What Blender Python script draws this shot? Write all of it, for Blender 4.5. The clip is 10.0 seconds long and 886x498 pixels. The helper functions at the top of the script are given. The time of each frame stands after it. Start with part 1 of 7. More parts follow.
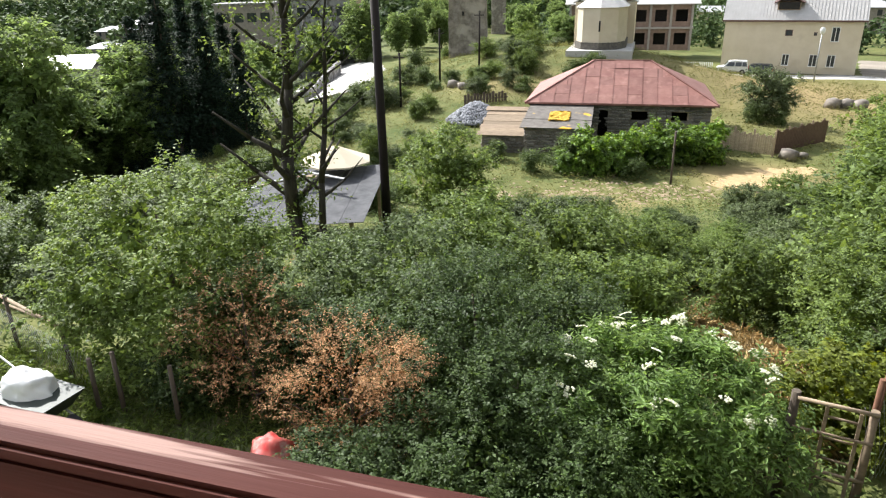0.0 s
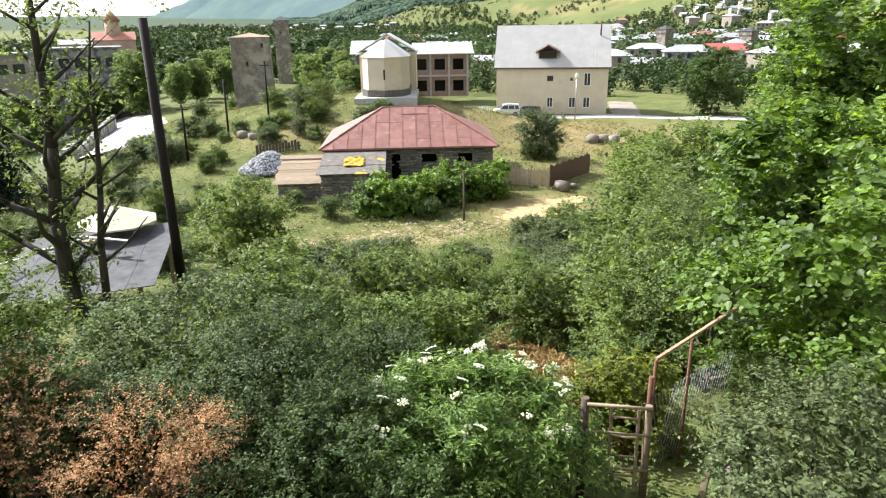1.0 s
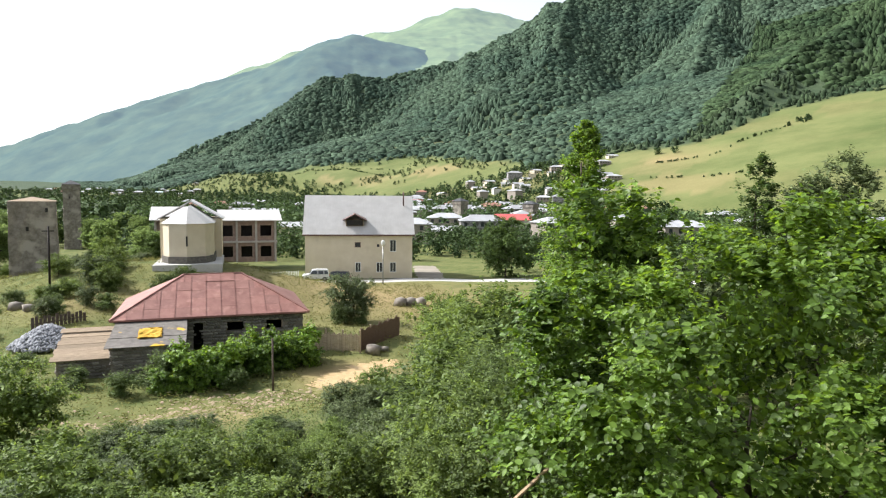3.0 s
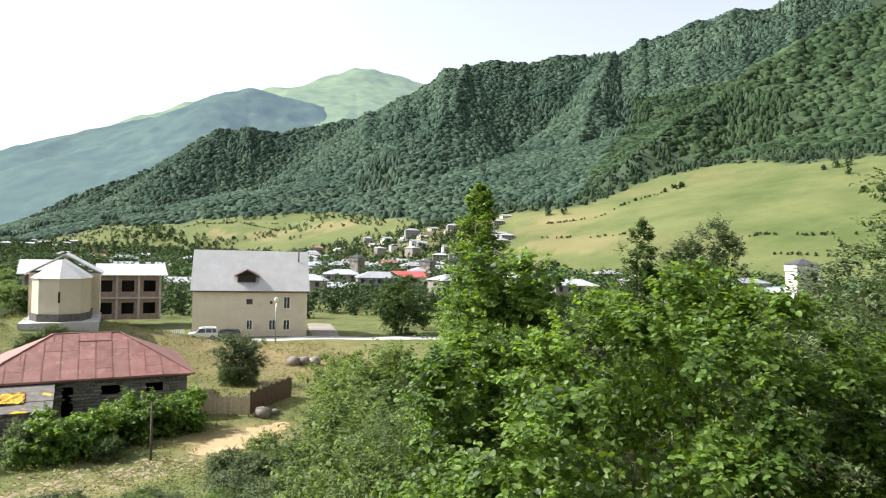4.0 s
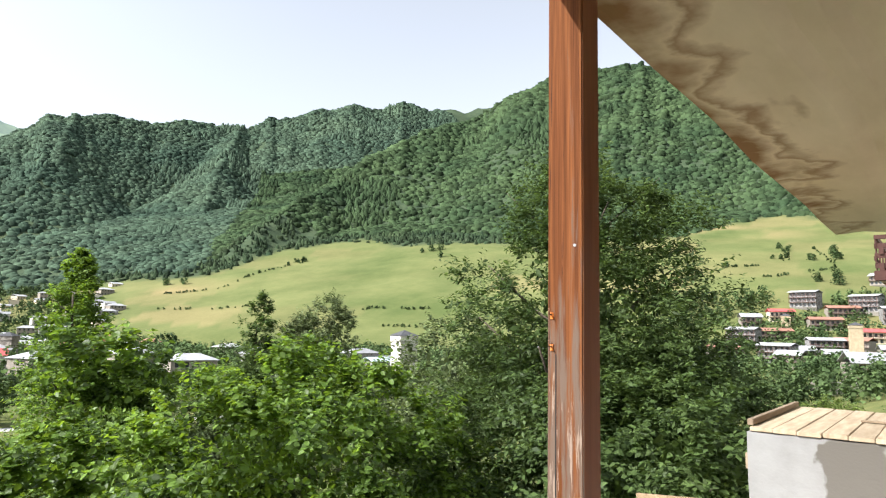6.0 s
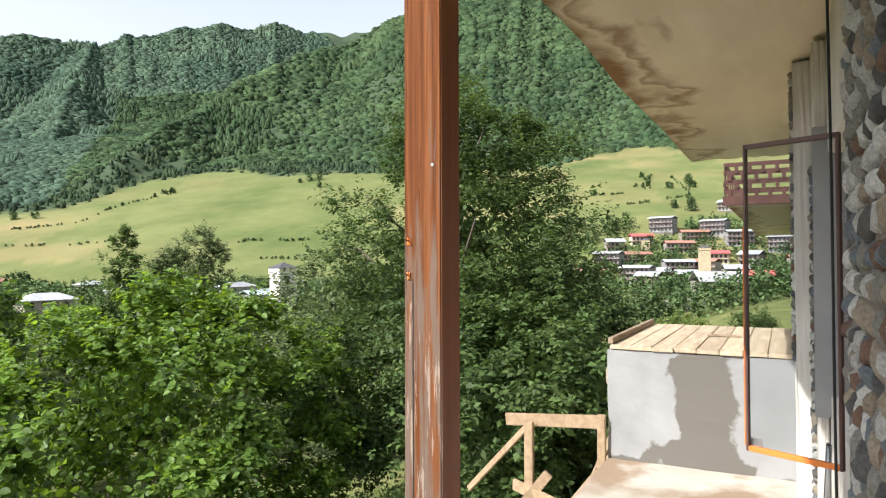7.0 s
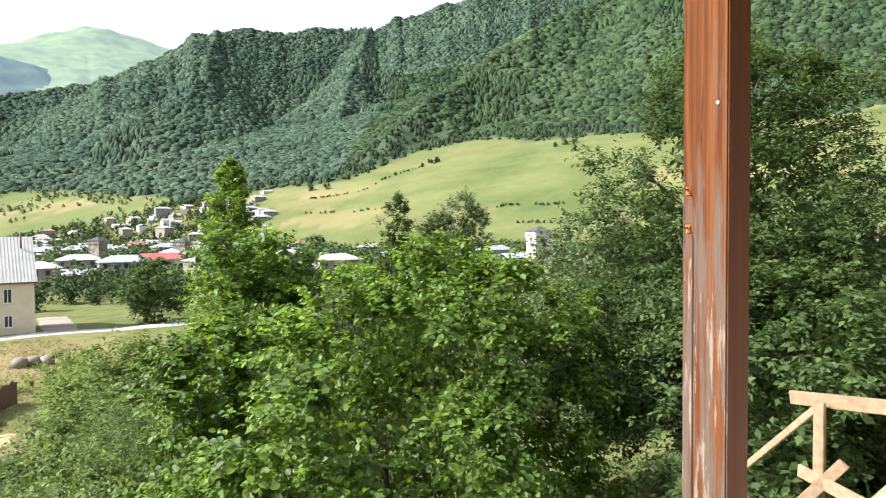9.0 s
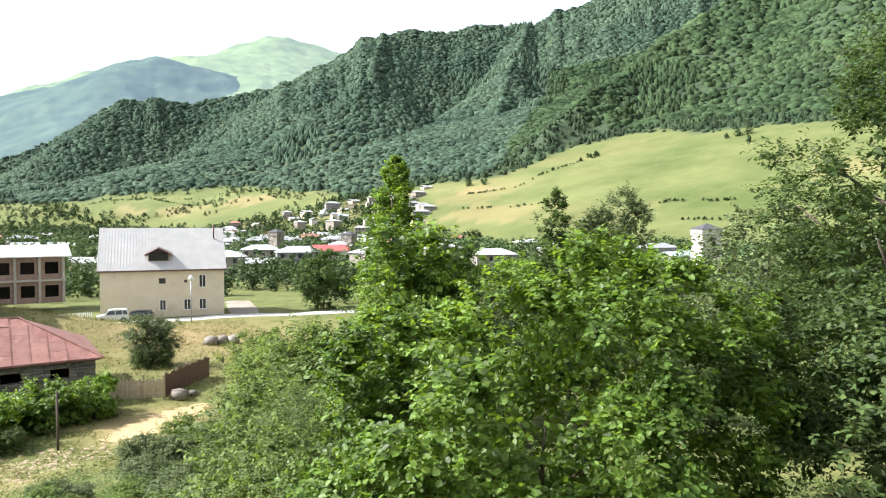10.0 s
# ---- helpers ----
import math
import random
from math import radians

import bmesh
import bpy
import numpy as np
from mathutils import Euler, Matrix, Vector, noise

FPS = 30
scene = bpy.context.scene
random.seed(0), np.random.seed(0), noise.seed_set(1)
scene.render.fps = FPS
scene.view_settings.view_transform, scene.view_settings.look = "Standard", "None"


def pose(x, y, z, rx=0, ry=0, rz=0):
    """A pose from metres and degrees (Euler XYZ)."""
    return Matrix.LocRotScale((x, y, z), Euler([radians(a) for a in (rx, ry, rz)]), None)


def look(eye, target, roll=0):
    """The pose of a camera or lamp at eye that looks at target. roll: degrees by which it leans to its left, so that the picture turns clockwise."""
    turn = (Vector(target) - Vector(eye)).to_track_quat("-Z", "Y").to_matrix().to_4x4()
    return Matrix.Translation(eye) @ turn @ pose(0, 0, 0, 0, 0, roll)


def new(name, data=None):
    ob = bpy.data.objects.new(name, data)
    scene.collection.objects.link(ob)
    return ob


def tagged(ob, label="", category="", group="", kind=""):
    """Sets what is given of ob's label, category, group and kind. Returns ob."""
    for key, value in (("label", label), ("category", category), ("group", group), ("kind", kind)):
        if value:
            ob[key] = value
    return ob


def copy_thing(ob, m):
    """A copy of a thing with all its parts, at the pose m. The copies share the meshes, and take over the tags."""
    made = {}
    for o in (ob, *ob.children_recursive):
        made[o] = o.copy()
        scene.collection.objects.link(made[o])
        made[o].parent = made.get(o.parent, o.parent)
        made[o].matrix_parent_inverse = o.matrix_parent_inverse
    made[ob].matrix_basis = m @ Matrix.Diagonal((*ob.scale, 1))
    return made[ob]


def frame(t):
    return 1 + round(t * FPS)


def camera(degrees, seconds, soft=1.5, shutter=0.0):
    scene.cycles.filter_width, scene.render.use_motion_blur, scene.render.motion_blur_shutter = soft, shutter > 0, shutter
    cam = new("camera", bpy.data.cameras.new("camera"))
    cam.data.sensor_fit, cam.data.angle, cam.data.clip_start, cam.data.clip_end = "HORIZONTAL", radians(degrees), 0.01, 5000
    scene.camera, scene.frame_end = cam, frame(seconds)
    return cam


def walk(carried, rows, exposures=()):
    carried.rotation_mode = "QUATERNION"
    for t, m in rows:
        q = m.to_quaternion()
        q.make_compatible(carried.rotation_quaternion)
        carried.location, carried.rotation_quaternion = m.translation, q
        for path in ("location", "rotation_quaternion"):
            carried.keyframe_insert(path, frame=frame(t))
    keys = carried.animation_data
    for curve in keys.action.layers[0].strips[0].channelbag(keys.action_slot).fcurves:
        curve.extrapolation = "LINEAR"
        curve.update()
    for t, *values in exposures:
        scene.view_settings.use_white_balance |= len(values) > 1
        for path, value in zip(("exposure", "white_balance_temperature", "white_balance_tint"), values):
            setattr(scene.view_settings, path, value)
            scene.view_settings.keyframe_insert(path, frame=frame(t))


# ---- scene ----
cam = camera(67.14, 10.0, 1.2)
# seconds, x, y, z of the eye, then pitch, roll, yaw
PATH = [
    (0.0, 0.091, -0.030, 1.115, -22.28, 1.39, 16.37),
    (0.5, 0.144, -0.086, 1.143, -21.89, 1.15, 5.71),
    (1.0, 0.175, -0.091, 1.152, -18.77, 0.85, -1.00),
    (1.5, 0.219, -0.107, 1.178, -15.98, 0.08, -2.19),
    (2.0, 0.238, -0.071, 1.196, -12.31, -0.65, -3.10),
    (2.5, 0.184, -0.071, 1.204, -10.01, -0.05, -10.45),
    (2.7, 0.163, -0.052, 1.229, -7.74, 0.05, -13.64),
    (3.8, 0.207, -0.087, 1.429, -0.79, -2.01, -23.55),
    (4.0, 0.200, -0.076, 1.417, 0.07, -1.44, -25.85),
    (4.5, 0.189, -0.149, 1.417, 1.40, -1.03, -34.47),
    (5.0, 0.218, -0.211, 1.427, 2.38, -1.72, -43.20),
    (5.5, 0.243, -0.228, 1.444, 4.63, -1.72, -48.91),
    (6.0, 0.266, -0.262, 1.464, 7.00, -1.27, -57.33),
    (6.2, 0.283, -0.272, 1.461, 6.97, -1.15, -60.02),
    (7.3, 0.526, -0.240, 1.460, -0.50, -0.05, -68.34),
    (7.5, 0.537, -0.240, 1.453, -1.27, -0.01, -67.72),
    (8.0, 0.551, -0.240, 1.444, -2.51, 0.35, -65.24),
    (8.5, 0.525, -0.220, 1.433, -2.48, 0.55, -55.67),
    (9.0, 0.525, -0.169, 1.430, -1.90, 0.43, -45.83),
    (9.5, 0.511, -0.137, 1.433, -1.72, 0.36, -39.14),
    (10.0, 0.441, -0.145, 1.445, -2.27, -0.16, -32.51),
]
walk(cam, [(t, pose(x, y, z, 90 + pitch, roll, yaw)) for t, x, y, z, pitch, roll, yaw in PATH], exposures=[(0.0, 0.83, 6100, 10), (0.5, 1.08, 6100, 10), (1.0, 1.00, 6100, 10), (2.0, 0.80, 6100, 10), (2.5, 0.66, 6100, 10), (4.5, 0.70, 6050, 10), (5.5, 0.82, 6100, 10), (7.5, 0.74, 6050, 10), (9.0, 1.02, 6050, 10), (10.0, 1.09, 6050, 10)])

# ---- light ----
SUN_YAW, SUN_UP = 57.0, 41.0      # degrees to the left of +y, and above the horizon
world = bpy.data.worlds.new("sky")
scene.world = world
world.use_nodes = True
wn, wl = world.node_tree.nodes, world.node_tree.links
sky = wn.new("ShaderNodeTexSky")
sky.sky_type, sky.sun_disc = "NISHITA", False
sky.sun_elevation, sky.sun_rotation = radians(SUN_UP), radians(-SUN_YAW)
sky.dust_density, sky.air_density = 2.5, 1.0
wn["Background"].inputs["Strength"].default_value = 0.10
haze = wn.new("ShaderNodeHueSaturation")
haze.inputs["Saturation"].default_value, haze.inputs["Value"].default_value = 0.24, 1.72
wl.new(sky.outputs["Color"], haze.inputs["Color"])
wl.new(haze.outputs["Color"], wn["Background"].inputs["Color"])
sun = new("sun", bpy.data.lights.new("sun", "SUN"))
sun.data.energy, sun.data.angle, sun.data.color = 5.0, radians(0.6), (1.0, 0.95, 0.86)
sun.matrix_world = look((-300 * math.sin(radians(SUN_YAW)), 300 * math.cos(radians(SUN_YAW)), 300 * math.tan(radians(SUN_UP))), (0, 0, 0))

# ---- materials ----
def material(name, colors, scale=1.0, rough=0.8, bump=0.0, bump_scale=None, metal=0.0, stretch=(1, 1, 1), island=0.0, obj=0.0,
             through_light=0.0, spec=0.3, stain=None, coords="Object", clear=1.9):
    """Two or three colours mixed by noise at two scales, with relief; island and obj vary the brightness per piece."""
    m = bpy.data.materials.new(name)
    m.use_nodes = True
    n, l = m.node_tree.nodes, m.node_tree.links
    b = n["Principled BSDF"]
    b.inputs["Roughness"].default_value, b.inputs["Metallic"].default_value = rough, metal
    b.inputs["Specular IOR Level"].default_value = spec
    tc, mp = n.new("ShaderNodeTexCoord"), n.new("ShaderNodeMapping")
    mp.inputs["Scale"].default_value = stretch
    l.new(tc.outputs[coords], mp.inputs["Vector"])
    no = n.new("ShaderNodeTexNoise")
    no.inputs["Scale"].default_value, no.inputs["Detail"].default_value, no.inputs["Roughness"].default_value = scale, 8, 0.62
    l.new(mp.outputs["Vector"], no.inputs["Vector"])
    ra = n.new("ShaderNodeValToRGB")
    ra.color_ramp.elements[0].position, ra.color_ramp.elements[1].position = 0.32, 0.68
    ra.color_ramp.elements[0].color, ra.color_ramp.elements[1].color = (*colors[0], 1), (*colors[-1], 1)
    if len(colors) > 2:
        ra.color_ramp.elements.new(0.5).color = (*colors[1], 1)
    l.new(no.outputs["Fac"], ra.inputs["Fac"])
    out = ra.outputs["Color"]
    if stain:
        color, s_scale, low, high = stain
        sn, sr, mx = n.new("ShaderNodeTexNoise"), n.new("ShaderNodeMapRange"), n.new("ShaderNodeMix")
        sn.inputs["Scale"].default_value, sn.inputs["Detail"].default_value = s_scale, 5
        l.new(mp.outputs["Vector"], sn.inputs["Vector"])
        sr.inputs["From Min"].default_value, sr.inputs["From Max"].default_value = low, high
        l.new(sn.outputs["Fac"], sr.inputs["Value"])
        mx.data_type = "RGBA"
        l.new(sr.outputs["Result"], mx.inputs["Factor"])
        l.new(out, mx.inputs["A"])
        mx.inputs["B"].default_value = (*color, 1)
        out = mx.outputs["Result"]
    for amount, node, socket in ((island, "ShaderNodeNewGeometry", "Random Per Island"), (obj, "ShaderNodeObjectInfo", "Random")):
        if amount:
            g, r, h = n.new(node), n.new("ShaderNodeMapRange"), n.new("ShaderNodeHueSaturation")
            r.inputs["To Min"].default_value, r.inputs["To Max"].default_value = 1 - amount, 1 + amount
            l.new(g.outputs[socket], r.inputs["Value"])
            l.new(r.outputs["Result"], h.inputs["Value"])
            l.new(out, h.inputs["Color"])
            out = h.outputs["Color"]
    l.new(out, b.inputs["Base Color"])
    if bump:
        bn, bp = n.new("ShaderNodeTexNoise"), n.new("ShaderNodeBump")
        bn.inputs["Scale"].default_value, bn.inputs["Detail"].default_value = bump_scale or scale * 4, 6
        l.new(mp.outputs["Vector"], bn.inputs["Vector"])
        bp.inputs["Strength"].default_value, bp.inputs["Distance"].default_value = 1.0, bump
        l.new(bn.outputs["Fac"], bp.inputs["Height"])
        l.new(bp.outputs["Normal"], b.inputs["Normal"])
    if through_light:
        tr, ad = n.new("ShaderNodeBsdfTranslucent"), n.new("ShaderNodeMixShader")
        hs = n.new("ShaderNodeHueSaturation")
        hs.inputs["Hue"].default_value, hs.inputs["Value"].default_value, hs.inputs["Saturation"].default_value = 0.485, clear, 1.12
        l.new(out, hs.inputs["Color"])
        l.new(hs.outputs["Color"], tr.inputs["Color"])
        ad.inputs["Fac"].default_value = through_light
        l.new(b.outputs["BSDF"], ad.inputs[1])
        l.new(tr.outputs["BSDF"], ad.inputs[2])
        l.new(ad.outputs["Shader"], n["Material Output"].inputs["Surface"])
    return m


def leaf_material(name, dark, light, gloss=0.45, glow=0.4, scale=0.6, spec=0.22, clear=2.1):
    return material(name, [dark, light], scale=scale, rough=gloss + 0.12, island=0.5, through_light=glow - 0.10, spec=spec, obj=0.15, clear=clear)


M_HAZEL = leaf_material("hazel_leaf", (0.056, 0.102, 0.018), (0.168, 0.258, 0.041), 0.40, 0.44, spec=0.35, clear=2.4)
M_ASH = leaf_material("ash_leaf", (0.044, 0.073, 0.022), (0.078, 0.115, 0.033), 0.45, 0.4)
M_BUSH = leaf_material("bush_leaf", (0.063, 0.092, 0.027), (0.111, 0.152, 0.048), 0.5, 0.35)
M_GREY = leaf_material("grey_green_leaf", (0.073, 0.098, 0.037), (0.122, 0.152, 0.065), 0.5, 0.3)
M_LIGHT = leaf_material("light_green_leaf", (0.089, 0.130, 0.030), (0.148, 0.196, 0.052), 0.5, 0.4)
M_YELLOW = leaf_material("yellow_green_leaf", (0.096, 0.126, 0.018), (0.163, 0.185, 0.026), 0.5, 0.4)
M_ELDER = leaf_material("elder_leaf", (0.089, 0.144, 0.037), (0.148, 0.215, 0.063), 0.42, 0.45)
# Lightened partly to put haze against the sun into the leaf colour.
M_WEST = leaf_material("hazed_wood_leaf", (0.092, 0.135, 0.045), (0.170, 0.225, 0.078), 0.6, 0.55, 0.3)
M_DRY = leaf_material("dry_leaf", (0.175, 0.092, 0.042), (0.430, 0.265, 0.130), 0.7, 0.25)
M_SPRUCE = leaf_material("spruce_needle", (0.012, 0.026, 0.016), (0.028, 0.048, 0.026), 0.6, 0.15)
M_FOREST = leaf_material("forest_leaf", (0.040, 0.068, 0.027), (0.086, 0.124, 0.045), 0.6, 0.2, 0.05, 0.1)
M_SCRUB = leaf_material("scrub_leaf", (0.055, 0.078, 0.032), (0.105, 0.130, 0.058), 0.6, 0.2, 0.05, 0.1)
M_BLOSSOM = material("elder_blossom", [(0.60, 0.60, 0.46), (0.80, 0.80, 0.68)], 30, 0.7, through_light=0.3)
M_BARK = material("bark", [(0.060, 0.045, 0.034), (0.130, 0.105, 0.080)], 12, 0.9, 0.01, 40, stretch=(1, 1, 0.25))
M_RAIL = material("red_brown_paint", [(0.046, 0.013, 0.010), (0.086, 0.027, 0.021)], 5, 0.75, 0.0012, 60, stretch=(0.12, 3, 3), spec=0.12,
                  stain=((0.34, 0.22, 0.19), 9, 0.615, 0.66))
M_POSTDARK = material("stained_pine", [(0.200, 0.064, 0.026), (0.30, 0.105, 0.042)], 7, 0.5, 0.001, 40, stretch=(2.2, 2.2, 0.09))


def weathered_post():
    """Orange-brown stain with fine upright grain, worn to grey wood at breast height and to pale flecks lower down."""
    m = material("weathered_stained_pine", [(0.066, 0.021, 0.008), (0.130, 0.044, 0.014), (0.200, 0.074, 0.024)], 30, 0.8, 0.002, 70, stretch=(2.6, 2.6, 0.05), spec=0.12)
    n, l = m.node_tree.nodes, m.node_tree.links
    base = n["Principled BSDF"].inputs["Base Color"]
    tc, sep = n.new("ShaderNodeTexCoord"), n.new("ShaderNodeSeparateXYZ")
    l.new(tc.outputs["Object"], sep.inputs["Vector"])

    def wear(scale, stretch, z_low, z_high, limit, soft, color):
        mp, no, up, add, ramp, mx = (n.new("ShaderNode" + k) for k in ("Mapping", "TexNoise", "MapRange", "Math", "MapRange", "Mix"))
        mp.inputs["Scale"].default_value = stretch
        no.inputs["Scale"].default_value, no.inputs["Detail"].default_value, no.inputs["Roughness"].default_value = scale, 6, 0.65
        l.new(tc.outputs["Object"], mp.inputs["Vector"])
        l.new(mp.outputs["Vector"], no.inputs["Vector"])
        up.inputs["From Min"].default_value, up.inputs["From Max"].default_value = z_low, z_high
        up.inputs["To Min"].default_value, up.inputs["To Max"].default_value = 0.0, 0.22
        l.new(sep.outputs["Z"], up.inputs["Value"])
        add.operation = "SUBTRACT"
        l.new(no.outputs["Fac"], add.inputs[0])
        l.new(up.outputs["Result"], add.inputs[1])
        ramp.inputs["From Min"].default_value, ramp.inputs["From Max"].default_value = limit, limit + soft
        l.new(add.outputs["Value"], ramp.inputs["Value"])
        mx.data_type = "RGBA"
        l.new(ramp.outputs["Result"], mx.inputs["Factor"])
        l.new(base.links[0].from_socket, mx.inputs["A"])
        mx.inputs["B"].default_value = (*color, 1)
        l.new(mx.outputs["Result"], base)
    wear(9, (2.4, 2.4, 0.16), 1.45, 2.0, 0.40, 0.12, (0.140, 0.098, 0.074))
    wear(46, (1.6, 1.6, 0.12), 1.25, 1.6, 0.57, 0.05, (0.27, 0.200, 0.155))
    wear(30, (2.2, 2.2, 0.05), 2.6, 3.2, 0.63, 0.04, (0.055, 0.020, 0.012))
    return m


M_POST = weathered_post()
M_WOOD = material("raw_plank", [(0.33, 0.25, 0.165), (0.52, 0.42, 0.30)], 6, 0.75, 0.001, 30, stretch=(0.4, 3, 3), obj=0.15)
M_BOARD = material("fresh_board", [(0.23, 0.155, 0.09), (0.37, 0.265, 0.165)], 6, 0.75, 0.001, 30, stretch=(0.4, 3, 3), obj=0.2)
M_LATTICE = material("dark_red_wood", [(0.042, 0.016, 0.012), (0.075, 0.030, 0.022)], 4, 0.7)
M_SAND = material("sandy_stone", [(0.34, 0.27, 0.17), (0.44, 0.36, 0.24)], 0.8, 0.9, 0.03, 4)
M_OLDWOOD = material("old_plank", [(0.20, 0.15, 0.10), (0.33, 0.25, 0.17)], 5, 0.85, 0.002, 25, stretch=(0.4, 3, 3), obj=0.2)
M_CONCRETE = material("slab_concrete", [(0.35, 0.31, 0.25), (0.47, 0.43, 0.365)], 1.6, 0.85, 0.002, 40, stain=((0.25, 0.18, 0.12), 1.7, 0.50, 0.62))
M_CEMENT = material("cement_render", [(0.25, 0.24, 0.235), (0.32, 0.31, 0.305)], 2.2, 0.85, 0.0015, 50, stain=((0.13, 0.12, 0.11), 1.1, 0.50, 0.55))
M_SOFFIT = material("soffit_plaster", [(0.66, 0.56, 0.41), (0.80, 0.70, 0.54)], 1.4, 0.8, 0.0015, 25, stretch=(0.5, 1.4, 1), stain=((0.33, 0.22, 0.12), 1.6, 0.60, 0.72))
def edge_stain(m, low, high, color):
    """Rusty water stains that have crept in from the outer edge."""
    n, l = m.node_tree.nodes, m.node_tree.links
    base = n["Principled BSDF"].inputs["Base Color"]
    tc, sep, no, add = n.new("ShaderNodeTexCoord"), n.new("ShaderNodeSeparateXYZ"), n.new("ShaderNodeTexNoise"), n.new("ShaderNodeMath")
    no.inputs["Scale"].default_value, no.inputs["Detail"].default_value = 1.7, 7
    l.new(tc.outputs["Object"], sep.inputs["Vector"])
    l.new(tc.outputs["Object"], no.inputs["Vector"])
    add.operation, add.inputs[1].default_value = "MULTIPLY_ADD", 1.5
    l.new(no.outputs["Fac"], add.inputs[0])
    l.new(sep.outputs["Y"], add.inputs[2])
    ra = n.new("ShaderNodeValToRGB")
    e = ra.color_ramp.elements
    e[0].position, e[1].position = low, high
    e[0].color, e[1].color = (0, 0, 0, 1), (1, 1, 1, 1)
    e.new(low + (high - low) * 0.35).color = (0.75, 0.75, 0.75, 1)
    e.new(low + (high - low) * 0.5).color = (0.1, 0.1, 0.1, 1)
    sc = n.new("ShaderNodeMath")
    sc.operation, sc.inputs[1].default_value = "MULTIPLY", 0.5
    l.new(add.outputs["Value"], sc.inputs[0])
    l.new(sc.outputs["Value"], ra.inputs["Fac"])
    mx = n.new("ShaderNodeMix")
    mx.data_type = "RGBA"
    l.new(ra.outputs["Color"], mx.inputs["Factor"])
    l.new(base.links[0].from_socket, mx.inputs["A"])
    mx.inputs["B"].default_value = (*color, 1)
    l.new(mx.outputs["Result"], base)


edge_stain(M_SOFFIT, 0.62, 0.86, (0.27, 0.15, 0.07))
M_PLASTER = material("white_plaster", [(0.50, 0.46, 0.41), (0.64, 0.60, 0.55)], 3, 0.85, 0.003, 30)
M_RUBBLE = material("rubble_stone", [(0.6, 0.6, 0.6), (0.95, 0.95, 0.95), (1.25, 1.25, 1.25)], 7, 0.85, 0.006, 45)
def stone_colours(m):
    """Each stone takes one of several field-stone colours."""
    n, l = m.node_tree.nodes, m.node_tree.links
    base = n["Principled BSDF"].inputs["Base Color"]
    info, ra, mx = n.new("ShaderNodeObjectInfo"), n.new("ShaderNodeValToRGB"), n.new("ShaderNodeMix")
    ra.color_ramp.interpolation = "CONSTANT"
    e = ra.color_ramp.elements
    e[0].position, e[0].color = 0.0, (0.50, 0.48, 0.45, 1)
    e[1].position, e[1].color = 0.24, (0.11, 0.105, 0.10, 1)
    for at, c in ((0.42, (0.27, 0.25, 0.22)), (0.58, (0.17, 0.185, 0.20)), (0.70, (0.62, 0.60, 0.56)), (0.82, (0.20, 0.12, 0.085)), (0.88, (0.34, 0.28, 0.21))):
        e.new(at).color = (*c, 1)
    l.new(info.outputs["Random"], ra.inputs["Fac"])
    mx.data_type, mx.blend_type = "RGBA", "MULTIPLY"
    mx.inputs["Factor"].default_value = 1.0
    l.new(ra.outputs["Color"], mx.inputs["A"])
    l.new(base.links[0].from_socket, mx.inputs["B"])
    l.new(mx.outputs["Result"], base)


stone_colours(M_RUBBLE)
M_MORTAR = material("mortar", [(0.15, 0.13, 0.105), (0.25, 0.215, 0.175)], 8, 0.9, 0.006, 35)
M_CREAM = material("cream_render", [(0.56, 0.48, 0.35), (0.64, 0.56, 0.43)], 0.5, 0.85, 0.002, 12, stain=((0.50, 0.42, 0.31), 0.35, 0.58, 0.75))
M_WHITEROOF = material("grey_white_sheet_roof", [(0.46, 0.44, 0.42), (0.56, 0.54, 0.52)], 0.6, 0.5, metal=0.1)
M_REDROOF = material("faded_red_sheet_roof", [(0.190, 0.082, 0.066), (0.28, 0.140, 0.115)], 0.9, 0.6, metal=0.05, obj=0.13, stain=((0.32, 0.17, 0.14), 1.6, 0.55, 0.75))
M_STONE = material("field_stone_wall", [(0.12, 0.11, 0.095), (0.25, 0.225, 0.19)], 3.5, 0.9, 0.03, 5, obj=0.35)
M_TOWER = material("tower_stone", [(0.13, 0.11, 0.09), (0.30, 0.265, 0.225)], 1.6, 0.9, 0.05, 4, stain=((0.36, 0.32, 0.27), 0.5, 0.52, 0.62))
M_GLASS = bpy.data.materials.new("glass")
M_GLASS.use_nodes = True
g_ = M_GLASS.node_tree.nodes["Principled BSDF"]
g_.inputs["Transmission Weight"].default_value, g_.inputs["Roughness"].default_value, g_.inputs["IOR"].default_value = 1.0, 0.02, 1.02
g_.inputs["Base Color"].default_value = (0.80, 0.83, 0.84, 1)
# Near-black stands in for shade inside openings; it also colours the post's crack.
M_DARK = material("dark_opening", [(0.012, 0.011, 0.010), (0.03, 0.027, 0.024)], 4, 0.6)
M_PANE = material("dark_pane", [(0.03, 0.035, 0.04), (0.06, 0.065, 0.07)], 1, 0.12, spec=0.6)
M_METAL = material("galvanised_steel", [(0.28, 0.28, 0.28), (0.42, 0.42, 0.42)], 4, 0.4, metal=0.7)
M_RUST = material("rusty_iron", [(0.10, 0.05, 0.03), (0.20, 0.10, 0.06)], 9, 0.8, metal=0.2)
M_TAR = material("tarred_pole", [(0.010, 0.007, 0.006), (0.024, 0.016, 0.013)], 6, 0.8, 0.003, 30, stretch=(2, 2, 0.2))
M_SLATE = material("grey_roof_sheet", [(0.05, 0.05, 0.055), (0.11, 0.11, 0.115)], 2, 0.75, spec=0.15)
M_WHITE = material("white_paint", [(0.70, 0.70, 0.69), (0.80, 0.80, 0.79)], 2, 0.35)
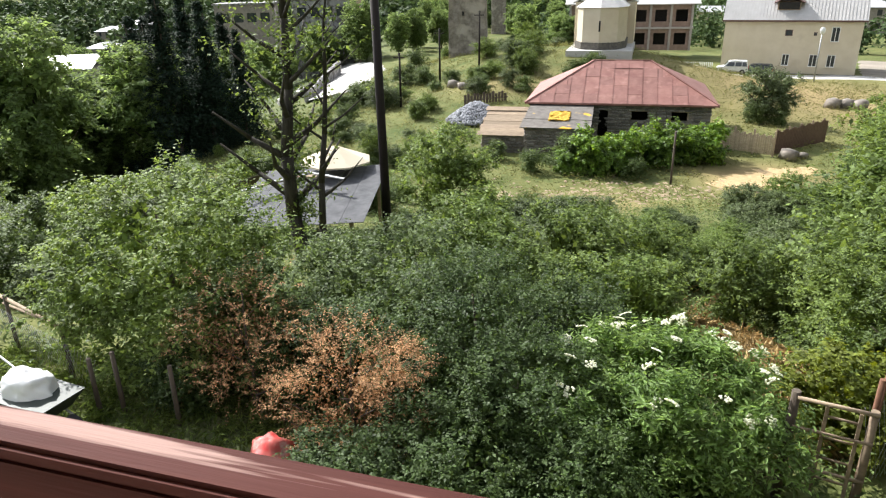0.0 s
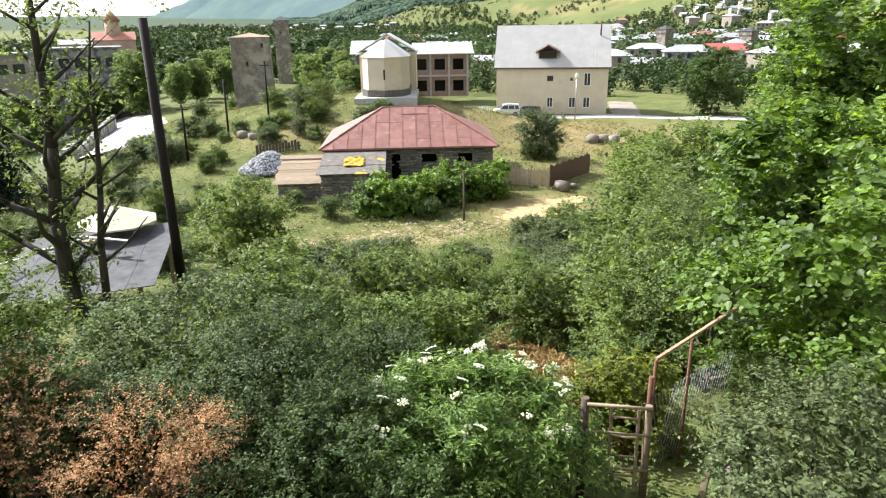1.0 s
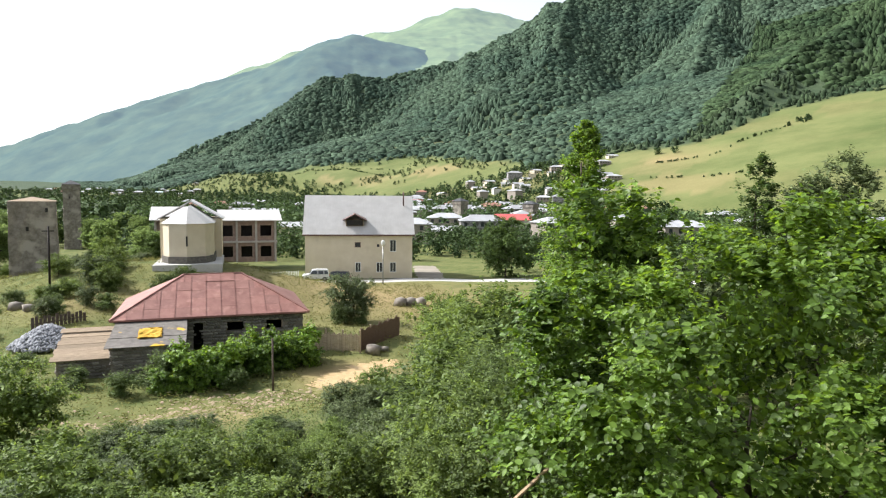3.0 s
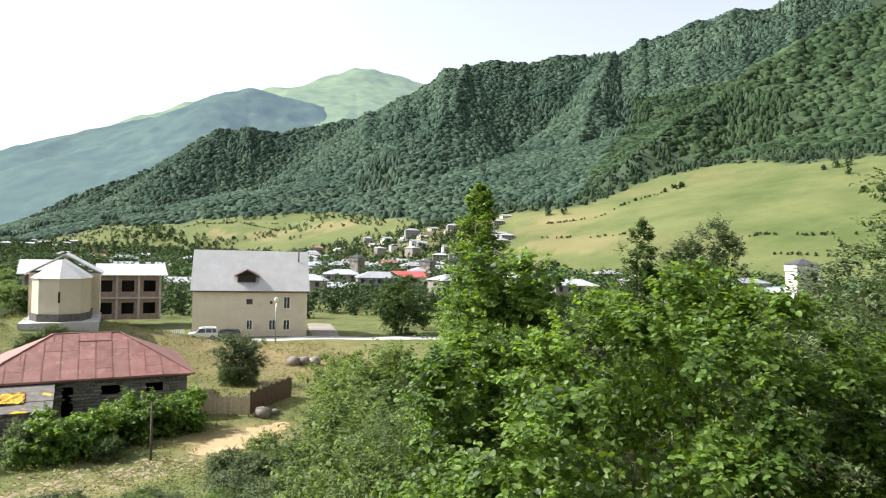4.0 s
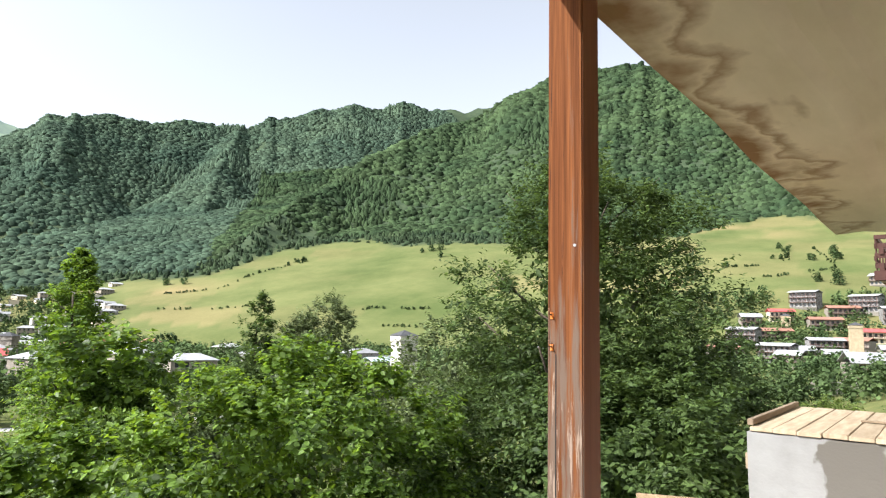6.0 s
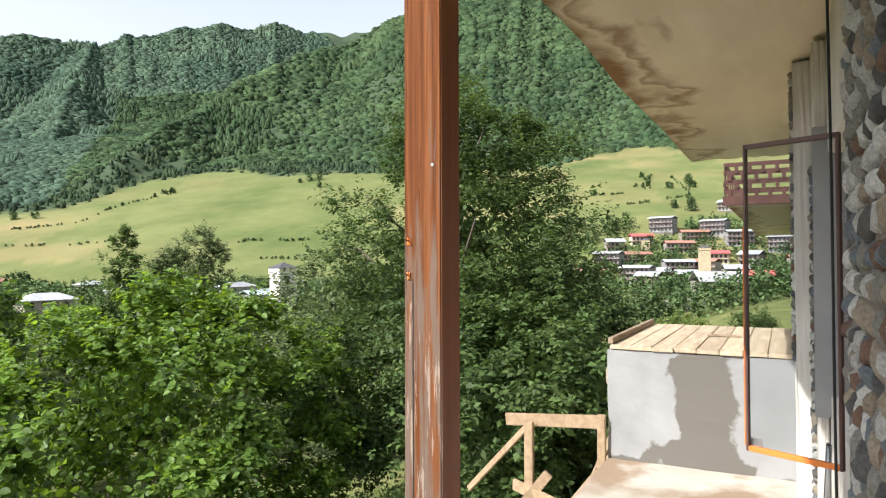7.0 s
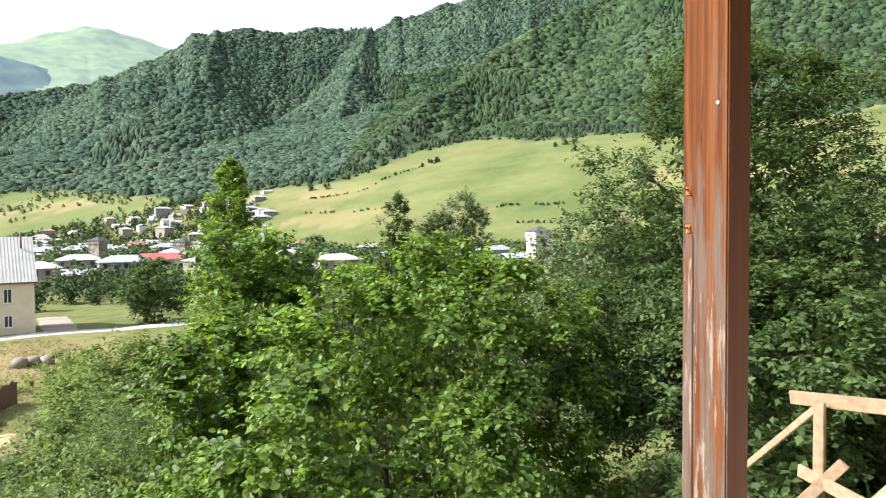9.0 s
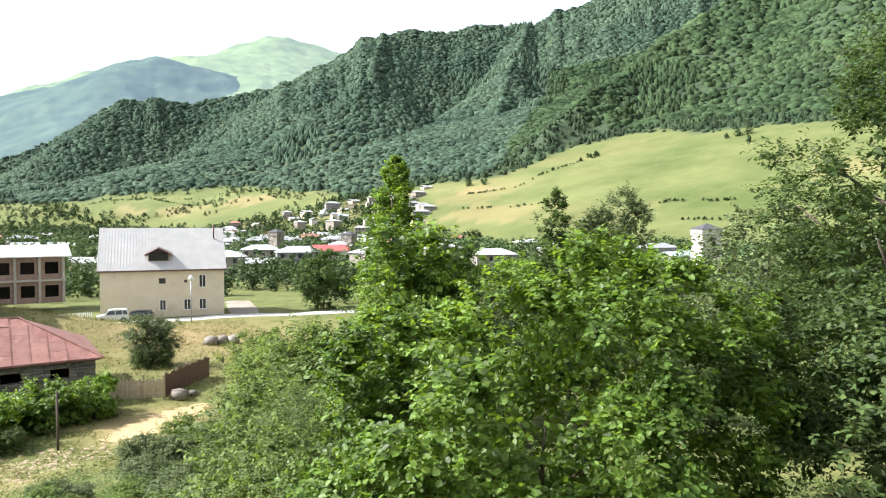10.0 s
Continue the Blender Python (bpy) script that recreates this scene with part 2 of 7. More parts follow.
M_TYRE = material("tyre_rubber", [(0.02, 0.02, 0.02), (0.035, 0.035, 0.035)], 8, 0.8)
M_RED = material("red_plastic", [(0.45, 0.04, 0.05), (0.60, 0.09, 0.08)], 6, 0.35)
M_ORANGE = material("orange_frame", [(0.62, 0.17, 0.035), (0.72, 0.24, 0.05)], 5, 0.5)
M_BROWN = material("brown_frame", [(0.10, 0.055, 0.045), (0.15, 0.085, 0.07)], 5, 0.5)
M_GRAVEL = material("blue_grey_gravel", [(0.16, 0.165, 0.18), (0.36, 0.365, 0.385)], 3, 0.9, 0.05, 6, island=0.3)
M_ROAD = material("pale_road", [(0.40, 0.385, 0.36), (0.52, 0.50, 0.47)], 0.5, 0.9, 0.01, 8)
M_SAWDUST = material("sawdust", [(0.36, 0.25, 0.12), (0.50, 0.37, 0.20)], 3, 0.9, 0.02, 12)

# ---- ground and mountains ----
def polar(az, r):
    a = radians(az)
    return r * math.sin(a), r * math.cos(a)


def crest(*stations):
    """A ridge line through stations of azimuth, elevation angle and distance."""
    return np.array([(*polar(a, d), 1.45 + d * math.tan(radians(e))) for a, e, d in stations])


MAIN = crest((-8, 0.6, 2100), (0, 4.6, 2050), (7, 8.5, 2000), (14, 9.5, 2000), (19.3, 11.0, 1950), (23.6, 13.6, 1900), (27.4, 15.45, 1850),
             (32.5, 15.55, 1900), (39.8, 16.1, 1950), (44.6, 17.4, 1950), (50, 18.7, 2000), (56, 18.7, 2100), (63, 19.2, 2200))
RIGHT = crest((41, 7.6, 800), (45.5, 10.8, 930), (49.3, 12.8, 1050), (53, 15.4, 1150), (56.6, 17.1, 1250), (60.5, 18.4, 1330), (64.1, 19.5, 1400),
              (67.3, 21.2, 1450), (71.7, 21.6, 1480), (74.2, 21.8, 1500), (77.8, 21.0, 1500), (84, 20, 1600), (92, 22, 1500), (110, 22, 1500), (150, 20, 1500))
SPUR = crest((77.8, 20.5, 1450), (79.5, 14.0, 1150), (82, 10.5, 980), (86, 8.2, 900))
SPUR_B = crest((27.4, 15.7, 1830), (26.5, 11.5, 1500), (25.5, 6.5, 1250), (24.5, 2.2, 1050))
SPUR_C = crest((39.8, 16.2, 1930), (38, 12, 1500), (36.5, 7, 1150), (35.5, 3.5, 800))
WEST = crest((-75, 10, 900), (-62, 5, 900), (-52, 1.2, 800), (-44, -1.0, 700))
RANGE = crest((-27, -1, 3300), (-22.7, 0.2, 3200), (-16.8, 2.75, 3100), (-8.2, 6.5, 3000), (-3.4, 8.2, 3000), (2.9, 10.3, 3000), (5.9, 11.6, 3000), (9.4, 12.6, 3000), (14, 11.8, 3000), (22, 9, 3000))
PEAK = crest((2, 9, 4000), (9, 12.4, 4000), (12, 12.7, 4000), (15.5, 14.1, 4000), (18.1, 14.75, 4000), (20.5, 14.4, 4000), (23.6, 13.7, 4000), (30, 11, 4000))


def fractal(x, y, size, octaves=5, seed=0.0, ridged=False):
    """Value noise on plain arrays."""
    def cell(i, j):
        v = np.sin(i * 127.1 + j * 311.7 + seed * 74.7) * 43758.5453
        return v - np.floor(v)
    total, gain, s = np.zeros_like(x), 1.0, 1.0 / size
    weight = 0.0
    for o in range(octaves):
        u, v = x * s + o * 17.3, y * s - o * 9.1
        i, j = np.floor(u), np.floor(v)
        a, b = u - i, v - j
        a, b = a * a * (3 - 2 * a), b * b * (3 - 2 * b)
        w = (cell(i, j) * (1 - a) + cell(i + 1, j) * a) * (1 - b) + (cell(i, j + 1) * (1 - a) + cell(i + 1, j + 1) * a) * b
        total += gain * (1 - np.abs(2 * w - 1) if ridged else w)
        weight += gain
        gain, s = gain * 0.5, s * 2.03
    return total / weight


def ridge(x, y, line, slope):
    """Height of the mountain flank below a crest line."""
    best = np.full_like(x, -1e9)
    for (x0, y0, z0), (x1, y1, z1) in zip(line[:-1], line[1:]):
        dx, dy = x1 - x0, y1 - y0
        f = np.clip(((x - x0) * dx + (y - y0) * dy) / (dx * dx + dy * dy), 0, 1)
        d = np.hypot(x - x0 - f * dx, y - y0 - f * dy)
        best = np.maximum(best, z0 + f * (z1 - z0) - slope * d)
    return best


def bell(x, y, cx, cy, rx, ry, turn=0.0):
    c, s = math.cos(radians(turn)), math.sin(radians(turn))
    u, v = (x - cx) * c + (y - cy) * s, -(x - cx) * s + (y - cy) * c
    return np.exp(-(u / rx) ** 2 - (v / ry) ** 2)


def step(v, low, high):
    f = np.clip((v - low) / (high - low), 0, 1)
    return f * f * (3 - 2 * f)


def valley(x, y):
    """The valley floor: the slope below the house, the yard, the town's terrace, the river's gorge in the west, and the rising fields."""
    r = np.hypot(x, y)
    z = np.interp(y + 0.15 * np.maximum(x, 0), [-60, -2, 4, 8, 20, 38, 44, 60, 104, 150, 300], [4, -3.6, -3.9, -4.5, -7.8, -10.8, -11.1, -11.3, -12.4, -13.5, -14])
    z += 4.75 * bell(x, y, -5, 81, 15, 14) + 2.6 * bell(x, y, -22, 90, 13, 14) + 1.6 * bell(x, y, -14, 62, 9, 12)
    z -= 15 * step(-x - 0.25 * y, 8, 75) * step(r, 15, 70) * (1 - step(r, 160, 420))
    z += 1.3 * bell(x, y, 13, 26, 9, 9) - 1.0 * bell(x, y, 5, 18, 6, 5)
    s = x * math.sin(radians(75)) + y * math.cos(radians(75))
    z += 0.30 * np.maximum(0, s - 330) * step(r, 250, 500) * (1 - 0.5 * step(r, 1500, 2500))
    z += 0.02 * np.maximum(0, r - 700)
    return z + (fractal(x, y, 9, 4) - 0.5) * 0.7 * step(r, 4, 20) + (fractal(x, y, 90, 4, 3) - 0.5) * 5 * step(r, 130, 300)


def mountains(x, y):
    """The forested flanks round the valley."""
    az, r = np.degrees(np.arctan2(x, y)), np.hypot(x, y)
    ribs = fractal(az * 100 - 0.05 * r, r * 0.28, 330, 4, 11, True) - 0.6
    rough = 0.35 * (fractal(x, y, 300, 5, 7, True) - 0.55) + ribs * np.where(az < 44, 0.50, 0.42)
    z = np.maximum(ridge(x, y, MAIN, 0.72), ridge(x, y, RIGHT, 0.70))
    z = np.maximum(z, ridge(x, y, MAIN * np.array([1, 1, 0.55]), 0.27))
    z = np.maximum(z, ridge(x, y, SPUR, 0.6))
    z = np.maximum(z, ridge(x, y, SPUR_B, 0.62))
    z = np.maximum(z, ridge(x, y, SPUR_C, 0.62))
    z = np.maximum(z, ridge(x, y, WEST, 0.35))
    return z, rough


def height(x, y):
    low = valley(x, y)
    high, rough = mountains(x, y)
    up = np.clip((high - low) / 120, 0, 1)
    high = high + rough * 105 * up * np.clip((np.hypot(x, y) - 500) / 600, 0, 1)
    return np.maximum(low, high)


def height_at(x, y):
    return float(height(np.array([float(x)]), np.array([float(y)]))[0])


def mesh_from(name, verts, faces, mat, smooth=False):
    """A mesh from numpy arrays; faces are all triangles or all quads."""
    me = bpy.data.meshes.new(name)
    k = faces.shape[1]
    me.vertices.add(len(verts))
    me.vertices.foreach_set("co", np.ascontiguousarray(verts, dtype=np.float32).ravel())
    me.loops.add(faces.size)
    me.loops.foreach_set("vertex_index", np.ascontiguousarray(faces, dtype=np.int32).ravel())
    me.polygons.add(len(faces))
    me.polygons.foreach_set("loop_start", np.arange(0, faces.size, k, dtype=np.int32))
    if smooth:
        me.polygons.foreach_set("use_smooth", np.ones(len(faces), dtype=bool))
    me.update(calc_edges=True)
    if mat:
        me.materials.append(mat)
    return me


def polar_sheet(name, az, rad, fn, mat):
    A, R = np.meshgrid(np.radians(az), rad, indexing="ij")
    x, y = (R * np.sin(A)).ravel(), (R * np.cos(A)).ravel()
    verts = np.stack([x, y, fn(x, y)], 1)
    n, k = len(az), len(rad)
    i, j = np.meshgrid(np.arange(n - 1), np.arange(k - 1), indexing="ij")
    a = (i * k + j).ravel()
    return mesh_from(name, verts, np.stack([a, a + 1, a + k + 1, a + k], 1), mat, True)


def ground_material():
    """Grass, dry grass and bare earth by where they lie; woods' floor on the steep flanks, and as painted shade under
    the garden bushes.
    """
    m = bpy.data.materials.new("grassland")
    m.use_nodes = True
    n, l = m.node_tree.nodes, m.node_tree.links
    b = n["Principled BSDF"]
    b.inputs["Roughness"].default_value, b.inputs["Specular IOR Level"].default_value = 0.95, 0.1
    at = n.new("ShaderNodeAttribute")
    at.attribute_name = "cover"
    sep = n.new("ShaderNodeSeparateColor")
    l.new(at.outputs["Color"], sep.inputs["Color"])
    tc = n.new("ShaderNodeTexCoord")

    def blotch(scale, c0, c1, detail=8):
        no, ra = n.new("ShaderNodeTexNoise"), n.new("ShaderNodeValToRGB")
        no.inputs["Scale"].default_value, no.inputs["Detail"].default_value, no.inputs["Roughness"].default_value = scale, detail, 0.7
        l.new(tc.outputs["Object"], no.inputs["Vector"])
        ra.color_ramp.elements[0].position, ra.color_ramp.elements[1].position = 0.35, 0.65
        ra.color_ramp.elements[0].color, ra.color_ramp.elements[1].color = (*c0, 1), (*c1, 1)
        l.new(no.outputs["Fac"], ra.inputs["Fac"])
        return ra.outputs["Color"], no.outputs["Fac"]

    def mix(f, a, c):
        x = n.new("ShaderNodeMix")
        x.data_type = "RGBA"
        l.new(f, x.inputs["Factor"])
        l.new(a, x.inputs["A"])
        l.new(c, x.inputs["B"])
        return x.outputs["Result"]

    grass, fac = blotch(0.35, (0.075, 0.100, 0.030), (0.165, 0.165, 0.060))
    meadow, _ = blotch(0.014, (0.082, 0.108, 0.034), (0.158, 0.168, 0.064), 12)
    earth, _ = blotch(0.8, (0.260, 0.190, 0.095), (0.370, 0.270, 0.140))
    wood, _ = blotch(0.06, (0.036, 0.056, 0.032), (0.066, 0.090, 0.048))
    out = mix(sep.outputs["Green"], grass, meadow)
    out = mix(sep.outputs["Blue"], out, earth)
    out = mix(sep.outputs["Red"], out, wood)
    l.new(out, b.inputs["Base Color"])
    bp = n.new("ShaderNodeBump")
    bp.inputs["Distance"].default_value = 0.15
    l.new(fac, bp.inputs["Height"])
    l.new(bp.outputs["Normal"], b.inputs["Normal"])
    return m


def forest_mask(x, y):
    """1 where the flanks are wooded."""
    patch = (fractal(x, y, 90, 4, 5) - 0.5) * 110
    edge = np.interp(np.degrees(np.arctan2(x, y)), [-40, -4, 6.5, 13.6, 25, 33.5, 36, 43, 50, 60, 66, 77, 84, 90, 120], [1300, 1261, 1112, 1073, 724, 700, 661, 753, 766, 703, 659, 719, 853, 816, 800])
    return step(np.hypot(x, y) - edge + patch, -12, 22)


def cover(x, y):
    r = np.hypot(x, y)
    wood = forest_mask(x, y) * step(r, 350, 420)
    west = step(-x - 0.25 * y, 10, 40) * (1 - step(r, 300, 420))
    s = x * math.sin(radians(75)) + y * math.cos(radians(75))
    meadow = step(s, 330, 380) * (1 - wood)
    earth = 0.7 * bell(x, y, -3, 33.8, 4.2, 2.4, 12) + 0.12 * bell(x, y, -1, 39, 7, 2.2, 12) + bell(x, y, 7.4, 44.4, 3.6, 3.2) + 0.8 * bell(x, y, 16, 78, 14, 16) + 0.9 * bell(x, y, 2.2, 11.2, 0.9, 2.2, -8) + 0.8 * bell(x, y, 2.6, 16, 0.9, 3.0) + 0.5 * bell(x, y, -13, 66, 6, 5)
    u = -x * math.cos(radians(75)) + y * math.sin(radians(75)) + 60 * fractal(x, y, 200, 2, 19)
    plot = np.sin(np.floor(s / 48) * 12.9898 + np.floor(u / 75) * 78.233) * 43758.5453
    plot = plot - np.floor(plot)
    broad = bell(x, y, 520, 380, 190, 170)
    earth += np.where(plot > 0.6, (plot - 0.6) * 0.9, 0) * (1 - broad) * step(s, 345, 380) * (1 - wood)
    for a_, d_, size_, amount in ((15, 1200, 70, 0.45), (18.5, 1130, 60, 0.5), (22, 1180, 90, 0.5), (24.5, 1060, 60, 0.6), (26, 960, 40, 0.5), (81, 730, 60, 0.7), (78.5, 760, 50, 0.8), (35.5, 630, 26, 0.5), (47, 600, 22, 0.35), (51, 520, 18, 0.4)):
        cx, cy = polar(a_, d_)
        earth += amount * bell(x, y, cx, cy, size_, size_ * 0.55, -a_) * step(fractal(x, y, 60, 4, 31), 0.34, 0.60)
        wood = wood * (1 - 0.7 * amount * bell(x, y, cx, cy, size_, size_ * 0.55, -a_))
    earth += 0.5 * (plot < 0.05) * (1 - broad) * step(s, 345, 380) * (1 - wood)
    # the bell at (-2.2, 5.2) paints the bushes' shade with the woods' floor colour
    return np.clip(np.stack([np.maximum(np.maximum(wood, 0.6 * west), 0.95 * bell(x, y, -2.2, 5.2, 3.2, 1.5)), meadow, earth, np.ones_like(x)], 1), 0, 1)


M_GROUND = ground_material()
az_fine = np.concatenate([np.arange(-180, -62, 4.0), np.arange(-62, 100, 0.4), np.arange(100, 181, 4.0)])
rad_fine = np.concatenate([[0.01, 1.5], np.geomspace(2.5, 4700, 300)])
ground_mesh = polar_sheet("ground", az_fine, rad_fine, height, M_GROUND)
xy = np.empty(len(ground_mesh.vertices) * 3, dtype=np.float32)
ground_mesh.vertices.foreach_get("co", xy)
xy = xy.reshape(-1, 3).astype(float)
attr = ground_mesh.color_attributes.new("cover", "FLOAT_COLOR", "POINT")
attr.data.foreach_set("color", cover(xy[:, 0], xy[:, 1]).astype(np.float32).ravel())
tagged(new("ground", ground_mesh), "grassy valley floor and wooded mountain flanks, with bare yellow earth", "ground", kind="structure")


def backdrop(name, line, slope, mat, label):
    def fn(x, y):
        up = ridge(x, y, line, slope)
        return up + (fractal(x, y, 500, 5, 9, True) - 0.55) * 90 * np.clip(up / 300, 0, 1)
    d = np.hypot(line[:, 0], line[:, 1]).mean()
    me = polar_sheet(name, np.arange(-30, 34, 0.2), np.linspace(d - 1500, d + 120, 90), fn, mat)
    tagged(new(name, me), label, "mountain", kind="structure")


# Distance haze is put in as a bluish emission of the slopes.
def haze_glow(name, c0, c1, glow, strength):
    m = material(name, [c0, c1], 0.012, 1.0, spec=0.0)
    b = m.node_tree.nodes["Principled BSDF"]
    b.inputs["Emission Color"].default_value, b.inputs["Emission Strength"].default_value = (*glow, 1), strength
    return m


backdrop("backdrop_range", RANGE, 0.55, haze_glow("far_woods_hazed", (0.045, 0.075, 0.055), (0.085, 0.120, 0.075), (0.33, 0.41, 0.60), 0.24), "far wooded mountain range with haze put in as a blue glow")
backdrop("backdrop_peak", PEAK, 0.45, haze_glow("far_pasture_hazed", (0.08, 0.115, 0.05), (0.15, 0.19, 0.08), (0.40, 0.49, 0.58), 0.32), "far grassy mountain top with haze put in as a pale glow")

# ---- building helpers ----
def thing(name, m, label, category, group="", kind=""):
    """An Empty at the thing's base, which parents its parts."""
    ob = new(name)
    ob.matrix_world = m
    return tagged(ob, label, category, group, kind)


def part(name, bm, mat, parent=None, label="", m=None):
    """Links a bmesh (or a ready mesh) as one mesh object under a thing or a part."""
    if isinstance(bm, bpy.types.Mesh):
        me = bm
    else:
        me = bpy.data.meshes.new(name)
        bm.normal_update()
        bm.to_mesh(me)
        bm.free()
    if mat and not me.materials:
        me.materials.append(mat)
    ob = new(name, me)
    if parent:
        ob.parent = parent
    if m is not None:
        ob.matrix_local = m
    return tagged(ob, label)


def box(x0, y0, z0, x1, y1, z1, bevel=0.0, bm=None, turn=None):
    bm2 = bmesh.new()
    bmesh.ops.create_cube(bm2, size=1)
    bmesh.ops.transform(bm2, verts=bm2.verts, matrix=Matrix.LocRotScale(((x0 + x1) / 2, (y0 + y1) / 2, (z0 + z1) / 2), None, (abs(x1 - x0), abs(y1 - y0), abs(z1 - z0))))
    if bevel:
        bmesh.ops.bevel(bm2, geom=bm2.edges[:], offset=bevel, segments=2, affect="EDGES")
    if turn is not None:
        bmesh.ops.transform(bm2, verts=bm2.verts, matrix=turn)
    if bm is None:
        return bm2
    return join(bm, bm2)


def join(bm, other):
    me = bpy.data.meshes.new("joined")
    other.to_mesh(me)
    other.free()
    bm.from_mesh(me)
    bpy.data.meshes.remove(me)
    return bm


def solid(points, faces):
    bm = bmesh.new()
    vs = [bm.verts.new(p) for p in points]
    for f in faces:
        bm.faces.new([vs[i] for i in f])
    bmesh.ops.recalc_face_normals(bm, faces=bm.faces)
    return bm


def beam(p, q, w, h, bevel=0.004):
    """A sawn beam from p to q."""
    p, q = Vector(p), Vector(q)
    d = q - p
    bm = box(-w / 2, -h / 2, 0, w / 2, h / 2, d.length, bevel)
    bmesh.ops.transform(bm, verts=bm.verts, matrix=Matrix.Translation(p) @ d.to_track_quat("Z", "Y").to_matrix().to_4x4())
    return bm


def rod(p, q, r0, r1=None, sides=10, bm=None):
    p, q = Vector(p), Vector(q)
    d = q - p
    b2 = bmesh.new()
    bmesh.ops.create_cone(b2, cap_ends=True, segments=sides, radius1=r0, radius2=r0 if r1 is None else r1, depth=d.length)
    bmesh.ops.transform(b2, verts=b2.verts, matrix=Matrix.Translation((p + q) / 2) @ d.to_track_quat("Z", "Y").to_matrix().to_4x4())
    for f in b2.faces:
        f.smooth = len(f.verts) == 4
    return b2 if bm is None else join(bm, b2)


def wall_with_openings(length, high, thick, openings, name="wall"):
    """A wall along x from 0, its outer face at y = 0 and its inside at y = thick, with holes (x0, z0, x1, z1) right through."""
    xs = sorted({0, length, *(v for o in openings for v in (o[0], o[2]))})
    zs = sorted({0, high, *(v for o in openings for v in (o[1], o[3]))})
    bm = bmesh.new()
    for a, b in zip(xs[:-1], xs[1:]):
        for c, d in zip(zs[:-1], zs[1:]):
            if not any(o[0] <= a and b <= o[2] and o[1] <= c and d <= o[3] for o in openings):
                box(a, 0, c, b, thick, d, bm=bm)
    bmesh.ops.remove_doubles(bm, verts=bm.verts, dist=1e-4)
    bm.verts.index_update()
    seen = {}
    for f in bm.faces:
        seen.setdefault(tuple(sorted(v.index for v in f.verts)), []).append(f)
    bmesh.ops.delete(bm, geom=[f for fs in seen.values() if len(fs) > 1 for f in fs], context="FACES_ONLY")
    return bm


def opening_window(parent, x0, z0, x1, z1, thick, frame_mat, pane_mat, bars=1):
    """A window set in an opening: frame, bars and panes under one part."""
    bm = bmesh.new()
    w = min(0.09, (x1 - x0) * 0.12)
    box(x0, 0.08, z0, x0 + w, 0.16, z1, bm=bm)
    box(x1 - w, 0.08, z0, x1, 0.16, z1, bm=bm)
    box(x0 + w, 0.08, z0, x1 - w, 0.16, z0 + w, bm=bm)
    box(x0 + w, 0.08, z1 - w, x1 - w, 0.16, z1, bm=bm)
    for i in range(bars):
        c = x0 + (x1 - x0) * (i + 1) / (bars + 1)
        box(c - w / 2.5, 0.085, z0 + w, c + w / 2.5, 0.155, z1 - w, bm=bm)
    win = part("window", bm, frame_mat, parent)
    part("pane", box(x0 + w, 0.115, z0 + w, x1 - w, 0.125, z1 - w), pane_mat, win)
    return win


# ---- the balcony we stand on ----
HOUSE = pose(0, 0, 0, 0, 0, -4.5)
EDGE, WALL = 0.97, -0.43


def structure(name, bm, mat, label, category, m=HOUSE):
    ob = part(name, bm, mat)
    ob.matrix_world = m
    return tagged(ob, label, category, kind="structure")


def ragged(bm, amount, cuts=5, seed=1):
    """Cuts the faces up and shakes the points a little, for hand-made edges."""
    rng = random.Random(seed)
    bmesh.ops.subdivide_edges(bm, edges=bm.edges[:], cuts=cuts, use_grid_fill=True)
    for v in bm.verts:
        v.co += Vector((rng.uniform(-1, 1), rng.uniform(-1, 1), rng.uniform(-1, 1))) * amount
    return bm


structure("floor", ragged(box(-6, WALL - 0.3, -0.22, 7.6, EDGE, 0), 0.004, 9), M_CONCRETE, "raw concrete balcony slab with damp and sunlit patches", "floor")
structure("ceiling", ragged(box(-6, WALL - 0.3, 2.72, 9.4, 0.82, 2.95), 0.012, 14), M_SOFFIT, "yellowish plastered underside of the upper balcony with water stains", "ceiling")
wall = structure("wall_house", wall_with_openings(15.4, 8.2, 0.35, [(4.70, 6.22, 6.04, 7.55), (1.2, 5.6, 2.1, 7.5)]), M_PLASTER,
                 "rough plastered house wall with bare rubble stone", "wall", HOUSE @ pose(9.4, WALL, -5.5, 0, 0, 180))
structure("wall_back", box(-6, WALL - 4.5, -5.5, 9.4, WALL - 4.2, 2.7), M_PLASTER, "plain inner wall of the house", "wall")
structure("wall_pier", ragged(box(4.76, WALL + 0.002, 0.002, 5.12, WALL + 0.065, 2.69), 0.005, 8, 3), M_PLASTER, "broken plaster pier beside the window", "wall")
structure("wall_pier", ragged(box(5.14, WALL + 0.002, 0.002, 5.49, WALL + 0.16, 2.69), 0.005, 8, 4), M_PLASTER, "rough plaster pier next to the cement block", "wall")
structure("wall_reveal", box(4.70, WALL - 0.36, 0.6, 4.745, WALL + 0.075, 2.2, 0.004), M_CEMENT, "grey cement window reveal", "wall")
structure("wall_reveal", box(3.31, WALL - 0.36, 0.6, 3.355, WALL + 0.015, 2.2, 0.004), M_CEMENT, "grey cement window reveal", "wall")

# the rail: top board, face board and lower board
rail = thing("balcony_rail", pose(0, 0, 0), "red-brown painted wooden balcony rail with worn paint", "railing")
part("top_board", box(-5.9, 0.382, 0.648, 2.10, 0.444, 0.672, 0.006), M_RAIL, rail)
part("face_board", box(-5.9, 0.386, 0.585, 2.10, 0.434, 0.6475, 0.004), M_RAIL, rail)
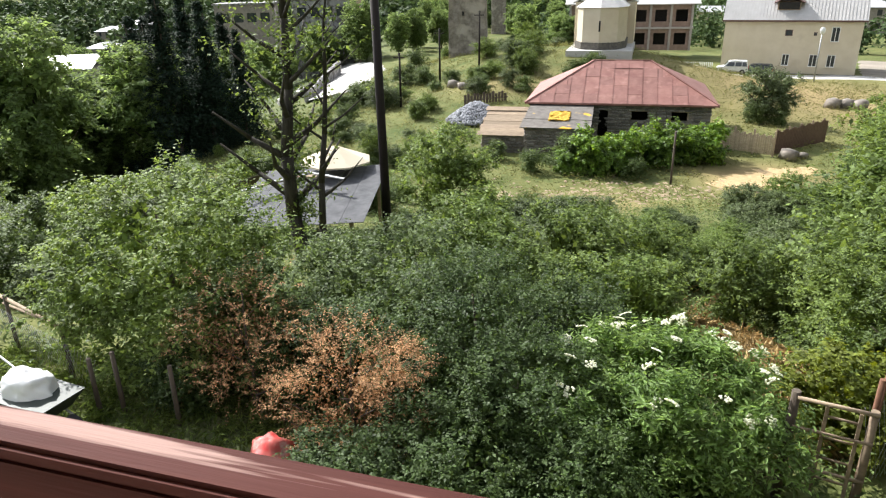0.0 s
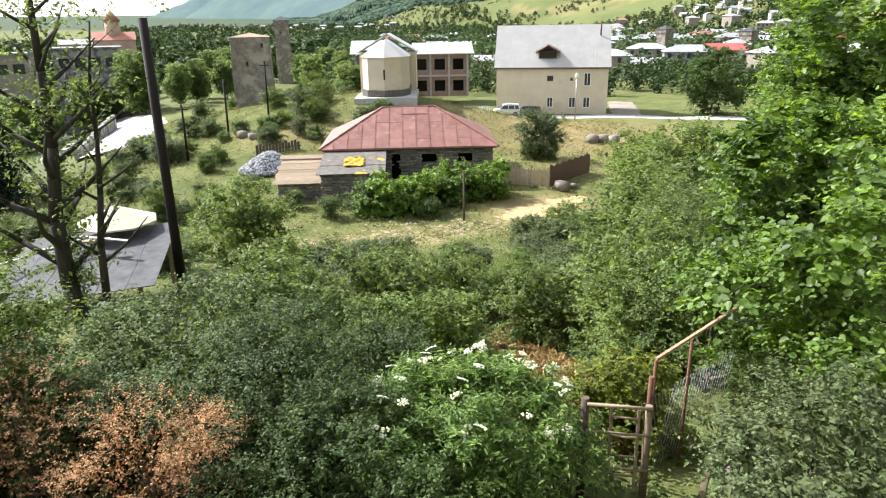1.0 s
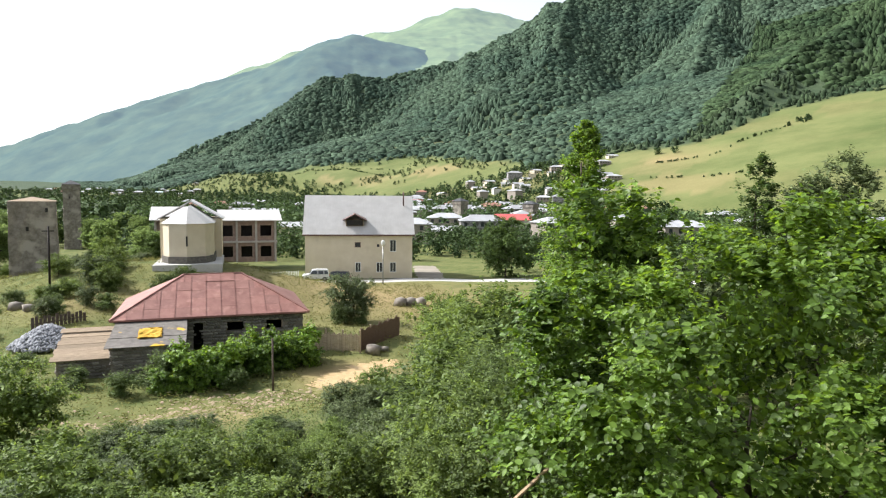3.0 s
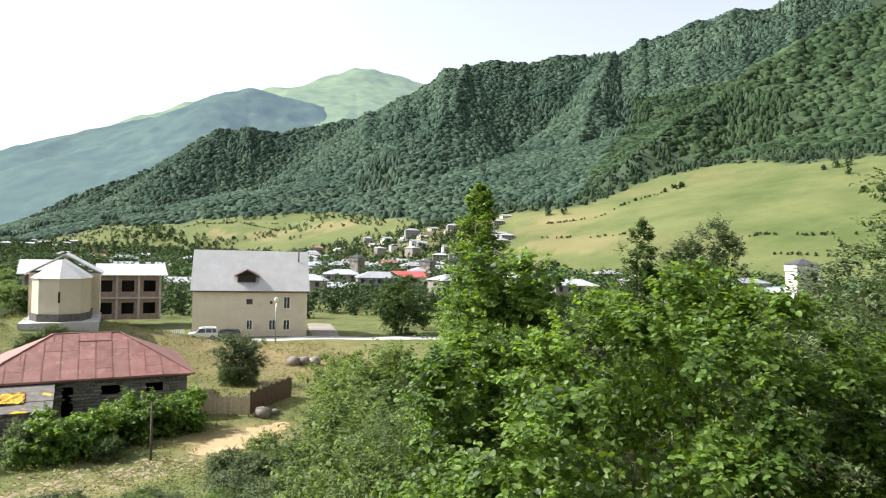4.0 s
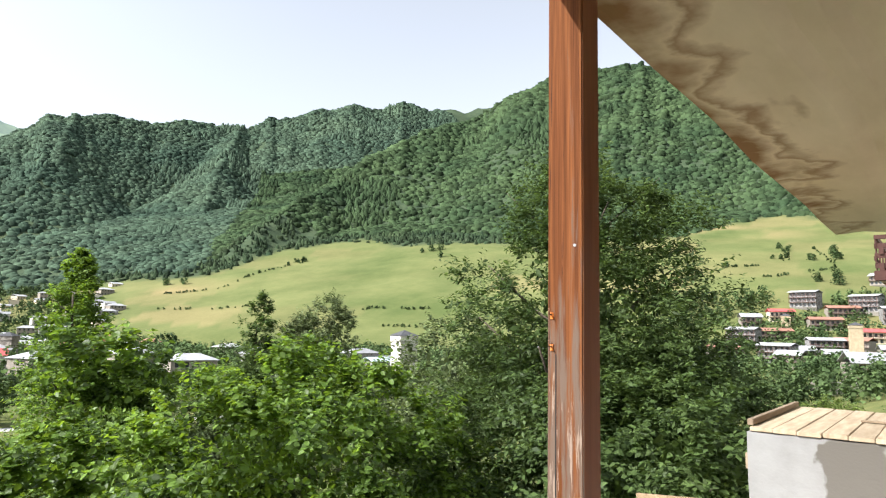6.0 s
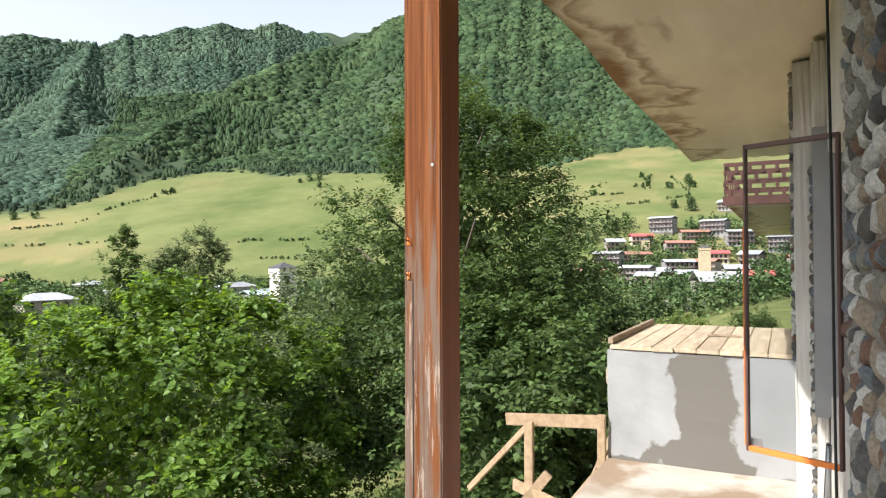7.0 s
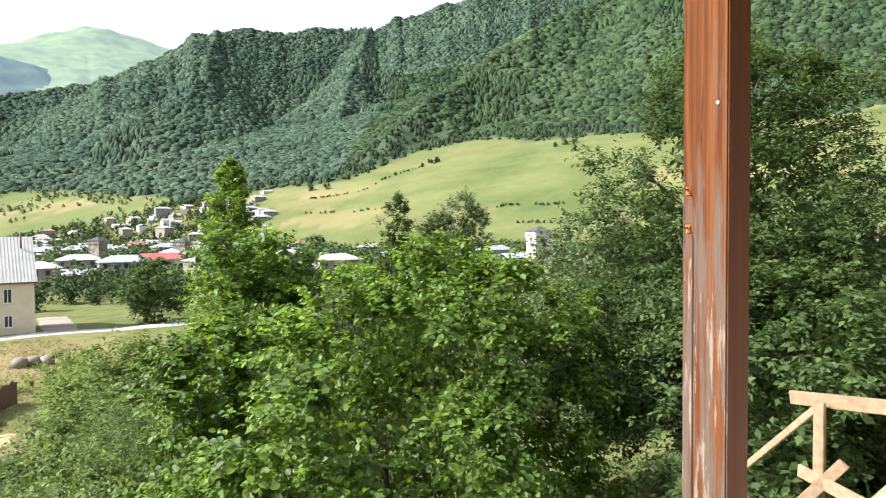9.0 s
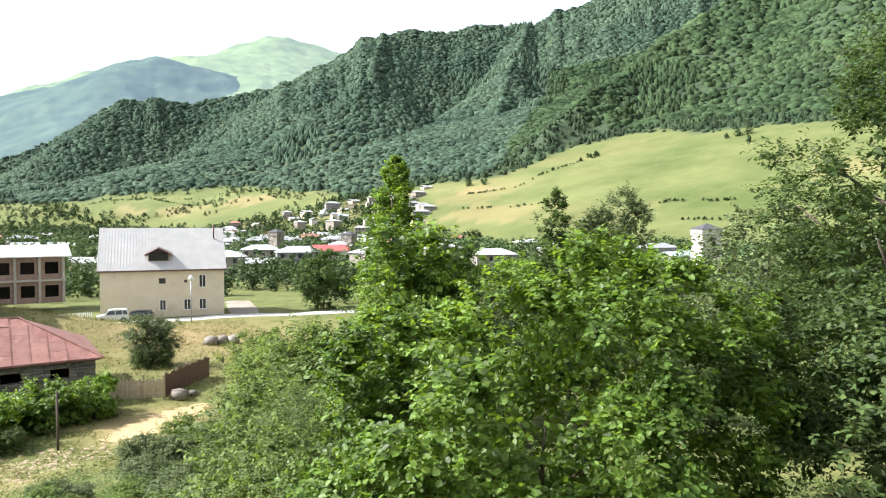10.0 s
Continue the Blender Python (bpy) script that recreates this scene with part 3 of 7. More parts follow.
part("lower_board", box(-5.9, 0.68, 0.004, 2.10, 0.80, 0.06, 0.004), M_RAIL, rail)
for x in (-5.8, -2.6, 1.95):
    part("support", box(x, 0.389, 0.002, x + 0.08, 0.431, 0.584, 0.004), M_RAIL, rail)

post = thing("balcony_post", HOUSE @ pose(2.245, 0.722, 0, 0, 0, -2), "orange-brown stained timber post, weathered grey on one face", "post")
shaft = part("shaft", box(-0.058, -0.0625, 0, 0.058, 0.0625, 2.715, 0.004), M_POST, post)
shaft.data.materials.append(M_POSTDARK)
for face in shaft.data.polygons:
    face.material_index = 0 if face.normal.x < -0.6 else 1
part("screw", rod((-0.0585, -0.035, 1.74), (-0.061, -0.035, 1.74), 0.005, 0.005, 8), M_METAL, post, "small steel screw head")
for z in (1.52, 1.42):
    bm = rod((-0.05, 0.045, z), (-0.080, 0.045, z + 0.004), 0.0022, 0.0022, 6)
    rod((-0.080, 0.045, z + 0.004), (-0.066, 0.052, z + 0.022), 0.0022, 0.0022, 6, bm)
    part("nail", bm, M_RUST, post, "bent rusty nail")
    part("resin", ragged(box(-0.062, 0.040, z - 0.010, -0.0575, 0.051, z + 0.010), 0.002, 1, int(z * 100)), M_ORANGE, post, "torn orange wood fibre")
part("crack", box(-0.0588, 0.030, 0.70, -0.0580, 0.034, 1.40), M_DARK, post, "dark drying crack")

# the cement-rendered block with a plank cover
block = thing("stair_block", HOUSE @ pose(5.5, 0, 0), "grey cement-rendered low block with damp stain", "block")
def damp_cement():
    """Grey cement render with a damp band running down it and along its foot."""
    m = material("damp_cement_render", [(0.225, 0.22, 0.215), (0.29, 0.285, 0.28)], 2.6, 0.85, 0.0015, 50)
    n, l = m.node_tree.nodes, m.node_tree.links
    base = n["Principled BSDF"].inputs["Base Color"]
    tc, sep, no = n.new("ShaderNodeTexCoord"), n.new("ShaderNodeSeparateXYZ"), n.new("ShaderNodeTexNoise")
    no.inputs["Scale"].default_value, no.inputs["Detail"].default_value = 3.2, 4
    l.new(tc.outputs["Object"], sep.inputs["Vector"])
    l.new(tc.outputs["Object"], no.inputs["Vector"])

    def calc(op, a, b):
        q = n.new("ShaderNodeMath")
        q.operation = op
        for i, v in enumerate((a, b)):
            if isinstance(v, float):
                q.inputs[i].default_value = v
            else:
                l.new(v, q.inputs[i])
        return q.outputs["Value"]
    off = calc("ABSOLUTE", calc("SUBTRACT", sep.outputs["Y"], 0.34), 0.0)
    wobble = calc("MULTIPLY", calc("SUBTRACT", no.outputs["Fac"], 0.5), 0.55)
    band = calc("SUBTRACT", calc("ADD", off, wobble), calc("MULTIPLY", calc("SUBTRACT", 0.8, sep.outputs["Z"]), 0.16))
    foot = calc("ADD", calc("ADD", sep.outputs["Z"], 0.10), wobble)
    mask = n.new("ShaderNodeMapRange")
    mask.inputs["From Min"].default_value, mask.inputs["From Max"].default_value = 0.150, 0.128
    l.new(calc("MINIMUM", band, foot), mask.inputs["Value"])
    mx = n.new("ShaderNodeMix")
    mx.data_type = "RGBA"
    l.new(mask.outputs["Result"], mx.inputs["Factor"])
    l.new(base.links[0].from_socket, mx.inputs["A"])
    mx.inputs["B"].default_value = (0.125, 0.113, 0.098, 1)
    l.new(mx.outputs["Result"], base)
    return m


part("body", ragged(box(0, WALL, 0, 1.9, EDGE, 0.80), 0.004, 6), damp_cement(), block)
for i in range(9):
    part("plank", box(-0.02 + 0.012 * (i % 3), WALL + 0.02 + i * 0.152, 0.806, 1.9, WALL + 0.168 + i * 0.152, 0.836 + 0.003 * (i % 2), 0.004), M_WOOD, block)
part("edge_batten", box(0.05, EDGE - 0.03, 0.84, 1.85, EDGE + 0.01, 0.885, 0.004), M_OLDWOOD, block)
part("batten", box(0.9, 0.10, 0.842, 0.94, 0.36, 0.856, 0.002), M_OLDWOOD, block)

# open window sash
sash = thing("window_sash", HOUSE @ pose(3.30, WALL + 0.035, 0.70, 0, 0, 65) @ Matrix.Diagonal((0.72, 1, 0.945, 1)), "open outward-swung window sash with orange sealed edge and clear glass", "window")
for name, b, mat in (("stile", (0, -0.012, 0, 0.018, 0.012, 1.30), M_BROWN), ("stile", (0.485, -0.012, 0, 0.50, 0.012, 1.30), M_BROWN),
                     ("bottom_rail", (0.018, -0.012, 0, 0.485, 0.012, 0.022), M_ORANGE), ("top_rail", (0.018, -0.012, 1.28, 0.485, 0.012, 1.30), M_BROWN)):
    part(name, box(*b, 0.003), mat, sash)
part("edge_strip", box(0.501, -0.010, 0.02, 0.508, 0.010, 0.95, 0.002), M_ORANGE, sash, "orange sealing strip")
part("catch", box(0.505, -0.03, 0.30, 0.53, -0.005, 0.345, 0.003), M_METAL, sash)
pane = part("pane", box(0.018, -0.003, 0.022, 0.485, 0.003, 1.28), M_GLASS, sash)
pane.visible_shadow = False
part("corner_plate", box(0.43, -0.026, 0.0, 0.502, -0.021, 0.05, 0.001), M_METAL, sash)

inner = thing("window_frame", HOUSE @ pose(3.37, WALL - 0.22, 0.72) @ Matrix.Diagonal((0.86, 1, 1, 1)), "brown wooden window frame set deep in the wall", "window")
for name, b in (("jamb", (0, 0, 0, 0.06, 0.06, 1.33)), ("jamb", (0.75, 0, 0, 0.81, 0.06, 1.33)), ("jamb", (1.47, 0, 0, 1.53, 0.06, 1.33)), ("sill", (0.06, 0, 0, 1.47, 0.10, 0.05)), ("head", (0.06, 0, 1.28, 1.47, 0.06, 1.33))):
    part(name, box(*b, 0.004), M_BROWN, inner)

cable = bpy.data.curves.new("wall_cable", "CURVE")
cable.dimensions, cable.bevel_depth = "3D", 0.005
sp = cable.splines.new("POLY")
pts = [(3.27, WALL + 0.06, 0.0), (3.26, WALL + 0.065, 0.9), (3.27, WALL + 0.065, 1.75), (3.24, WALL + 0.07, 2.15), (3.1, WALL + 0.08, 2.35), (2.7, WALL + 0.07, 2.55), (2.5, WALL + 0.06, 2.72)]
sp.points.add(len(pts) - 1)
for p, c in zip(sp.points, pts):
    p.co = (*c, 1)
cable.materials.append(M_TYRE)
ob = tagged(new("wall_cable", cable), "thin black electric cable fixed along the stone wall", "cable")
ob.matrix_world = HOUSE
hose = thing("cable_bundle", HOUSE @ pose(3.75, WALL + 0.06, 0.02), "grey cables hanging at the foot of the wall", "cable")
for i in range(3):
    bm = rod((i * 0.04, 0, 0), (i * 0.04 + 0.03, 0.01, 0.35), 0.013, 0.013, 8)
    rod((i * 0.04 + 0.03, 0.01, 0.35), (i * 0.03 - 0.02, 0, 0.66), 0.013, 0.010, 8, bm)
    part("cable", bm, M_TYRE if i % 2 else M_METAL, hose)

carton = thing("cardboard", HOUSE @ pose(4.55, -0.18, 0.006, 0, 0, 8), "flat torn piece of brown cardboard on the slab", "cardboard")
bm = ragged(box(-0.08, -0.16, 0, 0.10, 0.16, 0.012), 0.006, 3, 8)
part("sheet", bm, M_SAWDUST, carton)
stub = thing("timber_stub", HOUSE @ pose(3.55, -0.10, 0), "short red-brown painted timber stub on the slab", "timber")
part("block", box(-0.06, -0.05, 0, 0.06, 0.05, 0.26, 0.006), M_RAIL, stub)
part("cap", box(-0.065, -0.055, 0.262, 0.065, 0.055, 0.285, 0.004), M_RAIL, stub)

# rough timber guard beyond the slab's edge
guard = thing("timber_guard", HOUSE, "rough nailed guard rail of raw boards beside the slab", "guard rail")
for n_, p, q, w, h in (("rail", (5.45, 0.99, 0.27), (5.75, 1.88, 0.14), 0.03, 0.10), ("post", (5.58, 1.62, -0.95), (5.58, 1.62, 0.18), 0.05, 0.07), ("post", (5.46, 1.01, -0.2), (5.46, 1.01, 0.32), 0.04, 0.06),
                       ("brace", (5.50, 1.95, -0.85), (5.55, 1.45, -0.20), 0.03, 0.08), ("cross_board", (5.65, 1.78, -0.36), (5.30, 1.12, -0.40), 0.03, 0.09),
                       ("brace", (5.9, 2.30, -0.55), (5.62, 1.66, 0.12), 0.03, 0.05), ("post", (6.9, 1.25, -0.9), (6.9, 1.25, 0.40), 0.05, 0.08), ("brace", (7.2, 1.6, -0.9), (6.6, 1.12, 0.05), 0.03, 0.08),
                       ("board", (5.2, 1.10, -0.30), (7.3, 1.10, -0.26), 0.22, 0.03), ("board", (5.6, 2.5, -1.1), (6.4, 1.3, -0.9), 0.16, 0.03)):
    part(n_, beam(p, q, w, h), M_BOARD, guard)
part("tag", box(6.87, 1.19, 0.30, 6.89, 1.31, 0.44, 0.003), M_OLDWOOD, guard)

# the neighbour's balcony further along the front
far = thing("neighbour_house", HOUSE @ pose(15.0, 0, 0.10), "neighbouring house front with a lattice-railed upper balcony", "house")
part("wall", box(0, -5, -7, 22, -0.60, 5.2), M_PLASTER, far)
slab = part("balcony_slab", box(0.46, -0.598, 2.56, 21, 0.88, 2.68, 0.01), M_SOFFIT, far)
part("fascia", box(0.40, -0.598, 2.50, 0.455, 0.9, 2.69, 0.01), M_LATTICE, far)
lattice = part("lattice_rail", box(0.42, -0.598, 3.30, 0.47, 0.88, 3.38, 0.005), M_LATTICE, far, "dark red lattice railing")
for i in range(3):
    part("slat", box(0.43, -0.598, 2.74 + i * 0.19, 0.455, 0.88, 2.84 + i * 0.19), M_LATTICE, lattice)
for i in range(4):
    for k in range(6):
        y = -0.52 + 0.25 * k + 0.12 * (i % 2)
        part("slat", box(0.405, y, 2.69 + i * 0.155, 0.428, min(y + 0.07, 0.87), 2.84 + i * 0.155), M_LATTICE, lattice)
for i in range(26):
    part("slat", box(0.5 + i * 0.75, 0.84, 2.70, 0.57 + i * 0.75, 0.87, 3.30), M_LATTICE, lattice)
part("side_rail", box(0.48, 0.82, 3.30, 20.9, 0.88, 3.38), M_LATTICE, lattice)
part("side_rail", box(0.48, 0.875, 2.9, 20.9, 0.895, 2.98), M_LATTICE, lattice)

# ---- buildings ----
def hip_roof(x0, y0, x1, y1, z, rise, over, inset, thick=0.12):
    a = [(x0 - over, y0 - over, z), (x1 + over, y0 - over, z), (x1 + over, y1 + over, z), (x0 - over, y1 + over, z)]
    ym = (y0 + y1) / 2
    r = [(x0 + inset, ym, z + rise), (x1 - inset, ym, z + rise)]
    low = [(p[0], p[1], p[2] - thick) for p in a]
    return solid(a + r + low, [(0, 1, 5, 4), (1, 2, 5), (2, 3, 4, 5), (3, 0, 4), (6, 7, 8, 9), (0, 6, 7, 1), (1, 7, 8, 2), (2, 8, 9, 3), (3, 9, 6, 0)])


def gable_roof(x0, y0, x1, y1, z, rise, over, thick=0.14):
    """A ridge along x."""
    ym = (y0 + y1) / 2
    top = [(x0 - over, y0 - over, z), (x1 + over, y0 - over, z), (x1 + over, ym, z + rise), (x0 - over, ym, z + rise), (x1 + over, y1 + over, z), (x0 - over, y1 + over, z)]
    low = [(p[0], p[1], p[2] - thick) for p in top]
    return solid(top + low, [(0, 1, 2, 3), (3, 2, 4, 5), (7, 6, 9, 8), (8, 9, 11, 10), (0, 6, 7, 1), (4, 10, 11, 5), (1, 7, 8, 2), (2, 8, 10, 4), (3, 9, 6, 0), (5, 11, 9, 3)])


def stone_mesh(seed, sx, sy, sz):
    """An uneven stone of about 40 triangles."""
    rng = random.Random(seed)
    bm = bmesh.new()
    bmesh.ops.create_icosphere(bm, subdivisions=1, radius=0.5)
    for v in bm.verts:
        k = 0.85 + 0.3 * rng.random()
        v.co = Vector((max(-0.42, min(0.42, v.co.x * 1.25)) * sx * k, v.co.y * sy * k, max(-0.42, min(0.42, v.co.z * 1.25)) * sz * k))
    me = bpy.data.meshes.new("stone")
    bm.to_mesh(me)
    bm.free()
    return me


STONES = [stone_mesh(i, 1, 1, 1) for i in range(7)]


def courses(parent, mat, x0, x1, z0, z1, y, w, h, deep, seed, holes=(), side=None, proud=0.05, shapes=None):
    """Stones laid in rough courses on a wall face, each an object of its own."""
    rng = random.Random(seed)
    z = z0
    meshes = []
    for me in (shapes or STONES):
        c = me.copy()
        c.materials.append(mat)
        meshes.append(c)
    while z < z1 - 0.3 * h:
        hh = h * rng.uniform(0.7, 1.25)
        x = x0 + rng.uniform(0, 0.3) * w
        while x < x1:
            ww = w * rng.uniform(0.55, 1.5)
            cx, cz = x + ww / 2, z + hh / 2
            if cx + ww * 0.4 < x1 and not any(a - 0.05 < cx < c + 0.05 and b - 0.05 < cz < d + 0.05 for a, b, c, d in holes):
                o = new("stone", rng.choice(meshes))
                o.parent = parent
                m = Matrix.LocRotScale((cx, y - rng.uniform(0, proud), cz), Euler((rng.uniform(-0.3, 0.3), rng.uniform(-0.5, 0.5), rng.uniform(-0.3, 0.3)) if shapes else (0, rng.uniform(-0.12, 0.12), 0)), (ww * (0.94 if shapes else 1.08), deep, hh * (0.94 if shapes else 1.08)))
                o.matrix_local = side @ m if side is not None else m
            x += ww
        z += hh


def stone_house():
    t = thing("stone_house", pose(-8.15, 51.3, -11.5, 0, 0, 2.0), "low rubble-stone farmhouse with a faded red sheet hip roof", "house")
    L, W, H = 13.0, 9.4, 3.53
    holes = [(5.05, 0.6, 5.75, 3.0), (7.35, 2.25, 8.75, 2.95), (10.2, 2.25, 11.5, 2.95)]
    part("wall", wall_with_openings(L, H, 0.5, holes), M_MORTAR, t)
    part("end_wall", box(0, 0.502, 0, 0.5, W, H), M_STONE, t)
    part("end_wall", box(L - 0.5, 0.502, 0, L, W, H), M_STONE, t)
    part("back_wall", box(0.502, W - 0.5, 0, L - 0.502, W, H), M_STONE, t)
    # near-black sheet in place of the unlit room behind the openings
    part("dark_backing", box(0.502, 3.2, 0, L - 0.502, 3.3, H - 0.1), M_DARK, t)
    part("eave_beam", box(-0.2, -0.18, H - 0.22, L + 0.2, -0.02, H - 0.03, 0.01), M_BARK, t)
    part("footing", box(-0.1, -0.1, -2.0, L + 0.1, W + 0.1, -0.002), M_STONE, t)
    for x0, z0, x1, z1 in holes[1:]:
        part("lintel", box(x0 - 0.15, -0.06, z1 + 0.002, x1 + 0.15, 0.10, z1 + 0.14, 0.01), M_OLDWOOD, t)
        part("window_frame", box(x0, 0.15, z0, x0 + 0.09, 0.24, z1), M_OLDWOOD, t)
        part("window_frame", box(x1 - 0.09, 0.15, z0, x1, 0.24, z1), M_OLDWOOD, t)
    # the roof of overlapping red sheets
    over, inset, rise = 0.45, 4.3, 2.5
    roof = part("roof", hip_roof(0, 0, L, W, H + 0.02, rise, over, inset), M_REDROOF, t, "faded red sheet metal hip roof")
    slope = math.hypot(W / 2 + over, rise)
    tilt = math.degrees(math.atan2(rise, W / 2 + over))
    base = Vector((-over, -over, H + 0.02))
    rows, cols = 5, 13
    rng = random.Random(4)
    for r in range(rows):
        f0, f1 = r / rows, (r + 1) / rows
        a, b = (inset + over) * f1 + 0.06, L + 2 * over - (inset + over) * f1 - 0.06
        for c in range(cols):
            u0, u1 = (L + 2 * over) * c / cols, (L + 2 * over) * (c + 1) / cols
            u0, u1 = max(u0, a), min(u1, b)
            if u1 - u0 < 0.25:
                continue
            bm = box(u0 + 0.008, f0 * slope, 0.012, u1 - 0.008, f1 * slope + 0.05, 0.022 + 0.006 * rng.random())
            box(u0 + 0.008, f0 * slope, 0.022, u0 + 0.04, f1 * slope, 0.05, bm=bm)
            o = part("roof_sheet", bm, M_REDROOF, roof)
            o.matrix_local = Matrix.Translation(base) @ pose(0, 0, 0, tilt + rng.uniform(-0.3, 0.3))
    for p, q in (((-over, -over, H + 0.05), (inset, W / 2, H + rise + 0.05)), ((L + over, -over, H + 0.05), (L - inset, W / 2, H + rise + 0.05)), ((inset, W / 2, H + rise + 0.05), (L - inset, W / 2, H + rise + 0.05))):
        part("ridge_cap", beam(p, q, 0.16, 0.06), M_REDROOF, roof)
    courses(t, M_STONE, 0, L, 0.9, H - 0.25, -0.01, 0.55, 0.24, 0.22, 5, holes)
    return t


def annex(x, y, z, yaw, L, W, low, high, roof_mat, label, boards, lichen=False):
    """A lean-to of rubble stone against the farmhouse."""
    t = thing("stone_shed", pose(x, y, z, 0, 0, yaw), label, "shed")
    part("wall", solid([(0, 0, 0), (L, 0, 0), (L, W, 0), (0, W, 0), (0, 0, low), (L, 0, low), (L, W, high), (0, W, high)],
                       [(0, 1, 5, 4), (1, 2, 6, 5), (2, 3, 7, 6), (3, 0, 4, 7), (4, 5, 6, 7), (0, 3, 2, 1)]), M_MORTAR, t)
    courses(t, M_STONE, 0, L, 0.05, low - 0.02, -0.01, 0.5, 0.22, 0.22, 9)
    courses(t, M_STONE, 0, W, 0.05, low - 0.02, -0.01, 0.5, 0.22, 0.22, 10, side=pose(0, W, 0, 0, 0, -90))
    tilt = math.degrees(math.atan2(high - low, W))
    slope = math.hypot(high - low, W)
    rng = random.Random(int(L * 10))
    for i in range(boards):
        o = part("roof_board", box(-0.25 + rng.uniform(-0.1, 0.1), -0.3 + i * (slope + 0.3) / boards, 0.03, L + 0.2 + rng.uniform(-0.15, 0.1), -0.3 + (i + 1.12) * (slope + 0.3) / boards, 0.08, 0.008), roof_mat, t)
        o.matrix_local = Matrix.Translation((0, 0, low)) @ pose(0, 0, 0, tilt + rng.uniform(0.5, 2.5))
    if lichen:
        part("door_gap", box(0.9, -0.16, 0, 1.6, -0.13, 0.9), M_DARK, t)
        o = part("lichen", ragged(box(1.5, 1.2, 0.135, 2.9, 2.9, 0.15), 0.09, 4, 3), material("yellow_lichen", [(0.45, 0.26, 0.03), (0.58, 0.37, 0.05)], 4, 0.9), t, "patch of orange-yellow lichen")
        o.matrix_local = Matrix.Translation((0, 0, low)) @ pose(0, 0, 0, tilt + 1.5)
    return t


def big_house():
    t = thing("rendered_house", pose(9.95, 103.47, -12.5, 0, 0, -9.9), "two-storey cream rendered house with pale ribbed metal roof", "house")
    L, W, H = 16.45, 11.0, 7.05
    holes = [(7.55, 5.05, 8.45, 5.85), (10.95, 5.1, 11.35, 5.55), (12.95, 4.35, 13.95, 6.25), (12.95, 1.15, 13.95, 2.75), (10.85, 1.15, 11.85, 2.75), (7.6, 1.2, 8.5, 2.75)]
    part("wall", wall_with_openings(L, H, 0.4, holes), M_CREAM, t)
    part("end_wall", box(0, 0.402, 0, 0.4, W, H), M_CREAM, t)
    part("end_wall", box(L - 0.4, 0.402, 0, L, W, H), M_CREAM, t)
    part("back_wall", box(0.402, W - 0.4, 0, L - 0.402, W, H), M_CREAM, t)
    part("floor_slab", box(0.402, 0.402, 3.2, L - 0.402, W - 0.402, 3.4), M_CEMENT, t)
    part("plinth", box(-0.06, -0.06, -1.2, L + 0.06, W + 0.06, 0.25), M_CEMENT, t)
    for i, (x0, z0, x1, z1) in enumerate(holes):
        opening_window(t, x0, z0, x1, z1, 0.4, M_WHITE if i > 1 else M_BROWN, M_PANE, 1 if i > 1 else 0)
        if i > 1:
            part("sill", box(x0 - 0.1, -0.12, z0 - 0.1, x1 + 0.1, 0.06, z0 - 0.004, 0.01), M_CREAM, t)
            part("window_surround", box(x0 - 0.12, -0.03, z1 + 0.004, x1 + 0.12, 0.05, z1 + 0.14, 0.01), M_CREAM, t)
    rise, over = 5.95, 0.35
    roof = part("roof", gable_roof(0, 0, L, W, H, rise, over), M_WHITEROOF, t, "pale grey ribbed metal roof")
    for x in (0.0, L):
        part("gable", solid([(x - 0.2, 0.05, H), (x + 0.2, 0.05, H), (x + 0.2, W - 0.05, H), (x - 0.2, W - 0.05, H), (x - 0.2, W / 2, H + rise - 0.2), (x + 0.2, W / 2, H + rise - 0.2)],
                            [(0, 1, 2, 3), (0, 4, 5, 1), (2, 5, 4, 3), (1, 5, 2), (0, 3, 4)]), M_CREAM, t)
    tilt, slope = math.degrees(math.atan2(rise, W / 2 + over)), math.hypot(rise, W / 2 + over)
    for i in range(43):
        o = part("rib", box(-over + 0.05 + i * 0.40, 0, 0.005, -over + 0.09 + i * 0.40, slope, 0.04), M_WHITEROOF, roof)
        o.matrix_local = Matrix.Translation((0, -over, H)) @ pose(0, 0, 0, tilt)
    part("eave_board", box(-over, -over - 0.05, H - 0.2, L + over, -over - 0.005, H + 0.02), M_BROWN, roof)
    # dormer with its own little gable
    d = part("dormer", solid([(6.2, 0.75, H + 1.25), (8.9, 0.75, H + 1.25), (8.9, 3.4, H + 2.4), (6.2, 3.4, H + 2.4), (6.2, 0.75, H + 2.2), (8.9, 0.75, H + 2.2), (8.9, 3.4, H + 2.6), (6.2, 3.4, H + 2.6)],
                             [(0, 1, 5, 4), (1, 2, 6, 5), (3, 0, 4, 7), (4, 5, 6, 7)]), M_OLDWOOD, roof, "small dormer with dark boards")
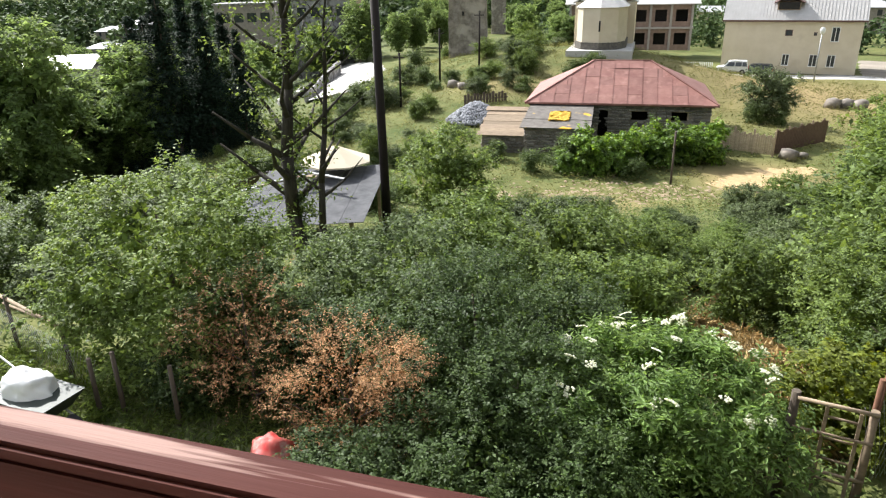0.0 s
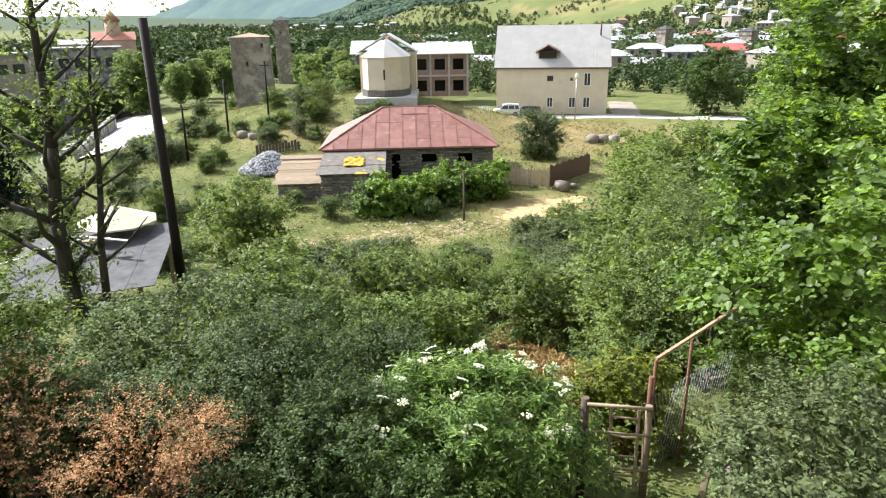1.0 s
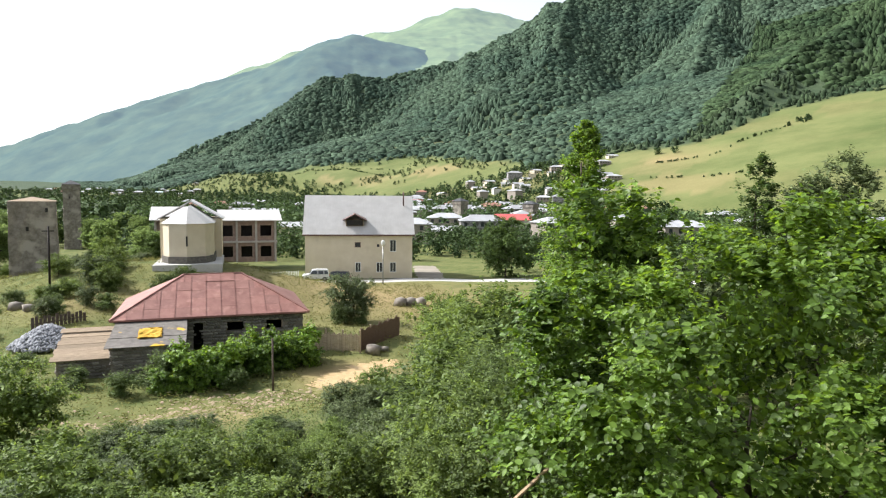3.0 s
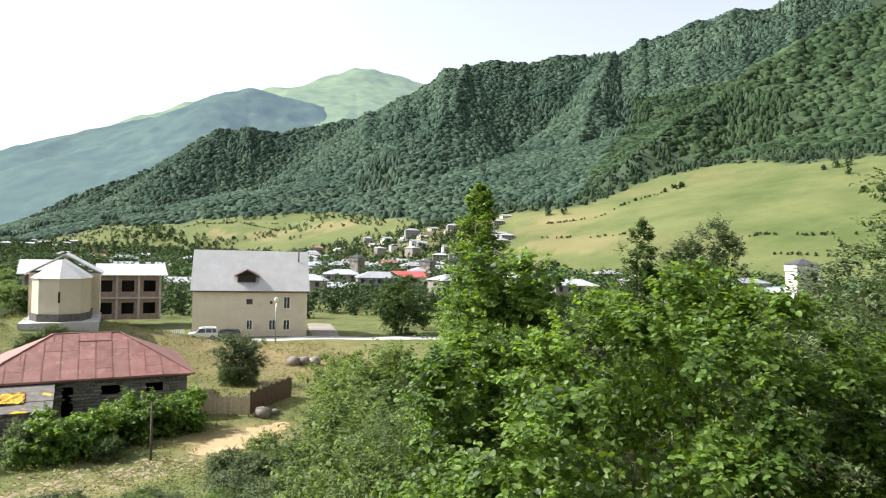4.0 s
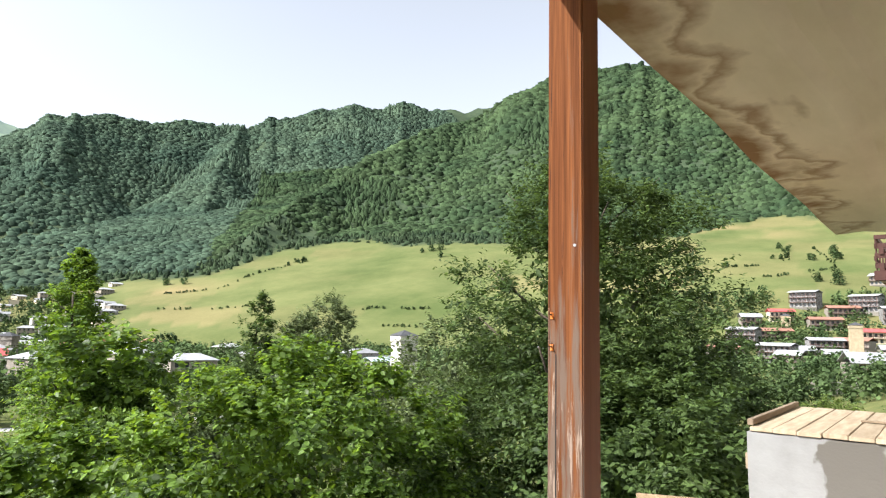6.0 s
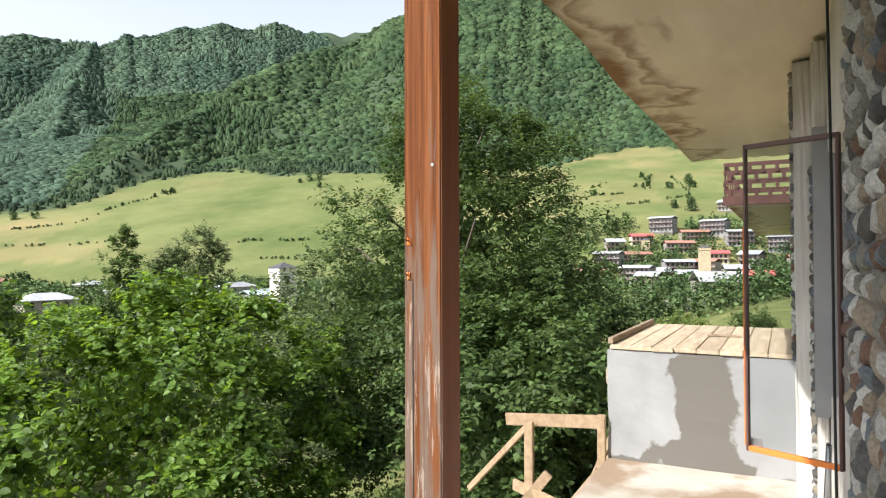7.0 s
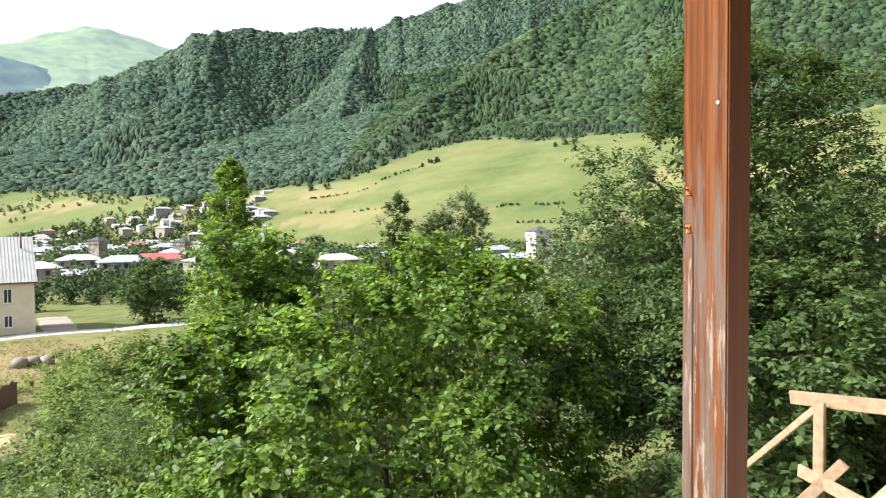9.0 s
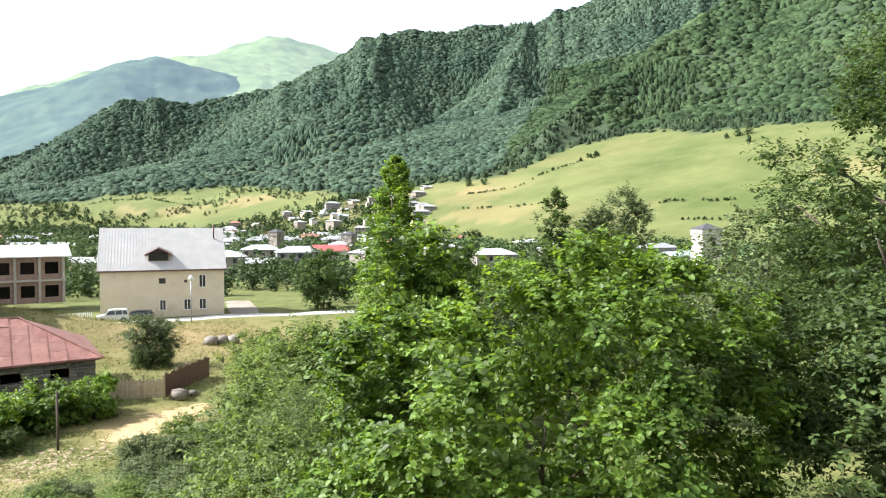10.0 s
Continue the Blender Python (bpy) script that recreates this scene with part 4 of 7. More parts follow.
    part("dormer_roof", solid([(5.7, 0.3, H + 2.15), (7.55, 0.3, H + 3.15), (9.4, 0.3, H + 2.15), (5.7, 3.2, H + 2.45), (7.55, 4.2, H + 3.3), (9.4, 3.2, H + 2.45),
                               (5.7, 0.3, H + 2.05), (7.55, 0.3, H + 3.03), (9.4, 0.3, H + 2.05), (5.7, 3.2, H + 2.35), (7.55, 4.2, H + 3.2), (9.4, 3.2, H + 2.35)],
                              [(0, 1, 4, 3), (1, 2, 5, 4), (6, 9, 10, 7), (7, 10, 11, 8), (0, 6, 7, 1), (1, 7, 8, 2), (0, 3, 9, 6), (2, 8, 11, 5), (3, 4, 10, 9), (4, 5, 11, 10)]), M_BROWN, d)
    part("dormer_window", box(6.3, 0.70, H + 1.32, 8.8, 0.745, H + 2.2), M_DARK, d)
    part("flue", rod((15.3, 3.9, H + 4.4), (15.3, 3.9, H + 6.6), 0.12, 0.12, 10), M_BROWN, roof)
    return t


def chapel():
    t = thing("chapel", pose(-5.1, 79.0, -6.75, 0, 0, 0), "small cream chapel with polygonal apse and pale metal roof", "chapel")
    r, H = 2.62, 4.3
    ring = [(r * math.cos(math.pi + math.pi * i / 4 + math.pi / 8 - math.pi / 8), r * math.sin(math.pi + math.pi * i / 4)) for i in range(5)]
    outline = [(-r, 6.5), *ring, (r, 6.5)]
    n = len(outline)
    apse = solid([(x, y, 0) for x, y in outline] + [(x, y, H) for x, y in outline], [tuple(range(n))[::-1], tuple(range(n, 2 * n))] + [(i, (i + 1) % n, (i + 1) % n + n, i + n) for i in range(n)])
    part("wall", apse, M_CREAM, t)
    plinth = solid([(x * 1.06, y * 1.06, -1.5) for x, y in outline] + [(x * 1.06, y * 1.06, 0.75) for x, y in outline], [tuple(range(n))[::-1], tuple(range(n, 2 * n))] + [(i, (i + 1) % n, (i + 1) % n + n, i + n) for i in range(n)])
    part("plinth", plinth, M_STONE, t)
    eave = [(x * 1.07, y * 1.07, H + 0.004) for x, y in outline]
    apex, back = (0, 0.1, H + 1.85), (0, 7.0, H + 1.95)
    faces = [(i, i + 1, n) for i in range(1, n - 2)] + [(0, 1, n, n + 1), (n - 2, n - 1, n + 1, n), (n - 1, 0, n + 1), tuple(range(n))[::-1]]
    part("roof", solid(eave + [apex, back], faces), M_WHITEROOF, t, "pale metal roof over the apse")
    part("slit_window", box(-0.09, -r - 0.02, 1.9, 0.09, -r + 0.06, 3.0), M_DARK, t)
    nave = part("nave", box(-3.4, 4.8, 0, 3.4, 11, 4.6), M_CREAM, t)
    part("nave_roof", gable_roof(4.8, -3.4, 11, 3.4, 0, 2.1, 0.25), M_WHITEROOF, nave, "", Matrix.Translation((0, 0, 4.61)) @ pose(0, 0, 0, 0, 0, 90))
    part("paving", box(-3.4, -3.5, -1.2, 3.6, 7, 0.02, 0.02), M_ROAD, t)


def frame_block():
    """The unfinished concrete-framed building behind the chapel."""
    t = thing("unfinished_building", pose(-13.3, 122.5, -11.5, 0, 0, 2), "unfinished two-storey concrete frame building with pale roof", "building")
    brick = material("hollow_brick", [(0.20, 0.14, 0.115), (0.30, 0.22, 0.18)], 1.5, 0.9, 0.02, 6)
    conc = material("weathered_concrete", [(0.30, 0.275, 0.25), (0.40, 0.37, 0.34)], 1.0, 0.9)
    H = 7.3
    holes = [(0.8 + i * 3.3, z, 2.7 + i * 3.3, z + 1.9) for i in range(6) for z in (0.9, 4.6)]
    part("wall", wall_with_openings(20, H, 0.3, holes), brick, t)
    # near-black sheet that paints the dark inside of the open storeys
    part("dark_backing", box(0.3, 4, 0, 19.7, 4.1, H), M_DARK, t)
    part("end_wall", box(19.7, 0.302, 0, 20, 9, H), brick, t)
    part("end_wall", box(0, 0.302, 0, 0.3, 9, H), brick, t)
    part("floor_slab", box(-0.2, -0.5, 3.45, 20.2, 8.9, 3.75), conc, t)
    for i in range(7):
        part("column", box(-0.1 + i * 3.3, -0.35, 0, 0.25 + i * 3.3, -0.02, H), conc, t)
    part("roof", gable_roof(10.5, -0.6, 20.6, 9, H + 0.15, 1.7, 0.4), M_WHITEROOF, t)
    part("roof", gable_roof(-0.4, -0.6, 5.5, 9, H + 0.3, 2.1, 0.4), M_WHITEROOF, t)
    part("roof_deck", box(5.95, 0, H + 0.01, 10.0, 9, H + 0.25), M_SLATE, t)


def tower(x, y, z, w, h, yaw, label, cap=0.25, mat=None, group="watch towers"):
    t = thing("stone_tower", pose(x, y, z, 0, 0, yaw), label, "tower", group)
    b, a = w / 2, w / 2 * 0.9
    bm = solid([(-b, -b, -3), (b, -b, -3), (b, b, -3), (-b, b, -3), (-a, -a, h), (a, -a, h), (a, a, h), (-a, a, h)], [(0, 1, 5, 4), (1, 2, 6, 5), (2, 3, 7, 6), (3, 0, 4, 7), (4, 5, 6, 7), (0, 3, 2, 1)])
    part("shaft", ragged(bm, 0.07, 7, int(x) % 9), mat or M_TOWER, t)
    if cap > 0.4:
        part("crown", box(-a - 0.25, -a - 0.25, h - 1.3, a + 0.25, a + 0.25, h, 0.05), mat or M_TOWER, t)
    part("roof", solid([(-a - cap, -a - cap, h + 0.02), (a + cap, -a - cap, h + 0.02), (a + cap, a + cap, h + 0.02), (-a - cap, a + cap, h + 0.02), (0, 0, h + (0.28 if cap > 0.4 else 0.10) * w)], [(0, 1, 4), (1, 2, 4), (2, 3, 4), (3, 0, 4), (3, 2, 1, 0)]),
         M_OLDWOOD if cap < 0.4 else M_SLATE, t)
    for dx, dz in ((0.28 * w, h - 1.0), (-0.1 * w, h - 3.2)):
        part("loophole", box(dx - 0.14, -b * 0.955 - 0.05, dz - 0.25, dx + 0.14, -b * 0.86, dz + 0.25), M_DARK, t)
    return t


def cobble(seed):
    """A rounded, lumpy stone."""
    bm = bmesh.new()
    bmesh.ops.create_icosphere(bm, subdivisions=2, radius=0.5)
    for v in bm.verts:
        k = 1 + 0.42 * noise.noise(v.co * 2.2 + Vector((seed * 3.1, 0, 0))) + 0.15 * noise.noise(v.co * 6 + Vector((0, seed, 0)))
        v.co = Vector((max(-0.46, min(0.46, v.co.x * 1.15 * k)), v.co.y * k, max(-0.46, min(0.46, v.co.z * 1.15 * k))))
    for f in bm.faces:
        f.smooth = True
    me = bpy.data.meshes.new("cobble")
    bm.to_mesh(me)
    bm.free()
    return me


COBBLES = [cobble(i) for i in range(8)]
rubble = thing("rubble_facing", HOUSE, "bare rubble stones of the unplastered house wall", "stone facing")
part("mortar", ragged(box(1.2, WALL - 0.01, 0.02, 3.27, WALL + 0.006, 2.68), 0.006, 24, 5), M_MORTAR, rubble, "crumbling earthy mortar")
courses(rubble, M_RUBBLE, 1.2, 3.28, 0.05, 2.66, WALL - 0.012, 0.125, 0.085, 0.075, 15, proud=-0.016, shapes=COBBLES)
courses(rubble, M_RUBBLE, 4.76, 5.02, 0.05, 2.0, WALL + 0.062, 0.07, 0.06, 0.045, 16, proud=-0.008, shapes=COBBLES)
courses(rubble, M_RUBBLE, 5.20, 5.47, 0.82, 2.66, WALL + 0.155, 0.07, 0.06, 0.045, 17, proud=-0.008, shapes=COBBLES)
stone_house()
annex(-7.75, 46.2, -11.6, 2, 4.3, 5.0, 2.75, 3.35, material("lichened_slate", [(0.10, 0.09, 0.08), (0.19, 0.17, 0.15)], 2.2, 0.9, 0.01, 10, stain=((0.60, 0.36, 0.03), 0.55, 0.60, 0.66)), "rubble-stone shed with a slab roof and yellow lichen", 3, True)
annex(-10.95, 46.6, -11.9, 3, 3.1, 4.0, 2.35, 3.35, M_OLDWOOD, "small stone shed with a roof of old overlapping boards", 8)
big_house()
chapel()
frame_block()
tower(-23.3, 91.0, -9.5, 5.3, 9.2, 12, "broken squat medieval stone tower among trees", 0.12)
x_, y_ = polar(-11.9, 190)
tower(x_, y_, -11, 3.9, 13.2, 10, "tall medieval stone watch tower with overhanging crown", 0.45)
# ---- plants ----
def leaf_cloud(seed, clumps, leaves, size, spread, up=0.5, slim=0.55):
    """Leaves scattered round clump centres: (n, 4) of x, y, z, radius. Each leaf is a folded pair of triangles."""
    rng = np.random.default_rng(seed)
    n = len(clumps) * leaves
    c = np.repeat(clumps, leaves, axis=0)
    d = rng.normal(size=(n, 3))
    d /= np.linalg.norm(d, axis=1)[:, None]
    rr = rng.random(n) ** 0.45
    pos = c[:, :3] + d * (c[:, 3] * rr * spread)[:, None]
    nrm = d * 0.55 + rng.normal(size=(n, 3)) * 0.42 + np.array([0, 0, up + 0.25])
    nrm /= np.linalg.norm(nrm, axis=1)[:, None]
    tang = np.cross(nrm, rng.normal(size=(n, 3)))
    tang /= np.linalg.norm(tang, axis=1)[:, None]
    side = np.cross(nrm, tang)
    s = (size * (0.6 + 0.8 * rng.random(n)))[:, None]
    base = pos - tang * s * 0.5
    tip = pos + tang * s * 0.5 - nrm * s * 0.12
    left = pos + side * s * slim * 0.5 + nrm * s * 0.10 - tang * s * 0.08
    right = pos - side * s * slim * 0.5 + nrm * s * 0.10 - tang * s * 0.08
    verts = np.stack([base, right, tip, left], 1).reshape(-1, 3)
    k = np.arange(n)[:, None] * 4
    faces = np.concatenate([k + [[0, 1, 2]], k + [[0, 2, 3]]], 1).reshape(-1, 3)
    return verts, faces


def spray_cloud(seed, clumps, leaves, size, up=0.5, slim=0.55, spread=1.0, fold=True):
    """Leafy shoots that grow outward from clump centres (x, y, z, radius), and a looser heart of larger leaves inside the crown.
    A leaf is a pair of quads folded along its rib, or one bent quad for plants farther off."""
    rng = np.random.default_rng(seed)
    heart = clumps[:, :3].mean(axis=0)
    per = 11
    twigs = max(1, leaves // per)
    c = np.repeat(clumps, twigs, axis=0)
    n = len(c)
    jit = rng.normal(size=(n, 3))
    jit /= np.linalg.norm(jit, axis=1)[:, None]
    out = c[:, :3] - heart
    out /= np.linalg.norm(out, axis=1)[:, None] + 1e-6
    way = out * 0.75 + jit * 0.75 + np.array([0, 0, 0.9 * up])
    way /= np.linalg.norm(way, axis=1)[:, None]
    root = c[:, :3] + jit * (c[:, 3] * 0.55 * spread * rng.random(n) ** 0.5)[:, None]
    long = c[:, 3] * (0.8 + 0.9 * rng.random(n)) * spread
    # leaves alternate along each shoot
    k = np.tile(np.arange(per), n)
    f = (k + 0.6 * rng.random(n * per)) / per
    w, b, l = np.repeat(way, per, 0), np.repeat(root, per, 0), np.repeat(long, per)
    side = np.cross(w, np.array([0, 0, 1.0])) + 1e-4
    side /= np.linalg.norm(side, axis=1)[:, None]
    rise = np.cross(side, w)
    turn = k * 2.4 + rng.normal(0, 0.5, len(k))
    side = side * np.cos(turn)[:, None] + rise * (0.6 * np.sin(turn))[:, None]
    pos = b + w * (l * f)[:, None] + side * (size * 0.55)
    pos[:, 2] -= 0.25 * l * f * f
    tang = side * 0.85 + w * 0.45 + rng.normal(size=pos.shape) * 0.25
    nrm = np.array([0, 0, 0.85]) + w * 0.3 + rng.normal(size=pos.shape) * 0.42
    s = size * (0.55 + 0.75 * rng.random(len(pos))) * (1.1 - 0.35 * f)
    # the heart of the crown
    m = len(clumps) * 4
    deep = np.repeat(clumps[:, :3], 4, 0)
    deep = heart + (deep - heart) * rng.uniform(0.35, 0.82, m)[:, None] + rng.normal(size=(m, 3)) * clumps[:, 3].mean() * 0.4
    pos = np.concatenate([pos, deep])
    tang = np.concatenate([tang, rng.normal(size=(m, 3))])
    nrm = np.concatenate([nrm, rng.normal(size=(m, 3))])
    s = np.concatenate([s, size * rng.uniform(0.9, 1.3 if fold else 2.0, m)])[:, None]
    nrm /= np.linalg.norm(nrm, axis=1)[:, None]
    tang -= nrm * (tang * nrm).sum(1)[:, None]
    tang /= np.linalg.norm(tang, axis=1)[:, None] + 1e-9
    cross = np.cross(nrm, tang) * slim
    base, tip = pos - tang * s * 0.5, pos + tang * s * 0.5 - nrm * s * 0.10
    if not fold:
        verts = [base, pos + (cross * 0.5 - tang * 0.05 + nrm * 0.07) * s, tip, pos + (-cross * 0.5 - tang * 0.05 + nrm * 0.07) * s]
        return np.stack(verts, 1).reshape(-1, 3), np.arange(len(pos) * 4).reshape(-1, 4)
    verts = [base, pos + (cross * 0.44 - tang * 0.20 + nrm * 0.08) * s, pos + (cross * 0.40 + tang * 0.20 + nrm * 0.06) * s, tip,
             pos + (-cross * 0.40 + tang * 0.20 + nrm * 0.06) * s, pos + (-cross * 0.44 - tang * 0.20 + nrm * 0.08) * s]
    i = np.arange(len(pos))[:, None] * 6
    return np.stack(verts, 1).reshape(-1, 3), np.concatenate([i + [[0, 1, 2, 3]], i + [[0, 3, 4, 5]]], 1).reshape(-1, 4)


def crown_clumps(seed, rx, ry, rz, count, clump, hollow=0.55, lumps=0.35, flat=0.0):
    """Clump centres in an uneven egg-shaped shell standing on z = 0."""
    rng = np.random.default_rng(seed)
    d = rng.normal(size=(count, 3))
    d /= np.linalg.norm(d, axis=1)[:, None]
    a, e = np.arctan2(d[:, 1], d[:, 0]), d[:, 2]
    bump = 1 + lumps * (np.sin(3 * a + seed) * np.cos(4 * e + seed * 2) * 0.5 + np.sin(7 * a - seed + 5 * e) * 0.35 + (rng.random(count) - 0.5) * 0.5)
    r = (hollow + (1 - hollow) * rng.random(count) ** 0.6) * bump
    p = d * r[:, None] * [rx, ry, rz] + [0, 0, rz * (1 - flat)]
    return np.concatenate([p, (clump * (0.6 + 0.8 * rng.random(count)))[:, None]], 1)


def cone_clumps(seed, radius, high, count, clump, low=0.08, power=0.85):
    """Clump centres for a pointed tree."""
    rng = np.random.default_rng(seed)
    f = low + (1 - low) * rng.random(count) ** 1.25
    a = rng.random(count) * 2 * math.pi
    tier = 1 + 0.22 * np.sin(f * 60 + rng.random(count)) + 0.25 * np.sin(3 * a + 7 * f)
    r = radius * (1 - f) ** power * tier * (0.35 + 0.65 * rng.random(count) ** 0.5)
    return np.stack([r * np.cos(a), r * np.sin(a), high * f, clump * (0.4 + (1 - f)) * (0.7 + 0.6 * rng.random(count))], 1)


def trunk_mesh(seed, high, radius, spread, limbs=7, start=0.3):
    """A tapered, slightly crooked trunk with limbs."""
    rng = random.Random(seed)
    bm = bmesh.new()
    p, r = Vector((0, 0, -0.4)), radius
    knots = [p]
    n = 6
    for i in range(n):
        q = p + Vector((rng.uniform(-1, 1) * high * 0.02, rng.uniform(-1, 1) * high * 0.02, (high + 0.4) / n))
        r2 = radius * (1 - 0.85 * (i + 1) / n)
        rod(p, q, r, r2, 8, bm)
        p, r = q, r2
        knots.append(p)
    for i in range(limbs):
        f = start + (0.95 - start) * (i + rng.random()) / limbs
        j = min(int(f * n), n - 1)
        a = i * 2.4 + rng.random()
        b = knots[j].lerp(knots[j + 1], f * n - j)
        w = radius * (1 - 0.85 * f) * 0.6
        reach = spread * (1.1 - 0.6 * f)
        mid = b + Vector((math.cos(a) * reach * 0.5, math.sin(a) * reach * 0.5, reach * 0.35))
        end = mid + Vector((math.cos(a + 0.3) * reach * 0.5, math.sin(a + 0.3) * reach * 0.5, reach * 0.45))
        rod(b, mid, w, w * 0.6, 6, bm)
        rod(mid, end, w * 0.6, w * 0.2, 6, bm)
    return bm


def plant(name, where, clumps, leaves, size, mat, label, category, seed, trunk=None, spread=1.0, up=0.5, slim=0.55, turn=0.0, group="", z=None, fold=False):
    x, y = where
    t = thing(name, pose(x, y, height_at(x, y) - 0.05 if z is None else z, 0, 0, turn), label, category, group)
    v, f = spray_cloud(seed, clumps, leaves, size, up, slim, spread, fold)
    part("crown", mesh_from("crown", v, f, mat), None, t)
    if trunk:
        part("trunk", trunk_mesh(seed, *trunk), M_BARK, t)
    return t


def put(az, d):
    return polar(az, d)



def boughs(seed, rx, ry, rz, count, per, reach, clump, low=0.0, hollow=0.7, lumps=0.25):
    """Clumps gathered on boughs over an uneven crown, with dark gaps between the boughs."""
    rng = np.random.default_rng(seed + 50)
    b = crown_clumps(seed, rx, ry, rz, count, reach, hollow, lumps)
    c = np.repeat(b, per, axis=0)
    d = rng.normal(size=(len(c), 3))
    d /= np.linalg.norm(d, axis=1)[:, None]
    d[:, 2] = np.abs(d[:, 2]) * 0.9 - 0.2
    p = c[:, :3] + d * (c[:, 3] * (0.5 + 0.5 * rng.random(len(c))))[:, None]
    p[:, 2] = np.maximum(p[:, 2], 0.05) + low
    return np.concatenate([p, (clump * (0.6 + 0.8 * rng.random(len(c))))[:, None]], 1)


def scaled(x, y, turn, sx, sz, z=None):
    return pose(x, y, height_at(x, y) - 0.08 if z is None else z, 0, 0, turn) @ Matrix.Diagonal((sx, sx, sz, 1))


# the broad hazel below the balcony
plant("hazel", (8.7, 9.2), boughs(3, 4.4, 3.8, 3.1, 140, 8, 0.62, 0.34, lumps=0.28), 66, 0.13, M_HAZEL, "large hazel with broad bright green leaves", "tree", 3, (3.0, 0.12, 2.5, 12, 0.05), slim=0.82, fold=True)
plant("willow", (5.4, 11.2), boughs(13, 2.0, 1.9, 2.10, 46, 8, 0.5, 0.30, lumps=0.4), 44, 0.075, M_BUSH, "feathery light green willow thicket", "tree", 13, (2.2, 0.08, 1.5, 8, 0.05), slim=0.4)
# the tall dark tree beyond the post
plant("ash_tree", (16.1, 5.4), np.concatenate([boughs(5, 3.2, 3.1, 4.0, 120, 8, 0.9, 0.36, 1.4), boughs(6, 4.4, 4.0, 2.9, 130, 8, 0.85, 0.36), boughs(7, 1.3, 1.3, 1.5, 24, 8, 0.7, 0.34, 7.3)]), 44, 0.15, M_ASH,
      "tall broad-leaved tree with dark feathery foliage", "tree", 5, (9.5, 0.22, 3.3, 14), slim=0.45)
plant("walnut", (12.6, 3.1), boughs(15, 3.0, 1.7, 2.4, 85, 7, 0.7, 0.34), 44, 0.15, M_ASH, "broad green walnut thicket beside the house", "tree", 15, (3.2, 0.1, 2, 8), slim=0.6)
# the pointed fruit tree
plant("pear_tree", put(29.4, 30), np.concatenate([cone_clumps(7, 2.4, 10.6, 420, 0.5, 0.10, 0.62) + [0, 0, 1.6, 0], boughs(17, 2.6, 2.2, 3.6, 48, 7, 0.8, 0.4) + [1.2, -0.6, 0.5, 0], boughs(18, 1.0, 1.0, 1.5, 12, 6, 0.5, 0.3) + [2.2, -1.2, 5.2, 0]]),
      46, 0.20, M_HAZEL, "tall slender fruit tree with light green leaves", "tree", 7, (10.5, 0.2, 1.8, 10))
plant("evergreen", put(42.6, 42), np.concatenate([cone_clumps(8, 2.6, 13.7, 260, 0.7, 0.05, 0.6), boughs(19, 2.2, 2.2, 4.6, 45, 7, 0.8, 0.45, 1.0)]), 44, 0.24, M_ASH, "dark green pointed tree", "tree", 8, (12, 0.25, 2, 8))
plant("birch", put(47.2, 44), boughs(9, 2.9, 2.9, 6.9, 110, 8, 0.9, 0.42), 44, 0.22, M_GREY, "round-topped pale green tree", "tree", 9, (10, 0.22, 3, 10))
for k, (az_, d_, r_, h_, mat_) in enumerate(((51.5, 36, 2.6, 3.4, M_LIGHT), (55.5, 32, 2.8, 4.2, M_GREY), (38.5, 38, 2.2, 3.6, M_GREY), (35, 33, 2.2, 3.2, M_BUSH), (60, 27, 2.6, 4.2, M_GREY), (22.6, 108, 4.2, 4.6, M_ASH))):
    plant("leafy_tree", put(az_, d_), boughs(60 + k, r_, r_, h_, 55, 7, r_ * 0.3, 0.45), 42, 0.22 if d_ < 60 else 0.4, mat_, "leafy green tree on the slope below the house", "tree", 60 + k, (h_ * 1.5, 0.16, r_, 8))

# shrubs close under the balcony
plant("bramble_bush", (-1.75, 7.4), boughs(21, 1.05, 1.0, 1.05, 66, 8, 0.34, 0.17), 55, 0.05, M_ASH, "dense dark green thorny bush", "bush", 21, (1.8, 0.05, 0.8, 8, 0.05))
plant("dry_bush", (-2.85, 5.9), boughs(22, 0.85, 0.7, 0.80, 60, 7, 0.28, 0.16), 33, 0.030, M_DRY, "withered bush with dry brown leaves", "bush", 22, (1.5, 0.04, 0.9, 12, 0.05))
plant("dry_bush", (-4.6, 6.5), boughs(27, 0.9, 0.7, 1.05, 50, 7, 0.30, 0.17), 22, 0.030, M_DRY, "half-withered bush with brown and green leaves", "bush", 27, (1.8, 0.04, 0.9, 10, 0.05))
for k, (x, y, r_, h_) in enumerate(((-0.95, 6.35, 0.75, 0.75), (-2.0, 6.5, 0.7, 0.70), (-1.6, 5.5, 0.8, 0.42), (-3.4, 6.9, 0.8, 0.75), (-0.3, 5.6, 0.6, 0.40), (-4.2, 7.3, 0.8, 0.6), (-2.7, 5.0, 0.6, 0.26), (-0.7, 8.6, 0.8, 0.8), (-5.6, 6.6, 0.6, 0.4))):
    plant("bramble_bush", (x, y), boughs(200 + k, r_, r_ * 0.9, h_, 42, 8, 0.30, 0.16), 33, 0.055, M_ASH, "low tangled dark green bramble in the shade", "bush", 200 + k, (h_ * 1.6, 0.03, r_, 8, 0.05))
plant("apple_tree", (-6.6, 7.6), boughs(23, 1.7, 1.5, 1.55, 95, 8, 0.45, 0.2), 40, 0.085, M_LIGHT, "small light green fruit tree", "tree", 23, (2.6, 0.07, 1.2, 10, 0.2))
